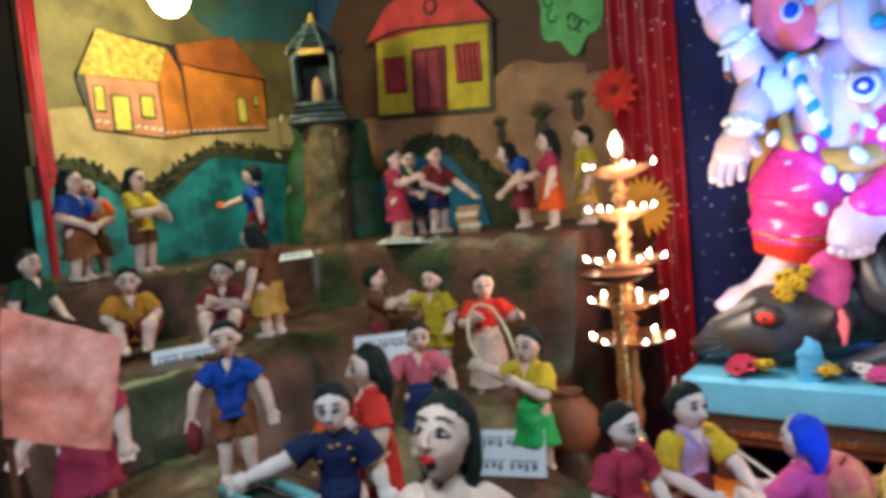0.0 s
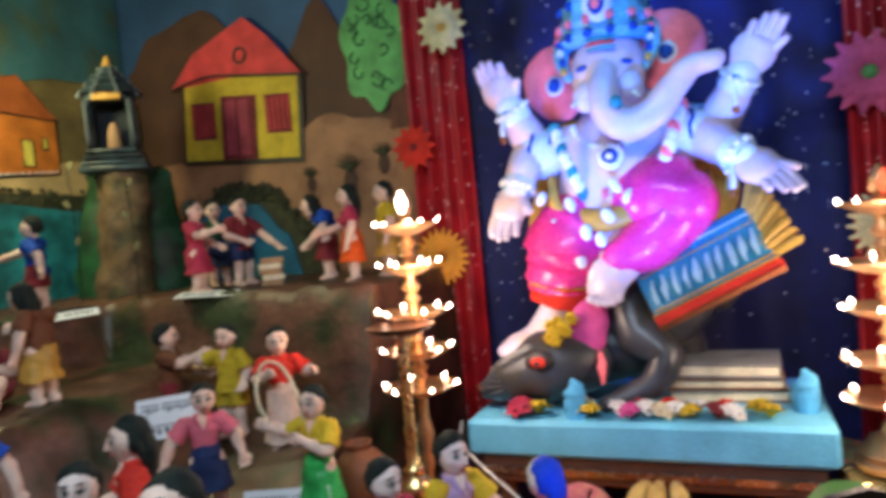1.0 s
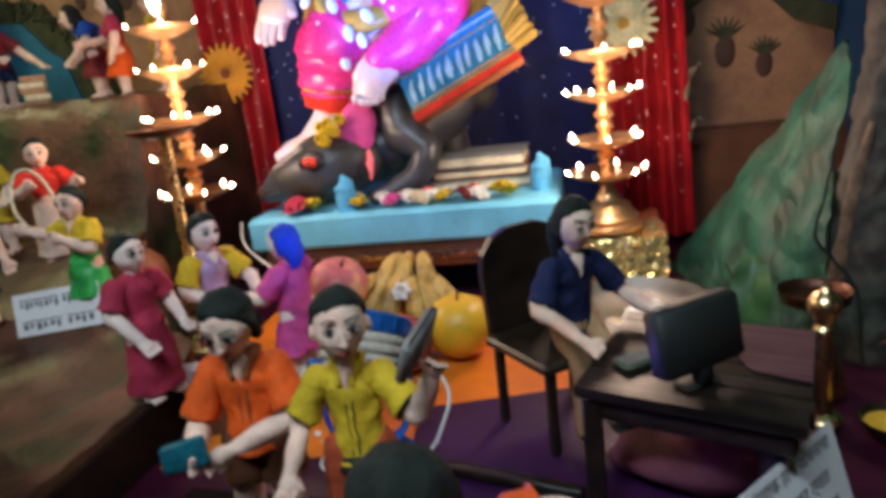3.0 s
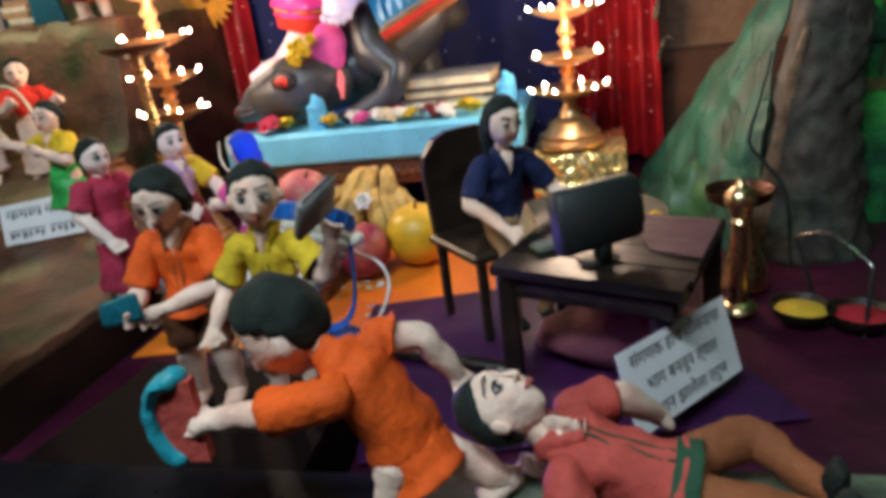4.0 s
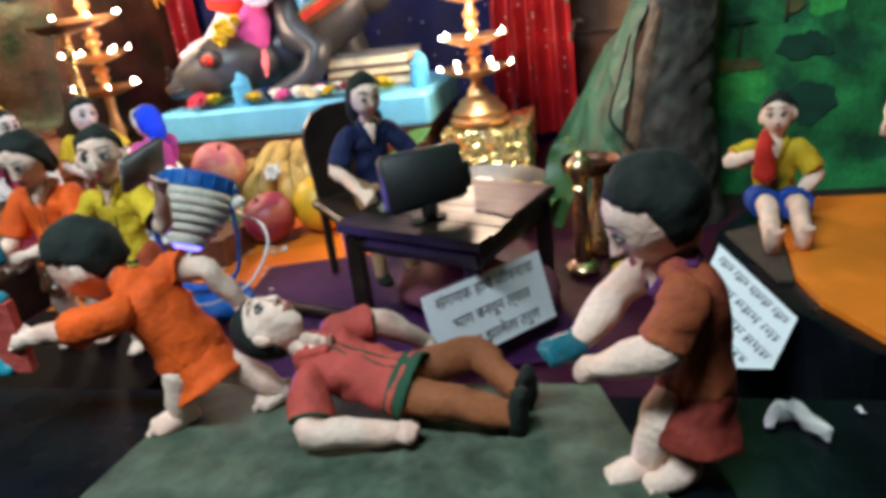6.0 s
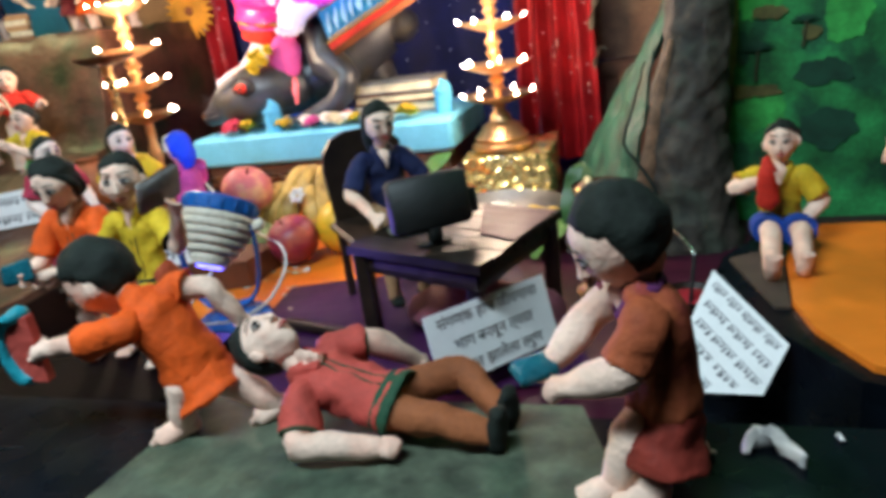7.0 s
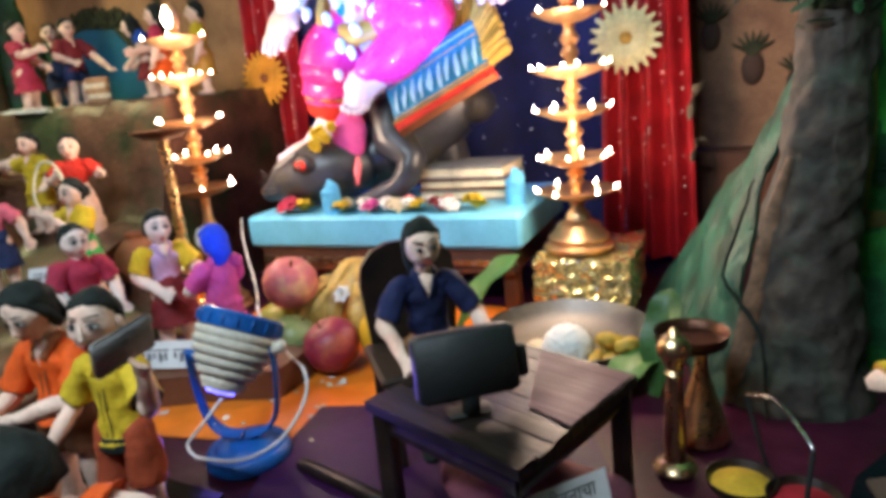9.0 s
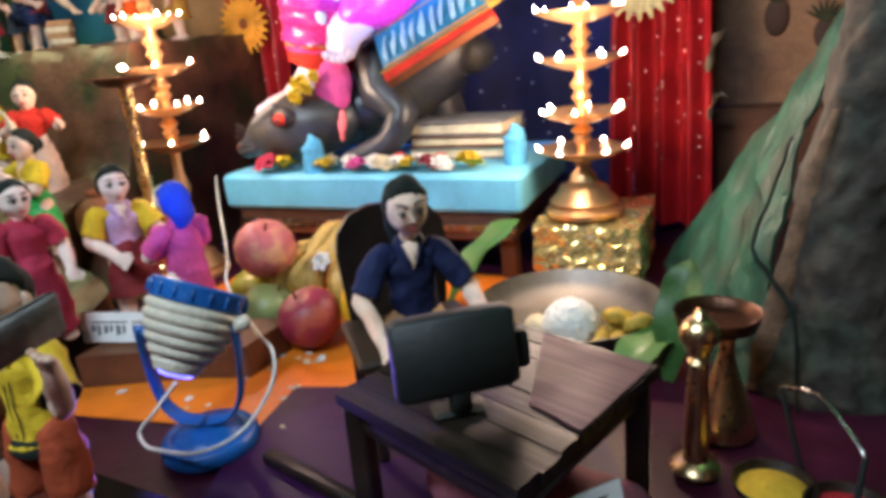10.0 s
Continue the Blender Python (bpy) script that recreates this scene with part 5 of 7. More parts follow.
# books under the mouse and offerings on the platform
for k, (z, h, w, m) in enumerate(((0.1885, 0.022, 0.19, CREAM), (0.211, 0.020, 0.185, TAN), (0.2315, 0.024, 0.18, CREAM))):
    b = base("thick_book", "thick old book lying under the mouse statue", "book", pose(0.166, 1.335, z, 0, 0, 4 - 3 * k), "books under the statue")
    c = Clay()
    c.box((-w / 2 + 0.004, -0.055, 0.0035), (w / 2 - 0.004, 0.06, h - 0.0035), CREAM)
    c.part("page_block", b, smooth=False)
    for q in (0.0, h - 0.003):
        c = Clay()
        c.box((-w / 2, -0.06, q), (w / 2, 0.06, q + 0.003), GREY if k % 2 == 0 else BROWN)
        c.part("cover", b, smooth=False)


def flower(name, label, at, m, m2, r, n, aim=None, cat="flower", layers=2, depth=0.25):
    f = base(name, label, cat, Matrix.Translation(at) @ (aim.to_matrix().to_4x4() if aim else Matrix()), "loose flowers" if r < 0.03 else "wall flowers")
    for q in range(layers):
        for k in range(n):
            g = 6.283 * (k + 0.5 * q) / n
            s = 1 - 0.22 * q
            p = Clay()
            p.tube([(0.12 * r * math.cos(g), 0.12 * r * math.sin(g), 0.02 * r + 0.06 * r * q), (0.6 * r * s * math.cos(g), 0.6 * r * s * math.sin(g), depth * r * (0.5 + 0.5 * q)), (r * s * math.cos(g), r * s * math.sin(g), depth * r * 0.4)],
                   [(0.05 * r, 0.02 * r), (min(3.0 / n, 0.5) * r * 0.75, 0.03 * r), (0.04 * r, 0.015 * r)], m, (-math.sin(g), math.cos(g), 0), seg=8, smooth=2)
            p.part("petal", f)
    p = Clay()
    p.ball((0, 0, 0.08 * r), (0.2 * r, 0.2 * r, 0.14 * r), m2, None, 12, 7)
    p.part("centre", f)
    return f


OR2, PK2, CR2 = paint("orange_petal", 0.72, 0.30, 0.03), paint("pink_petal", 0.62, 0.10, 0.22), paint("cream_petal", 0.66, 0.62, 0.36)
FWD = Euler((radians(90), 0, 0))
flower("paper_flower", "large orange paper daisy pinned to the red curtain", (-0.432, 1.515, 0.463), OR2, RUST, 0.068, 22, FWD)
flower("paper_flower", "large cream paper daisy pinned to the red curtain", (0.455, 1.47, 0.462), CR2, GOLD, 0.068, 20, FWD)
flower("paper_flower", "large pink paper daisy pinned to the red curtain", (0.44, 1.47, 0.732), PK2, LEAFGREEN, 0.075, 14, FWD)
flower("paper_flower", "cream paper flower pinned to the red curtain", (-0.375, 1.505, 0.985), CR2, GOLD, 0.060, 12, FWD)
flower("paper_flower", "red paper flower pinned beside the red curtain", (-0.478, 1.515, 0.727), RED, MAROON, 0.055, 12, FWD)
PALEB = paint("pale_blue_petal", 0.10, 0.42, 0.70)
rnd = random.Random(11)
for x, y, m, r in ((-0.165, 1.175, CRIMSON, 0.024), (-0.135, 1.178, YELLOW, 0.020), (-0.045, 1.172, YELLOW, 0.018), (0.0, 1.185, WHITE, 0.018), (0.02, 1.175, MAGENTA, 0.017), (0.045, 1.19, WHITE, 0.018), (0.068, 1.178, CREAM, 0.018), (0.09, 1.19, WHITE, 0.017), (0.08, 1.215, RED, 0.016), (0.115, 1.18, YELLOW, 0.016), (0.125, 1.2, WHITE, 0.018), (0.15, 1.182, MAROON, 0.018), (0.165, 1.205, RED, 0.016), (0.175, 1.18, WHITE, 0.017), (0.215, 1.20, YELLOW, 0.02), (0.23, 1.18, YELLOW, 0.018), (-0.06, 1.21, CREAM, 0.015), (0.03, 1.22, CRIMSON, 0.016)):
    flower("loose_flower", "loose fresh flower lying on the pale blue platform", (x, y, 0.197), m, YELLOW if m in (WHITE, CREAM) else m, r * 1.3, 7, Euler((radians(rnd.uniform(0, 40)), radians(rnd.uniform(-25, 25)), rnd.uniform(0, 6))), depth=0.7)
for k in range(8):
    flower("garland_flower", "small yellow flower on the mouse's head", (-0.092 + 0.020 * rnd.uniform(-1, 1), 1.222 - 0.003 * k, 0.352 - 0.005 * k), YELLOW, YELLOW, 0.013, 6, FWD, depth=0.8)
for x, y in ((-0.07, 1.18), (0.285, 1.24)):
    c = Clay()
    c.tube([(0, 0, 0.0), (0, 0, 0.025), (0.003, 0, 0.048), (0, 0, 0.06)], [0.018, 0.019, 0.015, 0.006], PALEB, seg=12)
    c.ball((0.0, -0.004, 0.04), (0.018, 0.014, 0.012), PALEB)
    c.thing("blue_figurine", "small pale blue clay figurine on the platform", "figurine", "blue figurines", at=pose(x, y, 0.189), lumps=0.002)


# ---------------------------------------------------------------- dolls on the clay terrace
def held(kind, where="hl", m=None, size=1.0, tip=(0, -0.08, 0), lean=(-10, -18, 0)):
    """What a doll holds, moulded on to its hand."""
    def add(c, J, H):
        p = J[where] + Vector(tip) * H
        if kind == "tablet":
            way = pose(*p, lean[1], lean[0], lean[2])
            c.box((-0.12 * H * size, -0.016 * H, -0.075 * H * size), (0.12 * H * size, 0.018 * H, 0.075 * H * size), m, way, 0.0022 * H / 0.21)
        elif kind == "bag":
            c.tube([p, p + Vector((0, 0, -0.08 * H)), p + Vector((0, 0, -0.17 * H))], [0.02 * H, 0.05 * H, 0.03 * H], m)
        elif kind == "bottle":
            c.tube([p + Vector((0, 0.0, 0.09 * H)), p, p + Vector((0, 0.02 * H, -0.13 * H))], [0.022 * H, 0.05 * H, 0.055 * H], m)
        else:
            c.ball(p, 0.04 * H * size, m)
    return add


def gold_spots(c, J, H):
    """Gold blobs printed on a sari blouse and its sleeve edges."""
    rnd = random.Random(3)
    for k in range(16):
        g, z = rnd.uniform(-2.6, 2.6), rnd.uniform(0.55, 0.74)
        r = 0.128 * (1 - max(z - 0.68, 0) * 3)
        c.ball(Vector((r * math.sin(g), -0.092 * math.cos(g) * (1 - max(z - 0.68, 0) * 3.2), z)) * H * 1.06, (0.013 * H, 0.010 * H, 0.0055 * H), GOLD, Euler((0, rnd.uniform(-1, 1), g)).to_matrix(), 8, 5)
    for a, b in (("sl", "el"), ("sr", "er")):
        c.tube([J[a].lerp(J[b], 0.73), J[a].lerp(J[b], 0.77)], [0.0735 * H, 0.0735 * H], GOLD, seg=14, smooth=1, caps=False)


G = "clay dolls of the village"
doll("clay doll with long hair, blue top and rust skirt", (-1.19, 0.64, 0.43), 120, BLUE, RUST, dict(hl=(0.06, -0.2, 0.66), el=(0.17, -0.12, 0.6), hr=(-0.1, -0.16, 0.5)), hair="long", wear="skirt", turn=10, group=G)
doll("clay doll in an orange top leaning on its neighbour", (-1.235, 0.690, 0.43), 60, ORANGE, BROWN, dict(hl=(0.05, -0.18, 0.5)), H=0.20, hair="long", wear="skirt", group=G)
doll("clay doll in a yellow shirt with arms folded forward", (-1.18, 0.762, 0.43), 112, YELLOW, BROWN, dict(hl=(0.06, -0.24, 0.52), hr=(-0.06, -0.22, 0.58), el=(0.17, -0.1, 0.55), er=(-0.17, -0.1, 0.56), head=(0, 0.0, 0.885)), hair="long", group=G)
doll("clay doll in blue shirt and maroon shorts holding an orange toy", (-1.16, 1.03, 0.43), -62, BLUE, MAROON, dict(hr=(-0.16, -0.40, 0.60), er=(-0.16, -0.22, 0.65), hl=(0.17, 0.12, 0.48), el=(0.16, 0.1, 0.6)), hair="short", hold=held("ball", "hr", ORANGE, 1.2), group=G)
doll("seated clay doll in an ochre shirt on the clay terrace", (-1.03, 0.64, 0.318), 62, paint("ochre_shirt_paint", 0.55, 0.24, 0.02), MAROON, None, rest=SIT, nod=8, group=G, wear="shorts")
doll("seated clay doll in a dark red shirt with crossed arms", (-0.95, 0.775, 0.312), 40, MAROON, MAROON, dict(hl=(-0.02, -0.18, 0.32), hr=(0.02, -0.16, 0.27)), rest=SIT, group=G)
doll("clay doll in a brown and gold sari bending forward", (-0.872, 0.812, 0.302), -78, BROWN, GOLD, dict(head=(0, -0.12, 0.86), neck=(0, -0.08, 0.76), chest=(0, -0.04, 0.67), hr=(-0.1, -0.3, 0.62), er=(-0.17, -0.14, 0.62)), hair="long", wear="dress", group=G)
doll("clay boy in a bright blue shirt and brown shorts", (-0.585, 0.512, 0.205), 50, BLUE, RUST, line=NAVY, j=dict(er=(-0.205, -0.03, 0.59), hr=(-0.235, -0.06, 0.45), el=(0.195, 0.0, 0.57), hl=(0.225, -0.03, 0.42), sl=(0.105, 0, 0.70), sr=(-0.105, 0, 0.70)), H=0.193, hair="short", sleeve=0.5, stout=0.98, hold=held("bag", "hr", MAROON, tip=(0, -0.02, -0.03)), group=G)
doll("clay woman in a navy sari stretching out an arm", (-0.405, 0.505, 0.128), 38, NAVY, NAVY, dict(hr=(-0.42, -0.1, 0.62), er=(-0.26, -0.05, 0.66), hl=(0.22, -0.05, 0.48)), hair="bun", wear="sari", skin=PALE, turn=-5, hold=gold_spots, group=G)
doll("clay woman with black hair and red lips in a dark dress", (-0.19, 0.412, 0.128), 22, SKIN, MAROON, dict(sl=(0.11, 0, 0.67), sr=(-0.11, 0, 0.67), chest=(0, 0, 0.64)), H=0.245, hair="long", wear="sari", skin=SKIN, turn=-14, tilt=4, lips=True, headscale=1.14, nod=-18, group=G)
doll("clay girl with long black hair in a red dress", (-0.44, 0.60, 0.135), -40, RED, RED, dict(hr=(-0.1, -0.24, 0.52), er=(-0.17, -0.08, 0.56)), H=0.22, hair="long", wear="dress", hold=held("bottle", "hr", ORANGE, tip=(0, -0.03, 0.03)), group=G)
doll("clay girl in pink shirt and dark blue skirt, arms spread", (-0.565, 0.84, 0.125), 42, PINK, DKBLUE, dict(er=(-0.24, -0.03, 0.6), hr=(-0.3, -0.08, 0.44), el=(0.22, 0, 0.6), hl=(0.25, -0.03, 0.45), head=(0.02, 0, 0.885)), H=0.205, hair="bun", wear="skirt", sleeve=0.7, group=G)
doll("clay boy in a brown shirt reaching to his playmate", (-0.775, 0.985, 0.195), 122, BROWN, MAROON, dict(hl=(0.05, -0.3, 0.55), el=(0.15, -0.14, 0.56), hr=(-0.05, -0.28, 0.7), er=(-0.14, -0.14, 0.66)), hair="short", group=G)
doll("clay child in yellow shirt and shorts reaching sideways", (-0.655, 1.01, 0.192), 5, YELLOW, YELLOW, dict(hr=(-0.38, -0.02, 0.7), er=(-0.24, 0, 0.68), hl=(0.2, -0.1, 0.5)), H=0.205, hair="short", group=G)
doll("clay girl in a red top and pale trousers", (-0.547, 1.015, 0.172), 38, RED, SKIN, dict(hl=(0.24, -0.12, 0.64), el=(0.2, -0.02, 0.62), hr=(-0.1, -0.2, 0.66), er=(-0.19, -0.06, 0.6)), H=0.215, hair="bun", wear="sari", group=G)
doll("clay girl in a yellow top and glossy green skirt", (-0.385, 0.875, 0.108), -5, YELLOW, GREEN, dict(hr=(-0.34, -0.08, 0.72), er=(-0.22, -0.02, 0.66), hl=(0.02, -0.16, 0.66), el=(0.16, -0.1, 0.58)), H=0.212, hair="bun", wear="skirt", group=G)
doll("clay doll in a dark green shirt by the red curtain", (-1.10, 0.515, 0.30), 110, DGREEN, BROWN, dict(hl=(0.1, -0.2, 0.45)), H=0.2, hair="short", group=G)
doll("clay girl in a pink dress below the salmon banner", (-0.645, 0.365, 0.2), 60, CRIMSON, CRIMSON, dict(hr=(-0.26, -0.1, 0.5), er=(-0.2, -0.05, 0.6)), H=0.205, hair="short", wear="dress", group=G)
c = Clay()
c.tube([(-0.458, 0.862, 0.268), (-0.490, 0.88, 0.29), (-0.505, 0.90, 0.322), (-0.495, 0.91, 0.346), (-0.47, 0.915, 0.342), (-0.435, 0.90, 0.31), (-0.395, 0.865, 0.262)], [0.0026] * 7, CREAM, seg=8, smooth=5)
c.thing("skipping_rope", "cream cord skipping rope held by two clay girls", "skipping rope")

G2 = "clay dolls on the upper ledge"
doll("clay girl in a crimson pink dress on the upper ledge", (-0.90, 1.22, 0.436), 110, CRIMSON, CRIMSON, dict(hl=(0.05, -0.22, 0.5), hr=(-0.1, -0.26, 0.66), er=(-0.16, -0.1, 0.62)), hair="short", wear="skirt", group=G2)
doll("clay doll in a green top and dark blue skirt", (-0.965, 1.36, 0.44), 50, DGREEN, DKBLUE, dict(hr=(-0.26, -0.1, 0.62), er=(-0.2, 0, 0.62)), hair="short", wear="skirt", group=G2)
doll("clay doll in a maroon shirt reaching down to stacked books", (-0.865, 1.33, 0.44), 80, MAROON, DKBLUE, dict(hl=(0.2, -0.36, 0.42), el=(0.18, -0.18, 0.55), hr=(-0.12, -0.2, 0.5)), hair="short", group=G2)
doll("clay doll in a blue shawl bending forward", (-0.645, 1.36, 0.44), -70, BLUE, MAROON, dict(head=(0, -0.16, 0.83), neck=(0, -0.1, 0.75), chest=(0, -0.05, 0.67), hl=(0.1, -0.2, 0.42), hr=(-0.1, -0.2, 0.42)), H=0.205, hair="long", wear="skirt", group=G2)
doll("clay girl in a pink top and orange skirt", (-0.545, 1.30, 0.432), -58, CRIMSON, ORANGE, dict(hr=(-0.05, -0.28, 0.55), er=(-0.16, -0.12, 0.58)), hair="long", wear="skirt", group=G2)
doll("clay doll in a yellow shirt standing behind its neighbour", (-0.505, 1.385, 0.436), -50, YELLOW, GOLD, dict(), hair="short", wear="skirt", group=G2)
for k in range(5):
    b = base("small_book", "small cream toy book in a stack on the ledge", "toy book", pose(-0.755 + 0.003 * math.sin(k * 2), 1.29, 0.440 + 0.0125 * k, 0, 0, 35 + 9 * math.sin(k * 1.7)), "stacked toy books")
    c = Clay()
    c.box((-0.024, -0.018, 0.0), (0.024, 0.018, 0.012), CREAM if k % 2 else TAN, None, 0.0015)
    c.part("page_block", b, smooth=False)

G3 = "clay dolls beside the fruit"
doll("clay woman in a crimson dress beside the lamp", (-0.178, 0.70, 0.072), 70, CRIMSON, CRIMSON, dict(hr=(-0.14, -0.16, 0.42), hl=(0.16, -0.14, 0.45)), hair="bun", wear="sari", skin=PALE, group=G3)
doll("clay woman in a lilac top and maroon skirt", (-0.145, 0.815, 0.050), 62, LILAC, MAROON, sleeves=YELLOW, j=dict(hl=(0.12, -0.28, 0.52), el=(0.18, -0.12, 0.58), hr=(-0.1, -0.2, 0.5)), H=0.225, hair="bun", wear="skirt", skin=PALE, group=G3)
doll("clay girl with blue painted hair in a magenta dress", (-0.02, 0.792, 0.048), -105, MAGENTA, MAGENTA, dict(hl=(0.1, -0.24, 0.55), hr=(-0.1, -0.24, 0.55), el=(0.16, -0.1, 0.58), er=(-0.16, -0.1, 0.58)), H=0.21, hair="scarf", wear="dress", skin=PALE, group=G3)
flat("wooden_base_board", [(-0.155, 0.705), (-0.02, 0.765), (0.055, 0.785), (0.06, 0.87), (-0.165, 0.88)], 0.003, 0.044, WOOD, "brown wooden base board under two clay dolls", "board")

# ---------------------------------------------------------------- dolls at the front
G4 = "clay dolls with screens"
DTEAL = paint("dark_teal_phone_paint", 0.012, 0.12, 0.16, 0.3)
BRICK = paint("brick_red_clay_paint", 0.33, 0.075, 0.025, second=(0.24, 0.035, 0.03), patch=24)
PLUM = paint("plum_collar_paint", 0.10, 0.02, 0.09)
doll("clay boy in an orange shirt looking down at a phone", (0.092, 0.452, 0.067), 12, ORANGE, BROWN, collar=RUST, line=RUST, j=dict(hr=(-0.13, -0.22, 0.53), er=(-0.18, -0.05, 0.54), hl=(-0.02, -0.22, 0.52), el=(0.16, -0.10, 0.55), head=(-0.01, -0.045, 0.885), sl=(0.112, 0, 0.70), sr=(-0.112, 0, 0.70)), H=0.225, hair="bob", nod=24, turn=-8, hold=held("tablet", "hr", DTEAL, 0.62, (-0.01, -0.07, 0.035)), stout=1.02, sleeve=0.8, group=G4)
doll("clay boy in a yellow shirt raising a grey tablet", (0.184, 0.434, 0.067), 8, YELLOW, paint("rust_red_shorts_paint", 0.36, 0.06, 0.02), line=HAIR, j=dict(hl=(0.28, -0.15, 0.75), el=(0.22, -0.09, 0.60), hr=(-0.2, -0.14, 0.46), er=(-0.18, -0.02, 0.56), head=(0.0, -0.02, 0.885), sl=(0.105, 0, 0.70), sr=(-0.105, 0, 0.70)), H=0.225, hair="short", turn=16, stout=0.90, broad=0.84, trim=HAIR, hem=0.2, hold=held("tablet", "hl", GREY, 0.92, (-0.025, -0.03, 0.12), (-11, 23, 71)), group=G4)
KNEEL = dict(head=(-0.200, 0.07, 0.575), neck=(-0.075, 0.05, 0.52), chest=(0.01, 0.04, 0.455), waist=(0.075, 0.045, 0.335), pelvis=(0.12, 0.05, 0.23),
             sl=(-0.03, -0.075, 0.445), sr=(0.06, 0.12, 0.525), el=(-0.235, -0.055, 0.385), hl=(-0.40, -0.06, 0.365), er=(0.175, 0.16, 0.495), hr=(0.255, 0.185, 0.36),
             pl=(0.10, -0.01, 0.20), kl=(0.085, -0.03, 0.12), fl=(0.065, -0.03, 0.04), pr=(0.18, 0.08, 0.18), kr=(0.285, 0.09, 0.13), fr=(0.37, 0.11, 0.045))


def red_and_teal(c, J, H):
    p = J["hl"] + Vector((-0.09, 0, 0.0)) * H
    arc = [Vector((0.055 - 0.145 * math.sin(math.pi * k / 12) ** 0.8, 0, 0.135 * math.cos(math.pi * k / 12))) * H for k in range(13)]
    stand = Matrix(((1, 0, 0, p.x), (0, 0, -1, p.y + 0.022 * H), (0, 1, 0, p.z), (0, 0, 0, 1)))
    c.slab([(q.x, q.z) for q in arc], 0.044 * H, SALMON, stand)
    c.tube([p + q * 1.04 for q in arc[1:11]], [(0.046 * H, 0.030 * H)] * 10, TEAL, (0, 1, 0))


doll("crouching clay boy in orange shirt holding a teal tablet", (0.30, 0.283, 0.0945), 0, ORANGE, ORANGE, KNEEL, H=0.215, headscale=1.38, turn=-72, nod=34, sleeve=0.92, sleeve2=0.25, wear="dress", hem=-0.22, flare=0.82, vneck=False, stout=1.06, broad=0.95, toes=(-0.75, -0.65, 0), hold=red_and_teal, group=G4)
LIE = dict(head=(-0.350, 0.067, 0.285), neck=(-0.255, 0.062, 0.205), chest=(-0.135, 0.045, 0.165), waist=(-0.01, 0.03, 0.125), pelvis=(0.055, 0.02, 0.11),
           sl=(-0.165, 0.165, 0.205), sr=(-0.185, -0.065, 0.15), er=(-0.155, -0.185, 0.065), hr=(0.09, -0.155, 0.05), el=(-0.045, 0.245, 0.20), hl=(0.06, 0.34, 0.075),
           pl=(0.09, 0.075, 0.10), kl=(0.285, 0.175, 0.125), fl=(0.45, 0.055, 0.05), pr=(0.09, -0.03, 0.095), kr=(0.27, -0.06, 0.09), fr=(0.435, -0.065, 0.05))
doll("clay youth in salmon shirt and brown trousers lying down", (0.463, 0.292, 0.0955), 0, SALMON, RUST, LIE, H=0.225, wear="trousers", hair="short", sleeve=0.72, headscale=1.1, turn=34, stout=1.08, broad=0.86, limb=1.12, fist=False, line=DGREEN,
     trim=DGREEN, lay=Matrix(((0.10, -0.12, -0.985), (0.80, 0.60, 0.0), (0.59, -0.79, 0.16))).to_3x3(), group=G4)
PHONE = dict(head=(-0.060, 0.02, 0.785), neck=(-0.005, 0.0, 0.675), chest=(0.035, 0.0, 0.56), waist=(0.048, 0.0, 0.41), pelvis=(0.052, 0.0, 0.30),
             sl=(0.005, -0.125, 0.60), sr=(-0.02, 0.13, 0.61), el=(-0.055, -0.175, 0.475), hl=(-0.215, -0.125, 0.395), er=(-0.16, 0.12, 0.50), hr=(-0.27, 0.02, 0.40),
             pl=(-0.01, -0.06, 0.24), kl=(-0.065, -0.085, 0.15), fl=(-0.10, -0.10, 0.045), pr=(0.05, 0.02, 0.24), kr=(0.005, -0.02, 0.13), fr=(0.0, -0.12, 0.04))
doll("kneeling clay doll in rust-red dress holding a teal phone", (0.660, 0.266, 0.0895), 0, BRICK, paint("crimson_dress_paint", 0.24, 0.03, 0.018), PHONE, H=0.2, headscale=1.48, stout=1.14, broad=1.02, sleeve=0.85, sleeve2=0.2, hair="crop", wear="dress", hem=-0.05, flare=0.93, limb=1.28, fist=False, hang=(0.075, 0, -0.015), turn=-80, nod=32, toes=(-0.9, -0.4, 0), collar=PLUM, hold=held("tablet", "hr", DTEAL, 0.62, (-0.05, -0.06, 0.0), (0, -62, 40)), group=G4)
doll("seated clay boy in mustard shirt drinking from red bottle", (0.802, 0.655, 0.104), -16, YELLOW, BLUE, H=0.196, headscale=1.0, stout=1.02, line=GOLD, tilt=-6, nod=-6, j=dict(head=(0, -0.03, 0.54), hr=(-0.06, -0.17, 0.37), er=(-0.21, -0.10, 0.31), hl=(0.12, -0.12, 0.13), el=(0.20, -0.01, 0.23), sl=(0.11, -0.02, 0.36), sr=(-0.11, -0.02, 0.36), kl=(0.13, -0.24, 0.12), kr=(-0.01, -0.27, 0.12), fl=(0.165, -0.51, 0.05), fr=(0.035, -0.585, 0.05)), rest=SIT, toes=(0.1, -0.3, 0.95), hold=held("bottle", "hr", RED, tip=(0.02, -0.03, 0.03)), group=G4)
DESK = dict(kl=(0.08, -0.16, -0.02), kr=(-0.08, -0.16, -0.02), fl=(0.08, -0.17, -0.34), fr=(-0.08, -0.17, -0.34), hr=(-0.22, -0.30, 0.13), hl=(0.22, -0.28, 0.17), er=(-0.2, -0.07, 0.22), el=(0.2, -0.07, 0.22), pelvis=(0, 0, 0.06))
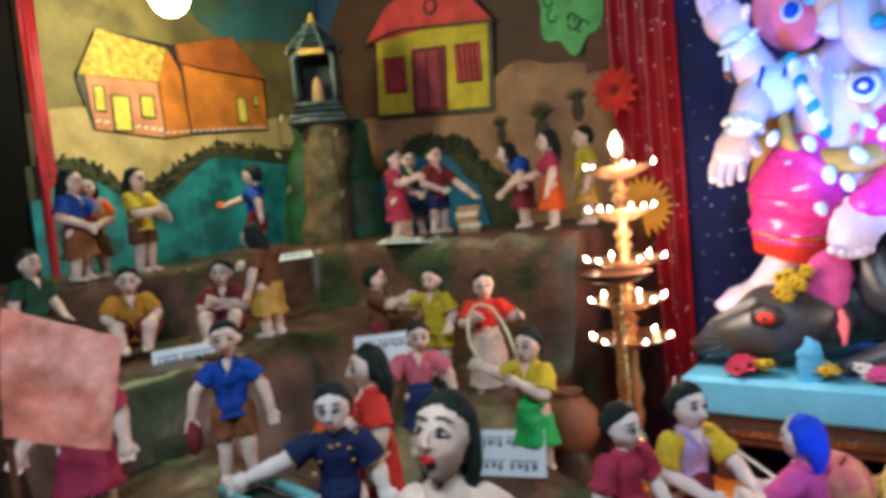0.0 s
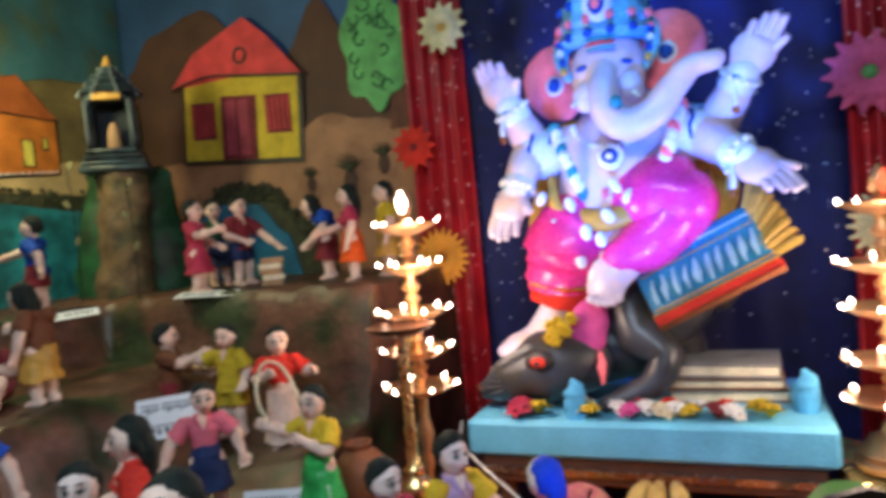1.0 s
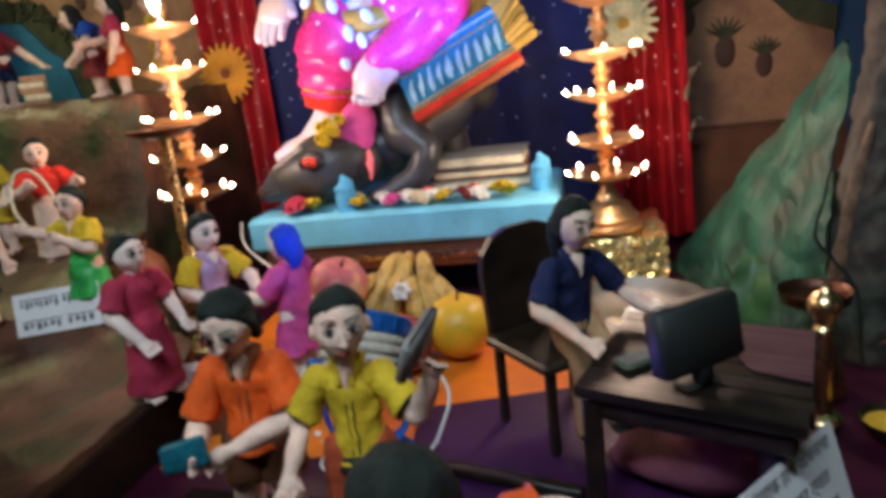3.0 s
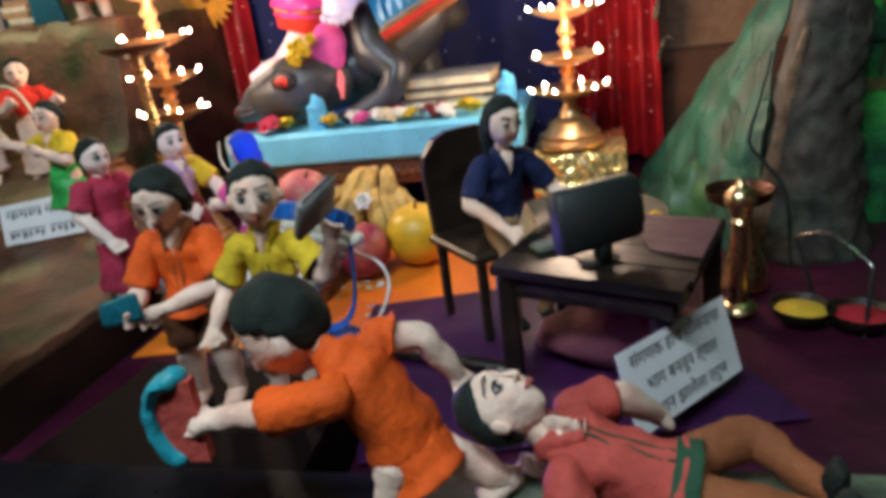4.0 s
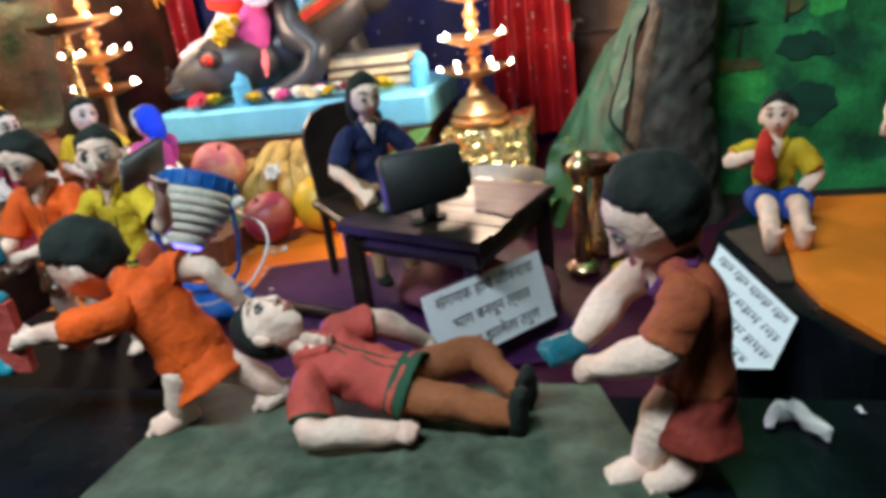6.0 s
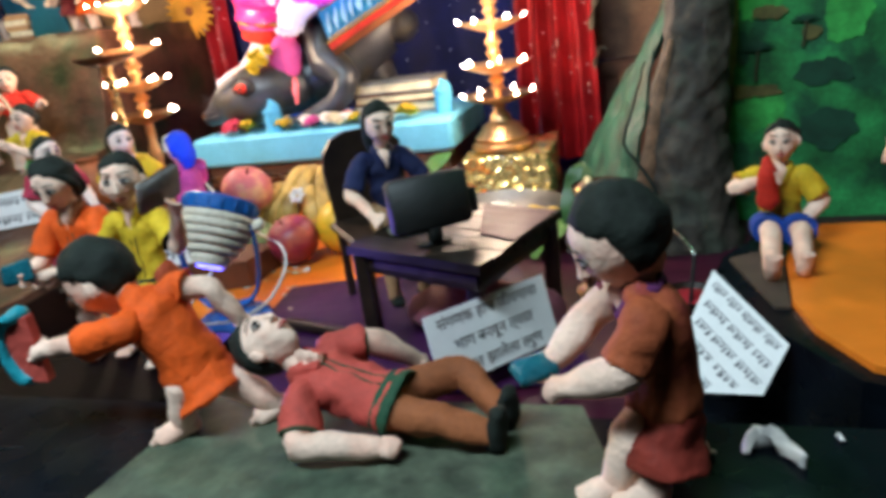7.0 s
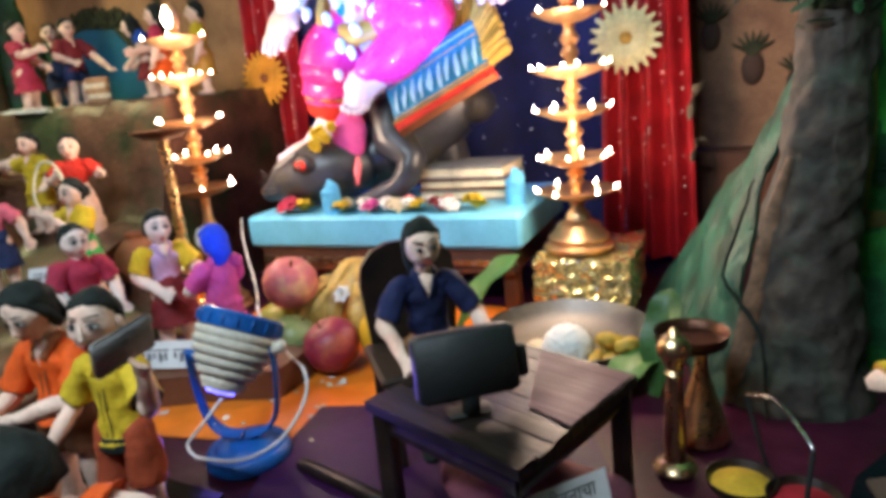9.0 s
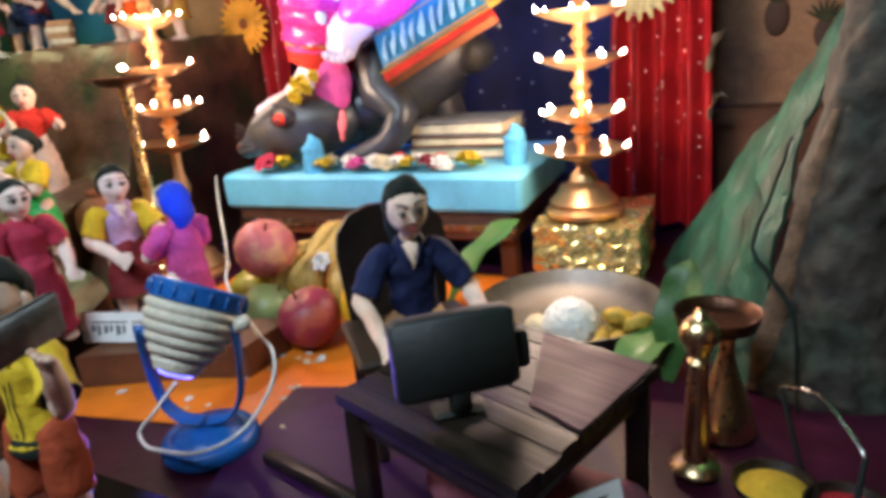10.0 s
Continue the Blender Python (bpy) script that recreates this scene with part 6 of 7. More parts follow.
doll("seated clay woman in a navy shirt at a toy desk", (0.337, 0.720, 0.118), 34, NAVY, TAN, {**DESK, "sl": (0.105, -0.03, 0.365), "sr": (-0.105, -0.03, 0.365), "head": (0, -0.06, 0.545), "hr": (-0.15, -0.33, 0.15)}, H=0.255, rest=SIT, hair="back", wear="trousers", headscale=0.98, stout=0.88, nod=10, turn=6, skin=SKIN, sleeve=0.85, group=G4)


# ---------------------------------------------------------------- toy desk, chair, monitor
def grained(name, dark, light, angle, rough):
    """Lacquered wood with streaks along one direction of the plan."""
    m = bpy.data.materials.new(name)
    m.use_nodes = True
    n, l = m.node_tree.nodes, m.node_tree.links
    b = n["Principled BSDF"]
    tex, turn_, stretch, rough_noise = n.new("ShaderNodeTexCoord"), n.new("ShaderNodeVectorRotate"), n.new("ShaderNodeMapping"), n.new("ShaderNodeTexNoise")
    b.inputs["Specular IOR Level"].default_value = 0.3
    turn_.rotation_type = "Z_AXIS"
    turn_.inputs["Angle"].default_value = radians(angle)
    stretch.inputs["Scale"].default_value = (9, 190, 60)
    l.new(tex.outputs["Object"], turn_.inputs["Vector"]), l.new(turn_.outputs[0], stretch.inputs["Vector"])
    streak = n.new("ShaderNodeTexNoise")
    streak.inputs["Scale"].default_value, streak.inputs["Detail"].default_value, streak.inputs["Distortion"].default_value = 1.0, 5, 0.4
    l.new(stretch.outputs[0], streak.inputs["Vector"])
    rough_noise.inputs["Scale"].default_value = 26
    l.new(tex.outputs["Object"], rough_noise.inputs["Vector"])
    ramp = n.new("ShaderNodeMapRange")
    ramp.inputs["From Min"].default_value, ramp.inputs["From Max"].default_value = 0.40, 0.68
    l.new(streak.outputs["Fac"], ramp.inputs["Value"])
    mx = n.new("ShaderNodeMix")
    mx.data_type = "RGBA"
    mx.inputs["A"].default_value, mx.inputs["B"].default_value = (*dark, 1), (*light, 1)
    l.new(ramp.outputs[0], mx.inputs["Factor"]), l.new(mx.outputs["Result"], b.inputs["Base Color"])
    rr = n.new("ShaderNodeMapRange")
    rr.inputs["To Min"].default_value, rr.inputs["To Max"].default_value = rough - 0.15, rough + 0.2
    l.new(rough_noise.outputs["Fac"], rr.inputs["Value"]), l.new(rr.outputs[0], b.inputs["Roughness"])
    bp = n.new("ShaderNodeBump")
    bp.inputs["Strength"].default_value, bp.inputs["Distance"].default_value = 0.5, 0.0015
    l.new(streak.outputs["Fac"], bp.inputs["Height"]), l.new(bp.outputs["Normal"], b.inputs["Normal"])
    return m


DESKTOP = grained("streaked_desk_wood", (0.007, 0.005, 0.0035), (0.024, 0.016, 0.011), 23, 0.38)
desk = base("toy_desk", "dark lacquered wooden toy desk", "desk", pose(0, 0, 0))
cor = [Vector((0.338, 0.565, 0)), Vector((0.510, 0.492, 0)), Vector((0.572, 0.668, 0)), Vector((0.40, 0.741, 0))]
rnd = random.Random(2)
for k in range(8):
    a, b = k / 8 + 0.004, (k + 1) / 8 - 0.004
    quad = [cor[1].lerp(cor[2], a), cor[1].lerp(cor[2], b), cor[0].lerp(cor[3], b), cor[0].lerp(cor[3], a)]
    over = rnd.uniform(-0.008, 0.008)
    quad[0], quad[1] = quad[0].lerp(quad[3], over), quad[1].lerp(quad[2], over)
    c = Clay()
    c.slab([(p.x, p.y) for p in quad], 0.010 + rnd.uniform(-0.0008, 0.0), DESKTOP, Matrix.Translation((0, 0, 0.134)))
    c.part("plank", desk, smooth=False)
mid = sum(cor, Vector()) / 4
for i, p in enumerate(cor):
    q = p.lerp(mid, 0.30 if i == 1 else 0.13)
    c = Clay()
    c.box((q.x - 0.009, q.y - 0.009, 0.0062), (q.x + 0.009, q.y + 0.009, 0.1335), DARKWOOD, None, 0.002)
    c.part("leg", desk, smooth=False)
for a, b in ((0, 1), (1, 2), (2, 3), (3, 0)):
    p, q = cor[a].lerp(mid, 0.12), cor[b].lerp(mid, 0.12)
    c = Clay()
    c.tube([p + Vector((0, 0, 0.12)), q + Vector((0, 0, 0.12))], [(0.004, 0.010)] * 2, DARKWOOD, (0.3, 0.3, 0), seg=8, smooth=1, caps=False)
    c.part("apron", desk, smooth=False)
chair = base("toy_chair", "dark wooden toy chair with an eight-sided back", "chair", pose(0.318, 0.745, 0.0062, 0, 0, 40) @ Matrix.Diagonal((1.08, 1.08, 1, 1)))
c = Clay()
o = [(-0.050, 0.0), (0.050, 0.0), (0.056, 0.085), (0.053, 0.108), (0.040, 0.126), (0.020, 0.134), (-0.020, 0.134), (-0.040, 0.126), (-0.053, 0.108), (-0.056, 0.085)]
c.slab(o, 0.009, DARKWOOD, Matrix(((1, 0, 0, 0), (0, 0, -1, 0.058), (0, 1, 0, 0.10), (0, 0, 0, 1))))
c.part("backrest", chair, smooth=False)
c = Clay()
c.box((-0.062, -0.06, 0.10), (0.062, 0.048, 0.112), DARKWOOD, None, 0.003)
c.part("seat", chair, smooth=False)
for x in (-0.055, 0.045):
    for y in (-0.055, 0.035):
        c = Clay()
        c.box((x, y, 0.0), (x + 0.01, y + 0.01, 0.0995), DARKWOOD, None, 0.002)
        c.part("leg", chair, smooth=False)
mon = base("toy_monitor", "black toy computer monitor on the desk", "monitor", pose(0.447, 0.562, 0.1445, 0, 0, 36))
c = Clay()
c.box((-0.045, -0.011, 0.017), (0.045, 0.011, 0.076), BLACKPLASTIC, Matrix.Rotation(radians(-10), 4, "X"), 0.004)
c.part("screen_case", mon)
c = Clay()
c.box((0.046, 0.004, 0.024), (0.058, 0.020, 0.052), BLACKPLASTIC, Matrix.Rotation(radians(-10), 4, "X"), 0.002)
c.part("side_box", mon)
c = Clay()
c.box((-0.008, -0.006, 0.004), (0.008, 0.006, 0.030), BLACKPLASTIC, None, 0.002)
c.box((-0.02, -0.004, 0.0), (0.02, 0.018, 0.004), BLACKPLASTIC, None, 0.002)
c.part("stand", mon)
flat("pink_paper", [(0.490, 0.588), (0.533, 0.562), (0.567, 0.664), (0.470, 0.705)], 0.1444, 0.001, grained("streaked_pink_paper", (0.075, 0.026, 0.034), (0.13, 0.055, 0.062), 23, 0.55), "pale pink paper on the dark desk", "paper")
kb = base("toy_keyboard", "small pale green toy keyboard on the desk", "keyboard", pose(0.405, 0.615, 0.1442, 0, 0, 32))
c = Clay()
c.box((-0.030, -0.012, 0.0), (0.030, 0.012, 0.005), paint("pale_green_plastic", 0.09, 0.12, 0.075, 0.4), None, 0.0015)
c.part("keyboard_case", kb)
for r in range(3):
    for k in range(9):
        c = Clay()
        c.box((-0.027 + 0.006 * k, -0.009 + 0.0062 * r, 0.0052), (-0.0225 + 0.006 * k, -0.0045 + 0.0062 * r, 0.0068), GREY)
        c.part("key", kb, smooth=False)
c = Clay()
c.tube([(0.40, 0.645, 0.03), (0.46, 0.615, 0.046), (0.55, 0.62, 0.034)], [0.026, 0.040, 0.026], paint("dusty_pink_cloth", 0.32, 0.10, 0.14, 0.6), seg=16)
c.thing("pink_cloth", "crumpled dusty pink cloth bundle under the desk", "cloth", lumps=0.012, size=22)


# ---------------------------------------------------------------- paper signs
FADEDINK = mat("faded_print", (0.16, 0.16, 0.17), 0.7)
def sign(at, across, down, lines, label, words=None, outline=None):
    """A printed paper slip; bars or words stand for its lines."""
    x, d = Vector(across), Vector(down)
    w, h = x.length, d.length
    x, y = x.normalized(), -d.normalized()
    z = x.cross(y).normalized()
    y = z.cross(x)
    M = Matrix(((x.x, y.x, z.x, at[0]), (x.y, y.y, z.y, at[1]), (x.z, y.z, z.z, at[2]), (0, 0, 0, 1)))
    s = base("paper_sign", label, "sign", M, "paper signs")
    c = Clay()
    c.slab(outline or [(0, -h), (w, -h), (w, 0), (0, 0)], 0.0008, PAPER)
    c.part("sheet", s, smooth=False)
    n = len(lines)
    for i, row in enumerate(lines):
        zc = -h * (i + 0.5) / n - 0.01 * h
        if words:
            t = bpy.data.curves.new("writing", "FONT")
            t.body, t.size, t.align_x, t.extrude = words[i], h / n * 0.66, "CENTER", 0.00015
            o = new("writing", t)
            o.parent, o.matrix_local = s, Matrix.Translation((w / 2, zc - h / n * 0.18, 0.0011))
            t.materials.append(INK)
            continue
        u, room = 0.08 * w, 0.84 * w
        if outline:
            # keep the bars inside the slip
            cross = [p[0] + (q[0] - p[0]) * (zc - p[1]) / (q[1] - p[1]) for p, q in zip(outline, outline[1:] + outline[:1]) if (p[1] - zc) * (q[1] - zc) < 0]
            u, room = min(cross) + 0.006, max(cross) - min(cross) - 0.012
        total = sum(row) + 0.35 * (len(row) - 1)
        for k in row:
            ww = room * k / total
            c = Clay()
            a = 0.5 * h / n
            c.slab([(u, zc + 0.30 * a), (u + ww, zc + 0.30 * a), (u + ww, zc + 0.42 * a), (u, zc + 0.42 * a)], 0.0005, FADEDINK, Matrix.Translation((0, 0, 0.0009)))
            bits = max(2, 2 * int(k))
            for q in range(bits):
                g0, g1 = u + ww * (q + 0.12) / bits, u + ww * (q + 0.62 + 0.2 * ((q * 7 + int(k)) % 2)) / bits
                low = zc - a * (0.30 + 0.12 * ((q * 5 + i) % 3))
                c.slab([(g0, low), (g1, low + 0.1 * a), (g1, zc + 0.12 * a), (g0, zc + 0.2 * a)], 0.0005, FADEDINK, Matrix.Translation((0, 0, 0.0009)))
            c.part("printed_bar", s, smooth=False)
            u += ww + room * 0.35 / total
    return s


sign((0.452, 0.466, 0.101), (0.102, 0.118, -0.004), (0.022, -0.010, -0.070), [[1]] * 3, "white paper sign with three printed lines by the desk", words=["संगणक हाच जीवनाचा", "भाग बनवून त्यात", "बेभान झालेला तरुण"])
sign((0.719, 0.481, 0.140), (0.052, -0.051, -0.045), (-0.033, -0.043, -0.0546), [[2, 2, 3, 2], [3, 3, 2], [2, 3, 3], [2, 2], [2]], "white five-sided paper sign with printed lines on the black step",
     outline=[(0.0271, -0.0539), (0.0737, -0.0773), (0.1033, -0.0426), (0.0856, 0.0), (0.0, 0.0)])
sign((-0.90, 1.165, 0.446), (0.13, 0.035, -0.004), (0.018, -0.035, -0.008), [[2, 3, 2]], "narrow white paper sign on the upper ledge")
sign((-1.045, 0.93, 0.436), (0.065, 0.09, 0.004), (0.018, -0.014, -0.012), [[2, 3]], "narrow white paper sign on the lake ledge")
sign((-0.69, 0.83, 0.305), (0.085, 0.055, 0.004), (0.012, -0.015, -0.062), [[2, 4], [4]], "white paper sign standing on the clay terrace")
sign((-0.505, 0.845, 0.166), (0.145, 0.012, 0.014), (0.008, -0.018, -0.062), [[4, 3], [3, 2]], "white paper sign at the feet of the rope girls")
sign((-0.91, 0.60, 0.322), (0.06, 0.08, 0.004), (0.014, -0.012, -0.034), [[2, 3]], "white paper sign on the edge of the clay terrace")
sign((-0.180, 0.748, 0.090), (0.165, 0.030, 0.004), (0.002, -0.008, -0.040), [[3, 4]], "white paper sign standing on the wooden base board")

# salmon banner held up on a stick
c = Clay()
rows = []
tl_, tr_, bl_, br_ = Vector((-0.412, 0.220, 0.470)), Vector((-0.379, 0.284, 0.436)), Vector((-0.402, 0.208, 0.384)), Vector((-0.371, 0.262, 0.361))
for i in range(31):
    row = []
    for k in range(31):
        u, v = k / 30, i / 30
        p = tl_.lerp(tr_, u).lerp(bl_.lerp(br_, u), v)
        p += Vector((0.8, -0.5, 0)) * (0.0015 * math.sin(u * 6 + v * 4) + 0.003 * noise.noise(Vector((u * 4, v * 4, 1))) + 0.0012 * noise.noise(Vector((u * 9, v * 7, 4))))
        row.append(p)
    rows.append(row + [p + Vector((-0.0012, 0.0010, 0)) for p in reversed(row)])
c.rings(rows, mat("salmon_cloth", (0.72, 0.19, 0.12), 0.6, vary=0.25, scale=40, second=(0.80, 0.30, 0.22), patch=22))
banner = c.thing("cloth_banner", "salmon-pink cloth banner on a thin stick", "banner")
c = Clay()
c.tube([(-0.413, 0.219, 0.470), (-0.409, 0.214, 0.37), (-0.405, 0.212, 0.0885)], [0.0025] * 3, WOOD, seg=8)
c.part("stick", banner)

# shrine on a tree-like pillar in the corner
c = Clay()
c.tube([(-1.215, 1.30, 0.40), (-1.21, 1.30, 0.52), (-1.20, 1.305, 0.64), (-1.20, 1.31, 0.742)], [(0.078, 0.07), (0.062, 0.058), (0.058, 0.054), (0.062, 0.06)], mat("painted_trunk", (0.19, 0.115, 0.05), 0.75, vary=0.6, scale=22, bump=1.0, fine=80, second=(0.07, 0.06, 0.02), patch=12), seg=24, smooth=7)
c.thing("tree_trunk_pillar", "brown paper-bark trunk pillar under the shrine", "tree trunk", lumps=0.012, size=20)
CREASEGREY = paint("pale_grey_edge_paint", 0.16, 0.19, 0.19, 0.5)
STONE = mat("dark_grey_painted_stone", (0.030, 0.050, 0.055), 0.4, vary=0.7, scale=40, second=(0.010, 0.014, 0.016), patch=30)
# The back of the niche is coloured near black.
NICHE = mat("black_niche_back", (0.006, 0.007, 0.008), 0.7)
sh = base("toy_shrine", "dark grey toy stone shrine on a trunk pillar", "shrine", pose(-1.195, 1.30, 0.745, 0, 0, 38))
for k, (w, h) in enumerate(((0.078, 0.015), (0.072, 0.014), (0.066, 0.014), (0.061, 0.012))):
    c = Clay()
    c.box((-w, -w * 0.8, 0.0152 * k), (w, w * 0.8, 0.0152 * k + h), STONE, None, 0.003)
    c.part("plinth_step", sh, lumps=0.0015, size=60)
for x in (-0.060, 0.040):
    c = Clay()
    c.box((x, -0.046, 0.060), (x + 0.020, 0.035, 0.175), STONE, None, 0.004)
    c.tube([(x + 0.010, -0.049, 0.062), (x + 0.010, -0.050, 0.12), (x + 0.010, -0.049, 0.172)], [0.006, 0.0045, 0.006], STONE, seg=10)
    c.part("side_pillar", sh, lumps=0.0015, size=60)
c = Clay()
c.box((-0.040, 0.022, 0.060), (0.040, 0.034, 0.175), NICHE)
c.part("back_wall", sh)
c = Clay()
c.tube([(-0.050, -0.040, 0.150), (-0.040, -0.042, 0.178), (0.0, -0.044, 0.196), (0.040, -0.042, 0.178), (0.050, -0.040, 0.150)], [(0.010, 0.008)] * 5, STONE, (0, 1, 0), seg=10, smooth=5)
c.box((-0.056, -0.040, 0.176), (0.056, 0.036, 0.190), STONE, None, 0.003)
c.part("arch", sh, lumps=0.0015, size=60)
for k in range(4):
    r, z = 0.074 - 0.017 * k, 0.190 + 0.019 * k
    c = Clay()
    c.lathe([(r, z), (r + 0.003, z + 0.004), (r - 0.006, z + 0.014), (r - 0.014, z + 0.019)], STONE, (0, -0.004, 0), 8)
    for q in range(8):
        g = 6.283 * (q + 0.5) / 8
        c.tube([(r * 0.99 * math.cos(g), -0.004 + r * 0.99 * math.sin(g), z - 0.005), (r * 0.90 * math.cos(g), -0.004 + r * 0.90 * math.sin(g), z + 0.014)], [0.003, 0.0022], CREASEGREY, seg=6, smooth=1)
    c.part("roof_tier", sh, lumps=0.0012, size=60)
c = Clay()
c.lathe([(0.010, 0.262), (0.013, 0.268), (0.006, 0.275), (0.008, 0.281), (0.001, 0.292)], GOLD, (0, -0.004, 0), 14)
c.part("finial", sh, "gold roof finial")
c = Clay()
c.box((-0.032, -0.062, 0.172), (0.032, -0.055, 0.192), GOLD, None, 0.001)
c.part("name_board", sh, "yellow name board")
c = Clay()
c.tube([(0, -0.010, 0.060), (0, -0.010, 0.085), (0, -0.010, 0.108), (0, -0.010, 0.118)], [0.018, 0.016, 0.012, 0.007], TAN)
c.part("idol_stone", sh)

# ---------------------------------------------------------------- fruit and offerings
def fruit(name, label, at, r, m, squash=0.93, stalk=True, tilt=(0, 0)):
    f = base(name, label, "fruit", pose(*at, tilt[0], tilt[1], 0), "fruit pile")
    c = Clay()
    c.lathe([(0.02 * r, -0.86 * r * squash), (0.35 * r, -0.94 * r * squash), (0.72 * r, -0.70 * r * squash), (0.95 * r, -0.3 * r), (r, 0.08 * r), (0.93 * r, 0.42 * r), (0.72 * r, 0.74 * r * squash), (0.42 * r, 0.92 * r * squash), (0.16 * r, 0.90 * r * squash), (0.03 * r, 0.80 * r * squash)], m, seg=28)
    c.part("flesh", f)
    if stalk:
        c = Clay()
        c.tube([(0, 0, 0.78 * r * squash), (0.03 * r, 0, 1.12 * r * squash)], [0.05 * r, 0.035 * r], BROWN, seg=7, smooth=2)
        c.part("stalk", f)
    return f


APPLE = mat("apple_skin", (0.58, 0.15, 0.15), 0.5, shine=0.3, vary=0.3, scale=30, second=(0.62, 0.32, 0.16), patch=26)
POM = mat("pomegranate_skin", (0.26, 0.025, 0.05), 0.42, shine=0.35, vary=0.35, second=(0.36, 0.08, 0.05), patch=24)
GUAVA = mat("green_fruit_skin", (0.20, 0.26, 0.10), 0.4, vary=0.25)
MELON = mat("yellow_fruit_skin", (0.66, 0.38, 0.02), 0.4, vary=0.12, bump=0.4)
BANANA = mat("banana_skin", (0.56, 0.36, 0.09), 0.5, vary=0.3, second=(0.30, 0.17, 0.03), patch=24)
fruit("apple", "speckled pink-red apple on top of the fruit pile", (-0.018, 0.945, 0.123), 0.045, APPLE, tilt=(12, 20))
fruit("pomegranate", "dark red pomegranate in the fruit pile", (0.088, 0.885, 0.047), 0.044, POM, tilt=(20, -15))
fruit("guava", "green guava in the fruit pile", (0.003, 0.905, 0.043), 0.040, GUAVA, tilt=(-20, 25))
fruit("sweet_lime", "large yellow sweet lime in the fruit pile", (0.165, 0.935, 0.052), 0.050, MELON, 0.97)
fruit("sweet_lime", "yellow-green sweet lime behind the guava", (-0.060, 0.960, 0.044), 0.042, mat("lime_skin", (0.42, 0.36, 0.04), 0.4))
ban = base("banana_bunch", "bunch of ripe brown-speckled bananas", "bananas", pose(0.075, 1.00, 0.015))
rnd = random.Random(14)
for k in range(9):
    back = k >= 6
    s = ((k - 2.5) * 0.86 if not back else (k - 7) * 1.0) + rnd.uniform(-0.1, 0.1)
    dy, dz, sway = (0.035, 0.022, 0.0) if back else (0.0, rnd.uniform(-0.012, 0.006), rnd.uniform(-0.010, 0.010))
    pts = [(0.020 * s, 0.012 + dy, 0.098 + dz), (0.027 * s, -0.020 + dy, 0.094 + dz), (0.036 * s + sway, -0.046 + dy, 0.068 + dz), (0.037 * s + 1.5 * sway, -0.050 + dy, 0.036 + dz), (0.030 * s + 2.0 * sway, -0.040 + dy, 0.014 + max(dz, -0.006))]
    c = Clay()
    c.tube(pts, [0.006, 0.013, 0.0170, 0.0150, 0.006], BANANA, seg=7, smooth=4)
    c.ball(pts[0], (0.006, 0.006, 0.008), BROWN, None, 7, 5)
    c.ball(pts[-1], 0.005, BROWN, None, 7, 5)
    c.part("banana", ban)
for k in range(1):
    fl = flower("garland_flower", "small white flower tucked in the bananas", (0.082, 0.942, 0.108), WHITE, YELLOW, 0.016, 6, Euler((radians(50), 0, k)), depth=0.6)

th = base("steel_plate", "large steel plate holding rice and fried offerings", "plate", pose(0.42, 1.02, 0.0025) @ Matrix.Diagonal((1.05, 1.05, 1.25, 1)))
c = Clay()
c.lathe([(0.03, 0.0), (0.100, 0.002), (0.114, 0.018), (0.122, 0.030), (0.123, 0.032), (0.120, 0.032), (0.111, 0.020), (0.097, 0.006), (0.03, 0.005)], mat("dull_steel", (0.20, 0.19, 0.18), 0.5, metal=1.0, vary=0.25, bump=0.1), (0, 0, 0), 40)
c.part("plate_dish", th)
c = Clay()
c.ball((0.0, -0.035, 0.028), (0.036, 0.032, 0.036), mat("boiled_rice", (0.86, 0.85, 0.80), 0.7, vary=0.08, bump=0.9, fine=420), None, 48, 30)
c.thing("rice_mound", "mound of white rice on the steel plate", "rice", at=pose(0.437, 0.985, 0.010), lumps=0.0035, size=210)
FRIED = paint("fried_yellow", 0.58, 0.38, 0.06, 0.5)
for k, (x, y, z) in enumerate(((0.487, 0.955, 0.024), (0.512, 0.968, 0.026), (0.506, 0.940, 0.026), (0.494, 0.962, 0.048), (0.520, 0.950, 0.046), (0.475, 0.930, 0.024), (0.392, 0.955, 0.026))):
    c = Clay()
    if k == 6:
        c.ball((0, 0, 0), (0.024, 0.019, 0.018), CREAM, None, 18, 12)
    else:
        c.tube([(0.011 * math.cos(0.7 * q), 0.011 * math.sin(0.7 * q), 0.002 * (q % 2)) for q in range(10)], [0.0085, 0.0095, 0.008, 0.0098, 0.0085, 0.0092, 0.008, 0.0098, 0.0085, 0.0088], FRIED, (0, 0, 1), seg=10, smooth=2)
    c.thing("fried_sweet", "small golden fried ring on the steel plate" if k < 6 else "cream-coloured sweet lump beside the rice", "sweet", "fried offerings", at=pose(x, y, z, 12 * k, 20, 50 * k), lumps=0.003, size=120)
LEAF = mat("banana_leaf", (0.06, 0.16, 0.03), 0.4, vary=0.3)


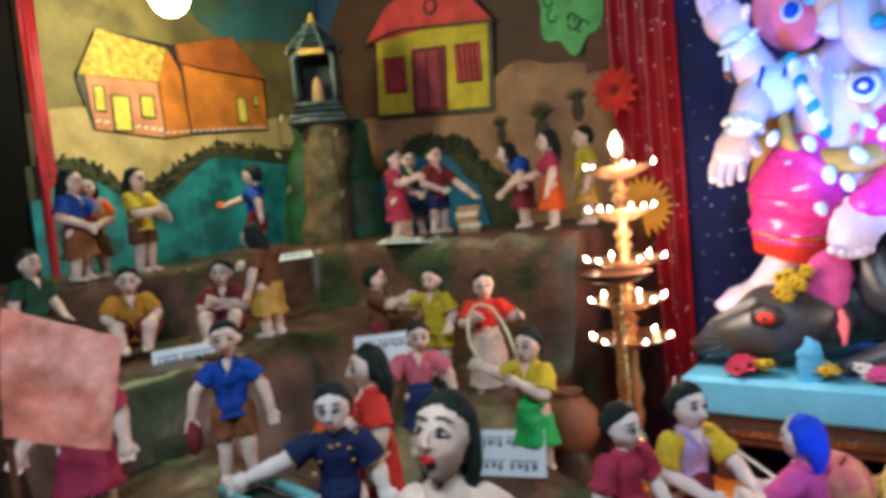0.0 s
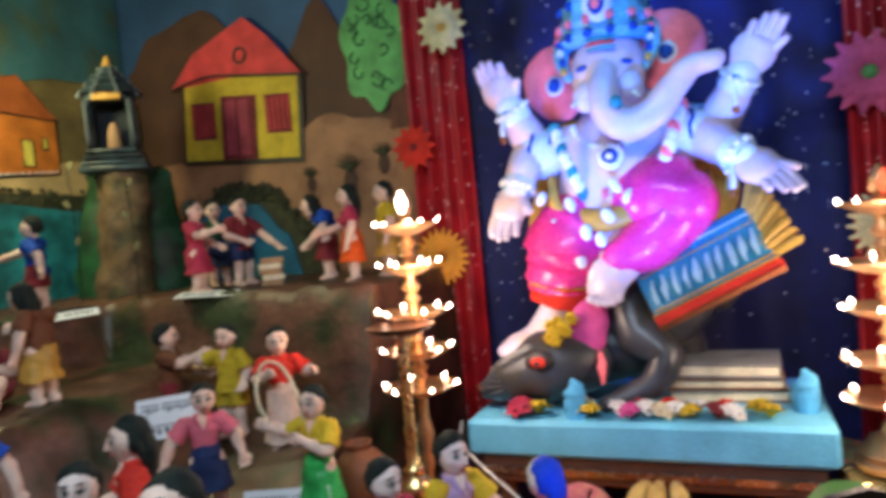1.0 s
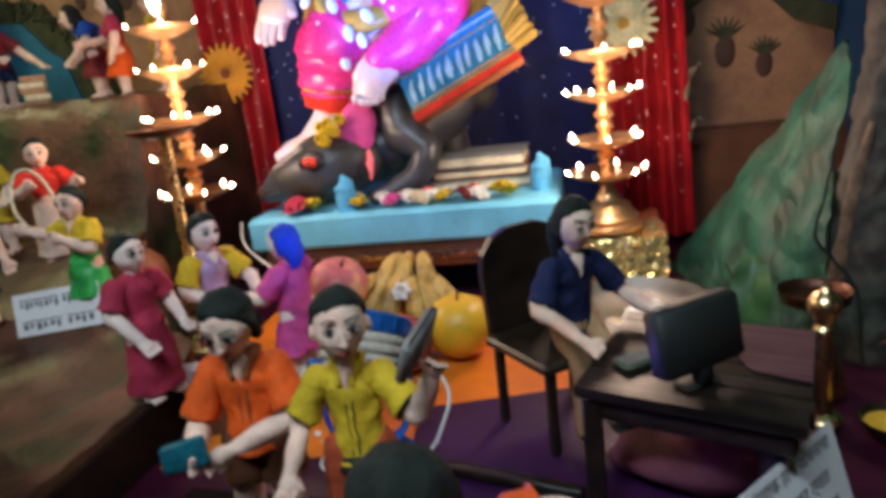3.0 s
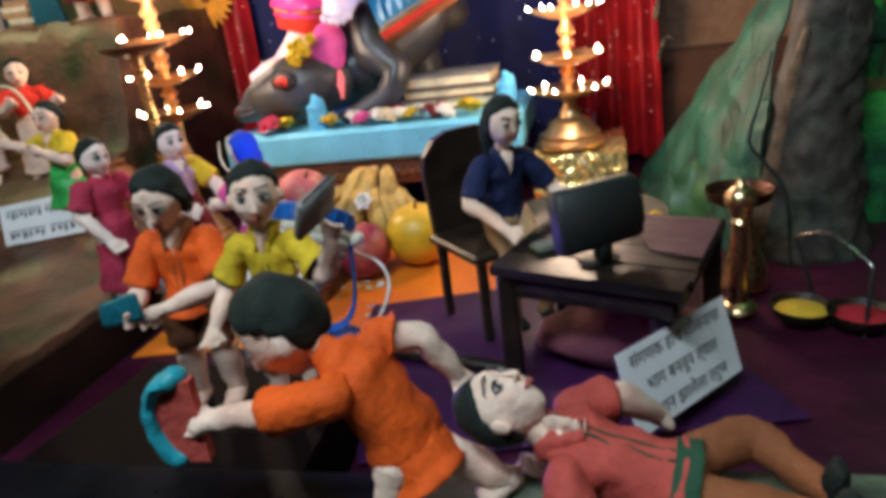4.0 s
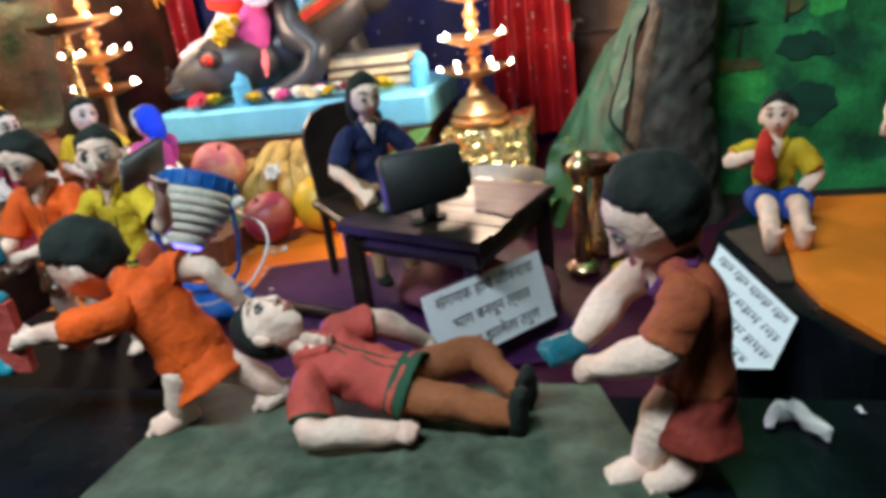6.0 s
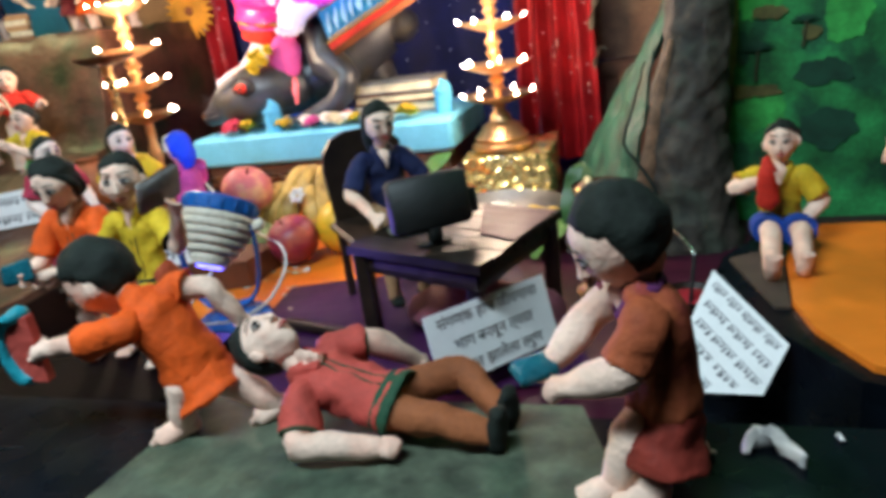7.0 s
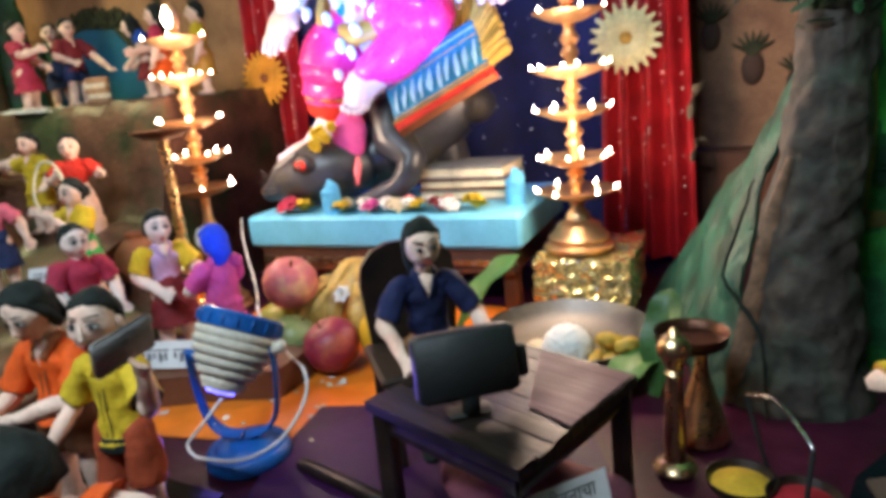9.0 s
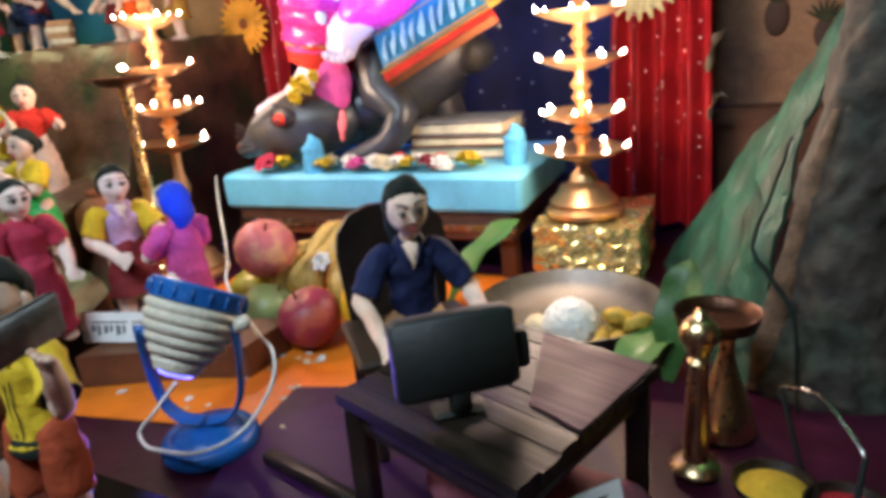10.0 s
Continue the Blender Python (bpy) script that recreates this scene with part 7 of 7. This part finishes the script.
def leaf(name, label, base_at, tip, width, m=LEAF, droop=0.02, cat="leaf"):
    a, b = Vector(base_at), Vector(tip)
    side = (b - a).cross(Vector((0, 0, 1)))
    side = side.normalized() if side.length > 1e-3 else Vector((1, 0, 0))
    up = side.cross((b - a).normalized())
    rows = []
    for i in range(13):
        u = i / 12
        w = width * math.sin(math.pi * min(u * 0.93 + 0.05, 1)) ** 0.7
        q = a.lerp(b, u) - up * 0 + Vector((0, 0, droop * 4 * u * (1 - u)))
        row = [q + side * w * s + up * (0.25 * w * abs(s) + 0.004 * math.sin(u * 14) * s) for s in (-1, -0.6, -0.25, 0, 0.25, 0.6, 1)]
        rows.append(row + [p - up * 0.0008 for p in reversed(row)])
    c = Clay()
    c.rings(rows, m)
    return c.thing(name, label, cat)


leaf("banana_leaf", "green banana leaf piece standing behind the fruit", (0.23, 1.03, 0.004), (0.335, 1.09, 0.135), 0.045)
leaf("banana_leaf", "green leaf under the steel plate", (0.50, 0.87, 0.0048), (0.57, 0.95, 0.035), 0.028)
leaf("banana_leaf", "broad green leaf standing against the green paper cone", (0.560, 0.90, 0.003), (0.578, 0.945, 0.135), 0.026, mat("dark_leaf", (0.04, 0.11, 0.025), 0.45, vary=0.4))

# ---------------------------------------------------------------- blue toy spot lamp
tl = base("blue_spot_lamp", "small blue and cream spot lamp with a ribbed housing", "spot lamp", pose(0.113, 0.645, 0.0028, 0, 0, 20))
BLUEP, CREAMP = paint("glossy_blue_plastic", 0.012, 0.10, 0.36, 0.2), paint("cream_plastic", 0.62, 0.58, 0.48, 0.35)
c = Clay()
c.lathe([(0.049, 0.0), (0.052, 0.005), (0.051, 0.013), (0.047, 0.018), (0.040, 0.020), (0.037, 0.018), (0.033, 0.024), (0.015, 0.028), (0.002, 0.028)], BLUEP, (0, 0, 0), 40)
c.part("base_disc", tl)
for s in (-1, 1):
    c = Clay()
    c.tube([(s * 0.004, 0, 0.033), (s * 0.026, 0, 0.037), (s * 0.042, 0, 0.058), (s * 0.049, 0, 0.10), (s * 0.050, 0, 0.142)], [(0.011, 0.003), (0.011, 0.003), (0.010, 0.003), (0.009, 0.003), (0.009, 0.003)], BLUEP, (0, 1, 0), seg=10)
    c.part("bracket_arm", tl)
AX = Euler((radians(-26), radians(19), 0)).to_matrix() * 0.8
c = Clay()
prof = [(0.016, -0.052), (0.028, -0.050)]
for k in range(6):
    r = 0.0255 + 0.0335 * math.sin(0.29 * (k + 0.5)) ** 0.9
    z = -0.044 + 0.0135 * k
    prof += [(r - 0.001, z), (r + 0.0022, z + 0.0045), (r + 0.0022, z + 0.009), (r - 0.001, z + 0.0125)]
c.lathe(prof, CREAMP, (0, 0, 0.134), 36, AX)
head = c.part("ribbed_housing", tl, "cream ribbed housing")
c = Clay()
c.lathe([(0.052, 0.036), (0.060, 0.038), (0.062, 0.060), (0.058, 0.063), (0.054, 0.060), (0.052, 0.045)], BLUEP, (0, 0, 0.134), 36, AX)
for k in range(18):
    g = 6.283 * k / 18
    p = Vector((0, 0, 0.134)) + AX @ Vector((0.062 * math.cos(g), 0.062 * math.sin(g), 0.049))
    c.ball(p, (0.0025, 0.0025, 0.009), BLUEP, AX, 6, 5)
c.part("front_ring", tl)
c = Clay()
c.lathe([(0.053, 0.050), (0.03, 0.052), (0.002, 0.052)], mat("glowing_blue_lens", (0.15, 0.25, 1.0), 0.3, emit=25.0), (0, 0, 0.134), 30, AX)
c.part("glowing_lens", tl)
c = Clay()
c.lathe([(0.022, -0.0530), (0.019, -0.0545), (0.015, -0.0530)], mat("glowing_violet_ring", (0.12, 0.12, 1.0), 0.3, emit=5.0), (0, 0, 0.134), 24, AX, ends=False)
c.part("vent_glow", tl)
for s in (-1, 1):
    c = Clay()
    c.tube([(s * 0.036, 0, 0.134), ((0.060 if s > 0 else -0.051), 0, 0.142)], [0.008, 0.008 if s > 0 else 0.005], CREAMP if s > 0 else BLUEP, (0, 1, 0), seg=12)
    c.part("pivot_knob", tl)
c = Clay()
c.tube([(0.118, 0.612, 0.098), (0.095, 0.600, 0.070), (0.070, 0.597, 0.044), (0.080, 0.590, 0.036), (0.098, 0.587, 0.034), (0.154, 0.584, 0.042), (0.186, 0.605, 0.052), (0.197, 0.63, 0.066), (0.203, 0.655, 0.09), (0.183, 0.685, 0.106), (0.144, 0.71, 0.113), (0.032, 0.80, 0.124), (-0.051, 0.90, 0.128), (-0.255, 1.125, 0.142), (-0.268, 1.145, 0.186)], [0.0019] * 15, WHITE, seg=8, smooth=5)
c.thing("white_cable", "thin white electric cable looped round the spot lamp", "cable")

# ---------------------------------------------------------------- brass lamp stand, bowls, bracket
st = base("brass_lamp_stand", "slender polished brass lamp stand with a ball top", "lamp stand", pose(0.598, 0.737, 0.0062, 0, 0, 0))
c = Clay()
c.lathe([(0.021, 0.0), (0.0225, 0.004), (0.020, 0.008), (0.012, 0.012), (0.0105, 0.020), (0.0115, 0.030), (0.0105, 0.06), (0.0090, 0.09), (0.0078, 0.105), (0.0098, 0.110), (0.0072, 0.114), (0.0105, 0.120), (0.0125, 0.126)], BRASS, seg=28)
c.part("stem", st)
c = Clay()
c.lathe([(0.0125, 0.126), (0.0165, 0.131), (0.0170, 0.138), (0.0150, 0.144), (0.0095, 0.150), (0.0050, 0.153), (0.0042, 0.157), (0.001, 0.159)], BRASS, seg=28)
c.part("knob", st)
pd = base("pedestal_dish", "dark tarnished dish on a flared polished brass foot", "lamp dish", pose(0.620, 0.812, 0.0045))
c = Clay()
c.lathe([(0.030, 0.0), (0.031, 0.004), (0.027, 0.020), (0.020, 0.042), (0.012, 0.066), (0.0075, 0.085), (0.0075, 0.100), (0.010, 0.108), (0.008, 0.114)], BRASS, seg=32)
c.part("flared_foot", pd)
c = Clay()
c.lathe([(0.006, 0.112), (0.030, 0.113), (0.037, 0.117), (0.039, 0.128), (0.0395, 0.130), (0.0375, 0.129), (0.034, 0.119), (0.004, 0.117)], mat("tarnished_copper", (0.10, 0.04, 0.022), 0.4, metal=0.8, vary=0.4), (-0.010, -0.005, 0.0), 36)
c.part("dish", pd)
for x, y, m, n in ((0.661, 0.712, paint("yellow_powder", 0.62, 0.38, 0.03, 0.9), "yellow"), (0.715, 0.695, paint("red_powder", 0.45, 0.02, 0.03, 0.9), "red")):
    b = base("powder_bowl", "small dark bowl filled with %s powder" % n, "bowl", pose(x, y, 0.0008), "powder bowls")
    c = Clay()
    c.lathe([(0.014, 0.0), (0.022, 0.003), (0.031, 0.014), (0.034, 0.022), (0.032, 0.022), (0.028, 0.014), (0.004, 0.010)], DARKWOOD, (0, 0, 0), 26)
    c.part("bowl_shell", b)
    c = Clay()
    c.lathe([(0.029, 0.0145), (0.02, 0.019), (0.002, 0.022)], m, (0, 0, 0), 22)
    c.part("powder", b, n + " powder")
br = base("metal_bracket", "bent steel wire bracket with black legs by the tree", "bracket", pose(0, 0, 0))
c = Clay()
c.tube([(0.665, 0.765, 0.084), (0.672, 0.752, 0.092), (0.690, 0.735, 0.098), (0.703, 0.715, 0.091), (0.717, 0.690, 0.079), (0.719, 0.686, 0.074)], [0.0018] * 6, STEEL, seg=8, smooth=2)
c.part("wire", br)
for a, b in (((0.665, 0.765, 0.084), (0.688, 0.753, 0.002)), ((0.719, 0.686, 0.074), (0.712, 0.672, 0.002))):
    c = Clay()
    c.tube([a, b], [0.0023, 0.0023], BLACKPLASTIC, seg=8, smooth=2)
    c.part("leg", br)

# ---------------------------------------------------------------- big tree, green paper cone, right ledge
tree = base("tree_trunk", "thick grey-brown paper tree trunk with cracked bark", "tree trunk", pose(0, 0, 0))
c = Clay()
c.tube([(0.722, 0.945, 0.0), (0.731, 0.95, 0.08), (0.731, 0.955, 0.20), (0.744, 0.96, 0.30), (0.753, 0.965, 0.42), (0.762, 0.97, 0.6), (0.78, 0.98, 0.9)], [(0.088, 0.070), (0.066, 0.057), (0.054, 0.050), (0.045, 0.044), (0.040, 0.040), (0.040, 0.040), (0.050, 0.048)], BARK, seg=64, smooth=14)
c.part("trunk", tree, lumps=0.007, size=46)
c = Clay()
c.tube([(0.650, 0.905, 0.004), (0.668, 0.915, 0.10), (0.690, 0.925, 0.22), (0.708, 0.93, 0.30)], [(0.012, 0.004), (0.014, 0.004), (0.010, 0.004), (0.004, 0.003)], mat("peach_paper_edge", (0.24, 0.13, 0.075), 0.75, vary=0.5, scale=40), (0.9, 0.4, 0), seg=10, smooth=6)
c.part("paper_edge", tree, "torn peach paper edge", lumps=0.004, size=40)
rnd = random.Random(8)
TWIG = mat("dark_twig_leaf", (0.025, 0.075, 0.03), 0.6, vary=0.4)
for cx, cy, cz in ((0.725, 0.915, 0.475), (0.745, 0.91, 0.51), (0.735, 0.92, 0.55)):
    c = Clay()
    for k in range(26):
        e = Euler((rnd.uniform(-1, 1), rnd.uniform(-1, 1), rnd.uniform(0, 6.28))).to_matrix()
        p = Vector((cx + rnd.gauss(0, 0.022), cy + rnd.gauss(0, 0.012), cz + rnd.gauss(0, 0.03)))
        c.ball(p, (0.016, 0.006, 0.0015), TWIG, e, 8, 4)
    tagged(c.part("leaf_cluster", tree, "dark green leaf cluster"), kind="stuff")
c = Clay()
rows = []
foot_line = [Vector(p) for p in ((0.515, 1.33, 0), (0.540, 1.17, 0), (0.580, 1.03, 0), (0.612, 0.95, 0), (0.645, 0.90, 0))]
top_line = [Vector(p) for p in ((0.742, 1.12, 0.40), (0.732, 1.09, 0.40), (0.718, 1.04, 0.36), (0.698, 0.99, 0.31), (0.668, 0.94, 0.20))]
for i in range(25):
    u = i / 24
    row = []
    for k in range(33):
        w = k / 32 * 4
        n0 = min(int(w), 3)
        a_, b_ = foot_line[n0].lerp(foot_line[n0 + 1], w - n0), top_line[n0].lerp(top_line[n0 + 1], w - n0)
        p = b_.lerp(a_, u)
        bulge = math.sin(math.pi * u)
        p += Vector((-0.5, -0.6, 0.4)) * 0.006 * bulge
        p += noise.noise_vector(p * 18) * 0.010 + noise.noise_vector(p * 50) * 0.005
        p.z = max(p.z, 0.0005) if u < 1 else 0.0005
        row.append(p)
    rows.append(row)
c.rings([r + [p + Vector((0.004, 0.004, -0.002)) for p in reversed(r)] for r in rows], TENT)
c.thing("green_paper_cone", "sea-green crumpled paper mountain against the tree trunk", "paper mountain", smooth=False)
flat("orange_ledge", [(0.825, 0.700), (0.800, 0.600), (0.786, 0.497), (0.792, 0.446), (0.818, 0.386), (0.90, 0.348), (0.97, 0.340), (0.97, 0.70)], 0.0965, 0.006, ORANGESHEET, "orange paper-covered ledge under the drinking boy", "ledge")
flat("black_slab", [(0.712, 0.506), (0.774, 0.438), (0.808, 0.376), (0.88, 0.338), (0.97, 0.338), (0.97, 0.71), (0.80, 0.71), (0.742, 0.62)], 0.0005, 0.0955, GLOSSBLACK, "glossy black sheet-covered base of the ledge", "base")
flat("black_sheet_strip", [(0.69, 0.338), (0.876, 0.338), (0.806, 0.375), (0.772, 0.437), (0.711, 0.505), (0.69, 0.49)], 0.0005, 0.016, GLOSSBLACK, "strip of black plastic sheet in front of the ledge", "plastic sheet")

flat("cardboard_strip", [(0.748, 0.612), (0.771, 0.492), (0.784, 0.492), (0.797, 0.600), (0.80, 0.64)], 0.0962, 0.003, mat("brown_cardboard", (0.05, 0.034, 0.022), 0.8, vary=0.5), "bare brown cardboard edge beside the orange ledge", "cardboard")

# dry leaves and cotton tufts
c = Clay()
c.tube([(0.719, 0.297, 0.091), (0.730, 0.306, 0.093), (0.741, 0.305, 0.094), (0.751, 0.287, 0.091)], [(0.003, 0.002), (0.008, 0.004), (0.009, 0.005), (0.006, 0.003)], WHITE, (0, 0, 1), seg=14, smooth=6)
c.thing("cotton_tuft", "curved torn strip of white cotton on the black step", "cotton", "cotton tufts", lumps=0.006, size=70)
for x, y, z, s in ((0.694, 0.293, 0.093, 0.45), (0.779, 0.312, 0.091, 0.25), (0.395, 0.330, 0.098, 0.6)):
    c = Clay()
    c.ball((0, 0, 0), (0.022 * s, 0.014 * s, 0.009 * s), WHITE, None, 14, 8)
    c.thing("cotton_tuft", "torn tuft of white cotton on the black step", "cotton", "cotton tufts", at=pose(x, y, z, 0, 0, 200 * x), lumps=0.008, size=70)
for k, (p, q) in enumerate((((0.57, 1.455, 0.30), (0.60, 1.44, 0.37)), ((0.575, 1.445, 0.22), (0.60, 1.44, 0.26)))):
    leaf("paper_leaf", "dry pale paper leaf hanging by the red curtain", p, q, 0.014, paint("dry_leaf", 0.42, 0.33, 0.22, 0.7))

# bulb over the lake picture
bl = base("hanging_bulb", "bright warm bulb hanging over the painted lake", "bulb", pose(-1.21, 0.905, 1.015))
c = Clay()
c.ball((0, 0, 0), (0.042, 0.042, 0.048), mat("glowing_bulb_glass", (1.0, 0.86, 0.5), 0.4, emit=30.0), None, 20, 12)
g = c.part("bulb_glass", bl)
g.visible_shadow = False
c = Clay()
c.lathe([(0.016, 0.03), (0.018, 0.06), (0.012, 0.075), (0.004, 0.08)], BLACKPLASTIC)
c.tube([(0, 0, 0.08), (0.0, 0, 0.7), (0, 0, 1.272)], [0.003, 0.003, 0.003], BLACKPLASTIC, seg=6)
c.part("holder_and_flex", bl)

rnd = random.Random(21)
for k in range(26):
    x, y = rnd.uniform(-0.10, 0.20), rnd.uniform(0.66, 0.90)
    if k < 8:
        x, y = rnd.uniform(0.03, 0.12), rnd.uniform(0.835, 0.86)
    c = Clay()
    w = rnd.uniform(0.003, 0.008)
    c.slab([(-w, -w * 0.5), (w * 0.7, -w * 0.6), (w, w * 0.4), (-w * 0.5, w * 0.6)], 0.0009, WHITE if k % 3 else CREAM)
    c.thing("paper_scrap", "tiny torn scrap of white paper on the floor", "paper scrap", "paper scraps", at=pose(x, y, 0.0032 if x < 0.15 else 0.0068, rnd.uniform(-5, 5), rnd.uniform(-5, 5), rnd.uniform(0, 360)), smooth=False)

# bare dark twigs against the paper mountain
for pts in (((0.672, 0.945, 0.275), (0.659, 0.926, 0.234), (0.641, 0.905, 0.168), (0.660, 0.890, 0.135), (0.681, 0.880, 0.100), (0.69, 0.868, 0.0)), ((0.55, 0.985, 0.11), (0.556, 0.962, 0.085), (0.558, 0.945, 0.0))):
    c = Clay()
    c.tube(pts, [0.0014, 0.0019, 0.0021, 0.0024, 0.0022, 0.0016][:len(pts)], HAIR, seg=7, smooth=3)
    c.thing("bare_twig", "thin bare black twig standing by the green paper mountain", "twig", "bare twigs", lumps=0.003, size=60)

# dark beads on the terrace edge and a small box in front of the sari woman
rnd = random.Random(17)
BEAD = mat("dark_gold_bead", (0.16, 0.09, 0.02), 0.3, metal=0.6, vary=0.5)
for x0, y0, x1, y1 in ((-0.985, 0.72, -0.93, 0.64), (-0.93, 0.70, -0.80, 0.64)):
    c = Clay()
    for k in range(46):
        u = k / 45
        x, y = x0 + (x1 - x0) * u + rnd.gauss(0, 0.009), y0 + (y1 - y0) * u + rnd.gauss(0, 0.009)
        c.ball((x, y, ground_height(x, y) + 0.003), (rnd.uniform(0.004, 0.008), 0.005, 0.0045), BEAD, Euler((0, 0, rnd.uniform(0, 3))).to_matrix(), 7, 5)
    c.thing("bead_string", "string of dark gold beads on the clay terrace", "beads", "bead strings")
bx = base("small_box", "small black box with a glossy pale teal rim", "box", pose(-0.44, 0.438, 0.118, 0, 0, -8))
c = Clay()
c.box((-0.05, -0.022, 0.0), (0.05, 0.022, 0.118), BLACKPLASTIC, None, 0.004)
c.part("box_body", bx)
for lo, hi in (((-0.053, -0.025, 0.118), (0.053, -0.018, 0.132)), ((-0.053, 0.018, 0.118), (0.053, 0.025, 0.132)), ((-0.053, -0.018, 0.118), (-0.046, 0.018, 0.132)), ((0.046, -0.018, 0.118), (0.053, 0.018, 0.132))):
    c = Clay()
    c.box(lo, hi, paint("pale_teal_gloss", 0.20, 0.45, 0.44, 0.2), None, 0.002)
    c.part("rim", bx)

c = Clay()
c.box((0, -0.007, 0.0), (0.152, 0.007, 0.013), DARKWOOD, None, 0.002)
c.thing("wooden_stick", "dark flat wooden stick lying on the purple paper", "stick", at=pose(0.195, 0.636, 0.0062, 0, 0, -16.8))

# a thin wire with small leaves before the trunk pillar, and a paper tag on the spot lamp
for k, (x, y, z0, z1) in enumerate(((-1.02, 1.16, 0.44, 0.70), (-1.20, 1.16, 0.436, 0.76))):
    wire = base("leaf_wire", "thin dark wire with small pale leaves on the ledge", "wire", pose(0, 0, 0), "leaf wires")
    c = Clay()
    c.tube([(x, y, z0), (x + 0.006, y, (z0 + z1) / 2), (x - 0.004, y, z1)], [0.0014] * 3, HAIR, seg=6)
    c.part("wire", wire)
    for q in range(3):
        z = z0 + (z1 - z0) * (0.45 + 0.27 * q)
        c = Clay()
        c.ball((x + 0.012 * (-1) ** q, y - 0.002, z), (0.006, 0.0015, 0.011), paint("pale_dry_leaf", 0.24, 0.22, 0.10, 0.7), Euler((0.2, 0.5 * (-1) ** q, 0.3)).to_matrix(), 10, 6)
        c.part("leaf", wire)

doll("clay doll in red shirt and black shoes on the ledge", (0.945, 0.622, 0.1035), -58, RED, BRICK, dict(hr=(-0.10, -0.26, 0.52), er=(-0.20, -0.10, 0.56), hl=(0.10, -0.22, 0.50), el=(0.18, -0.06, 0.56)), H=0.2, wear="trousers", hair="short", group=G4)

# creases in the black plastic sheet on the step
rnd = random.Random(41)
CREASE = mat("creased_black_plastic", (0.006, 0.009, 0.010), 0.14, vary=0.4, bump=0.2, shine=0.6)
for k in range(9):
    x, y, a = rnd.uniform(-0.25, 0.20), rnd.uniform(0.12, 0.31), rnd.uniform(-0.25, 0.25)
    w = rnd.uniform(0.04, 0.10)
    c = Clay()
    c.tube([(x - w, y - a * w, 0.0875), (x - w * 0.3, y - a * w * 0.3 + rnd.uniform(-0.004, 0.004), 0.0885), (x + w * 0.4, y + a * w * 0.4, 0.0888), (x + w, y + a * w, 0.0875)], [(0.001, 0.0006), (0.0045, 0.0014), (0.004, 0.0014), (0.001, 0.0006)], CREASE, (0, 1, 0), seg=8, smooth=4)
    c.thing("sheet_crease", "raised shiny crease in the black plastic sheet", "crease", "sheet creases", kind="structure")
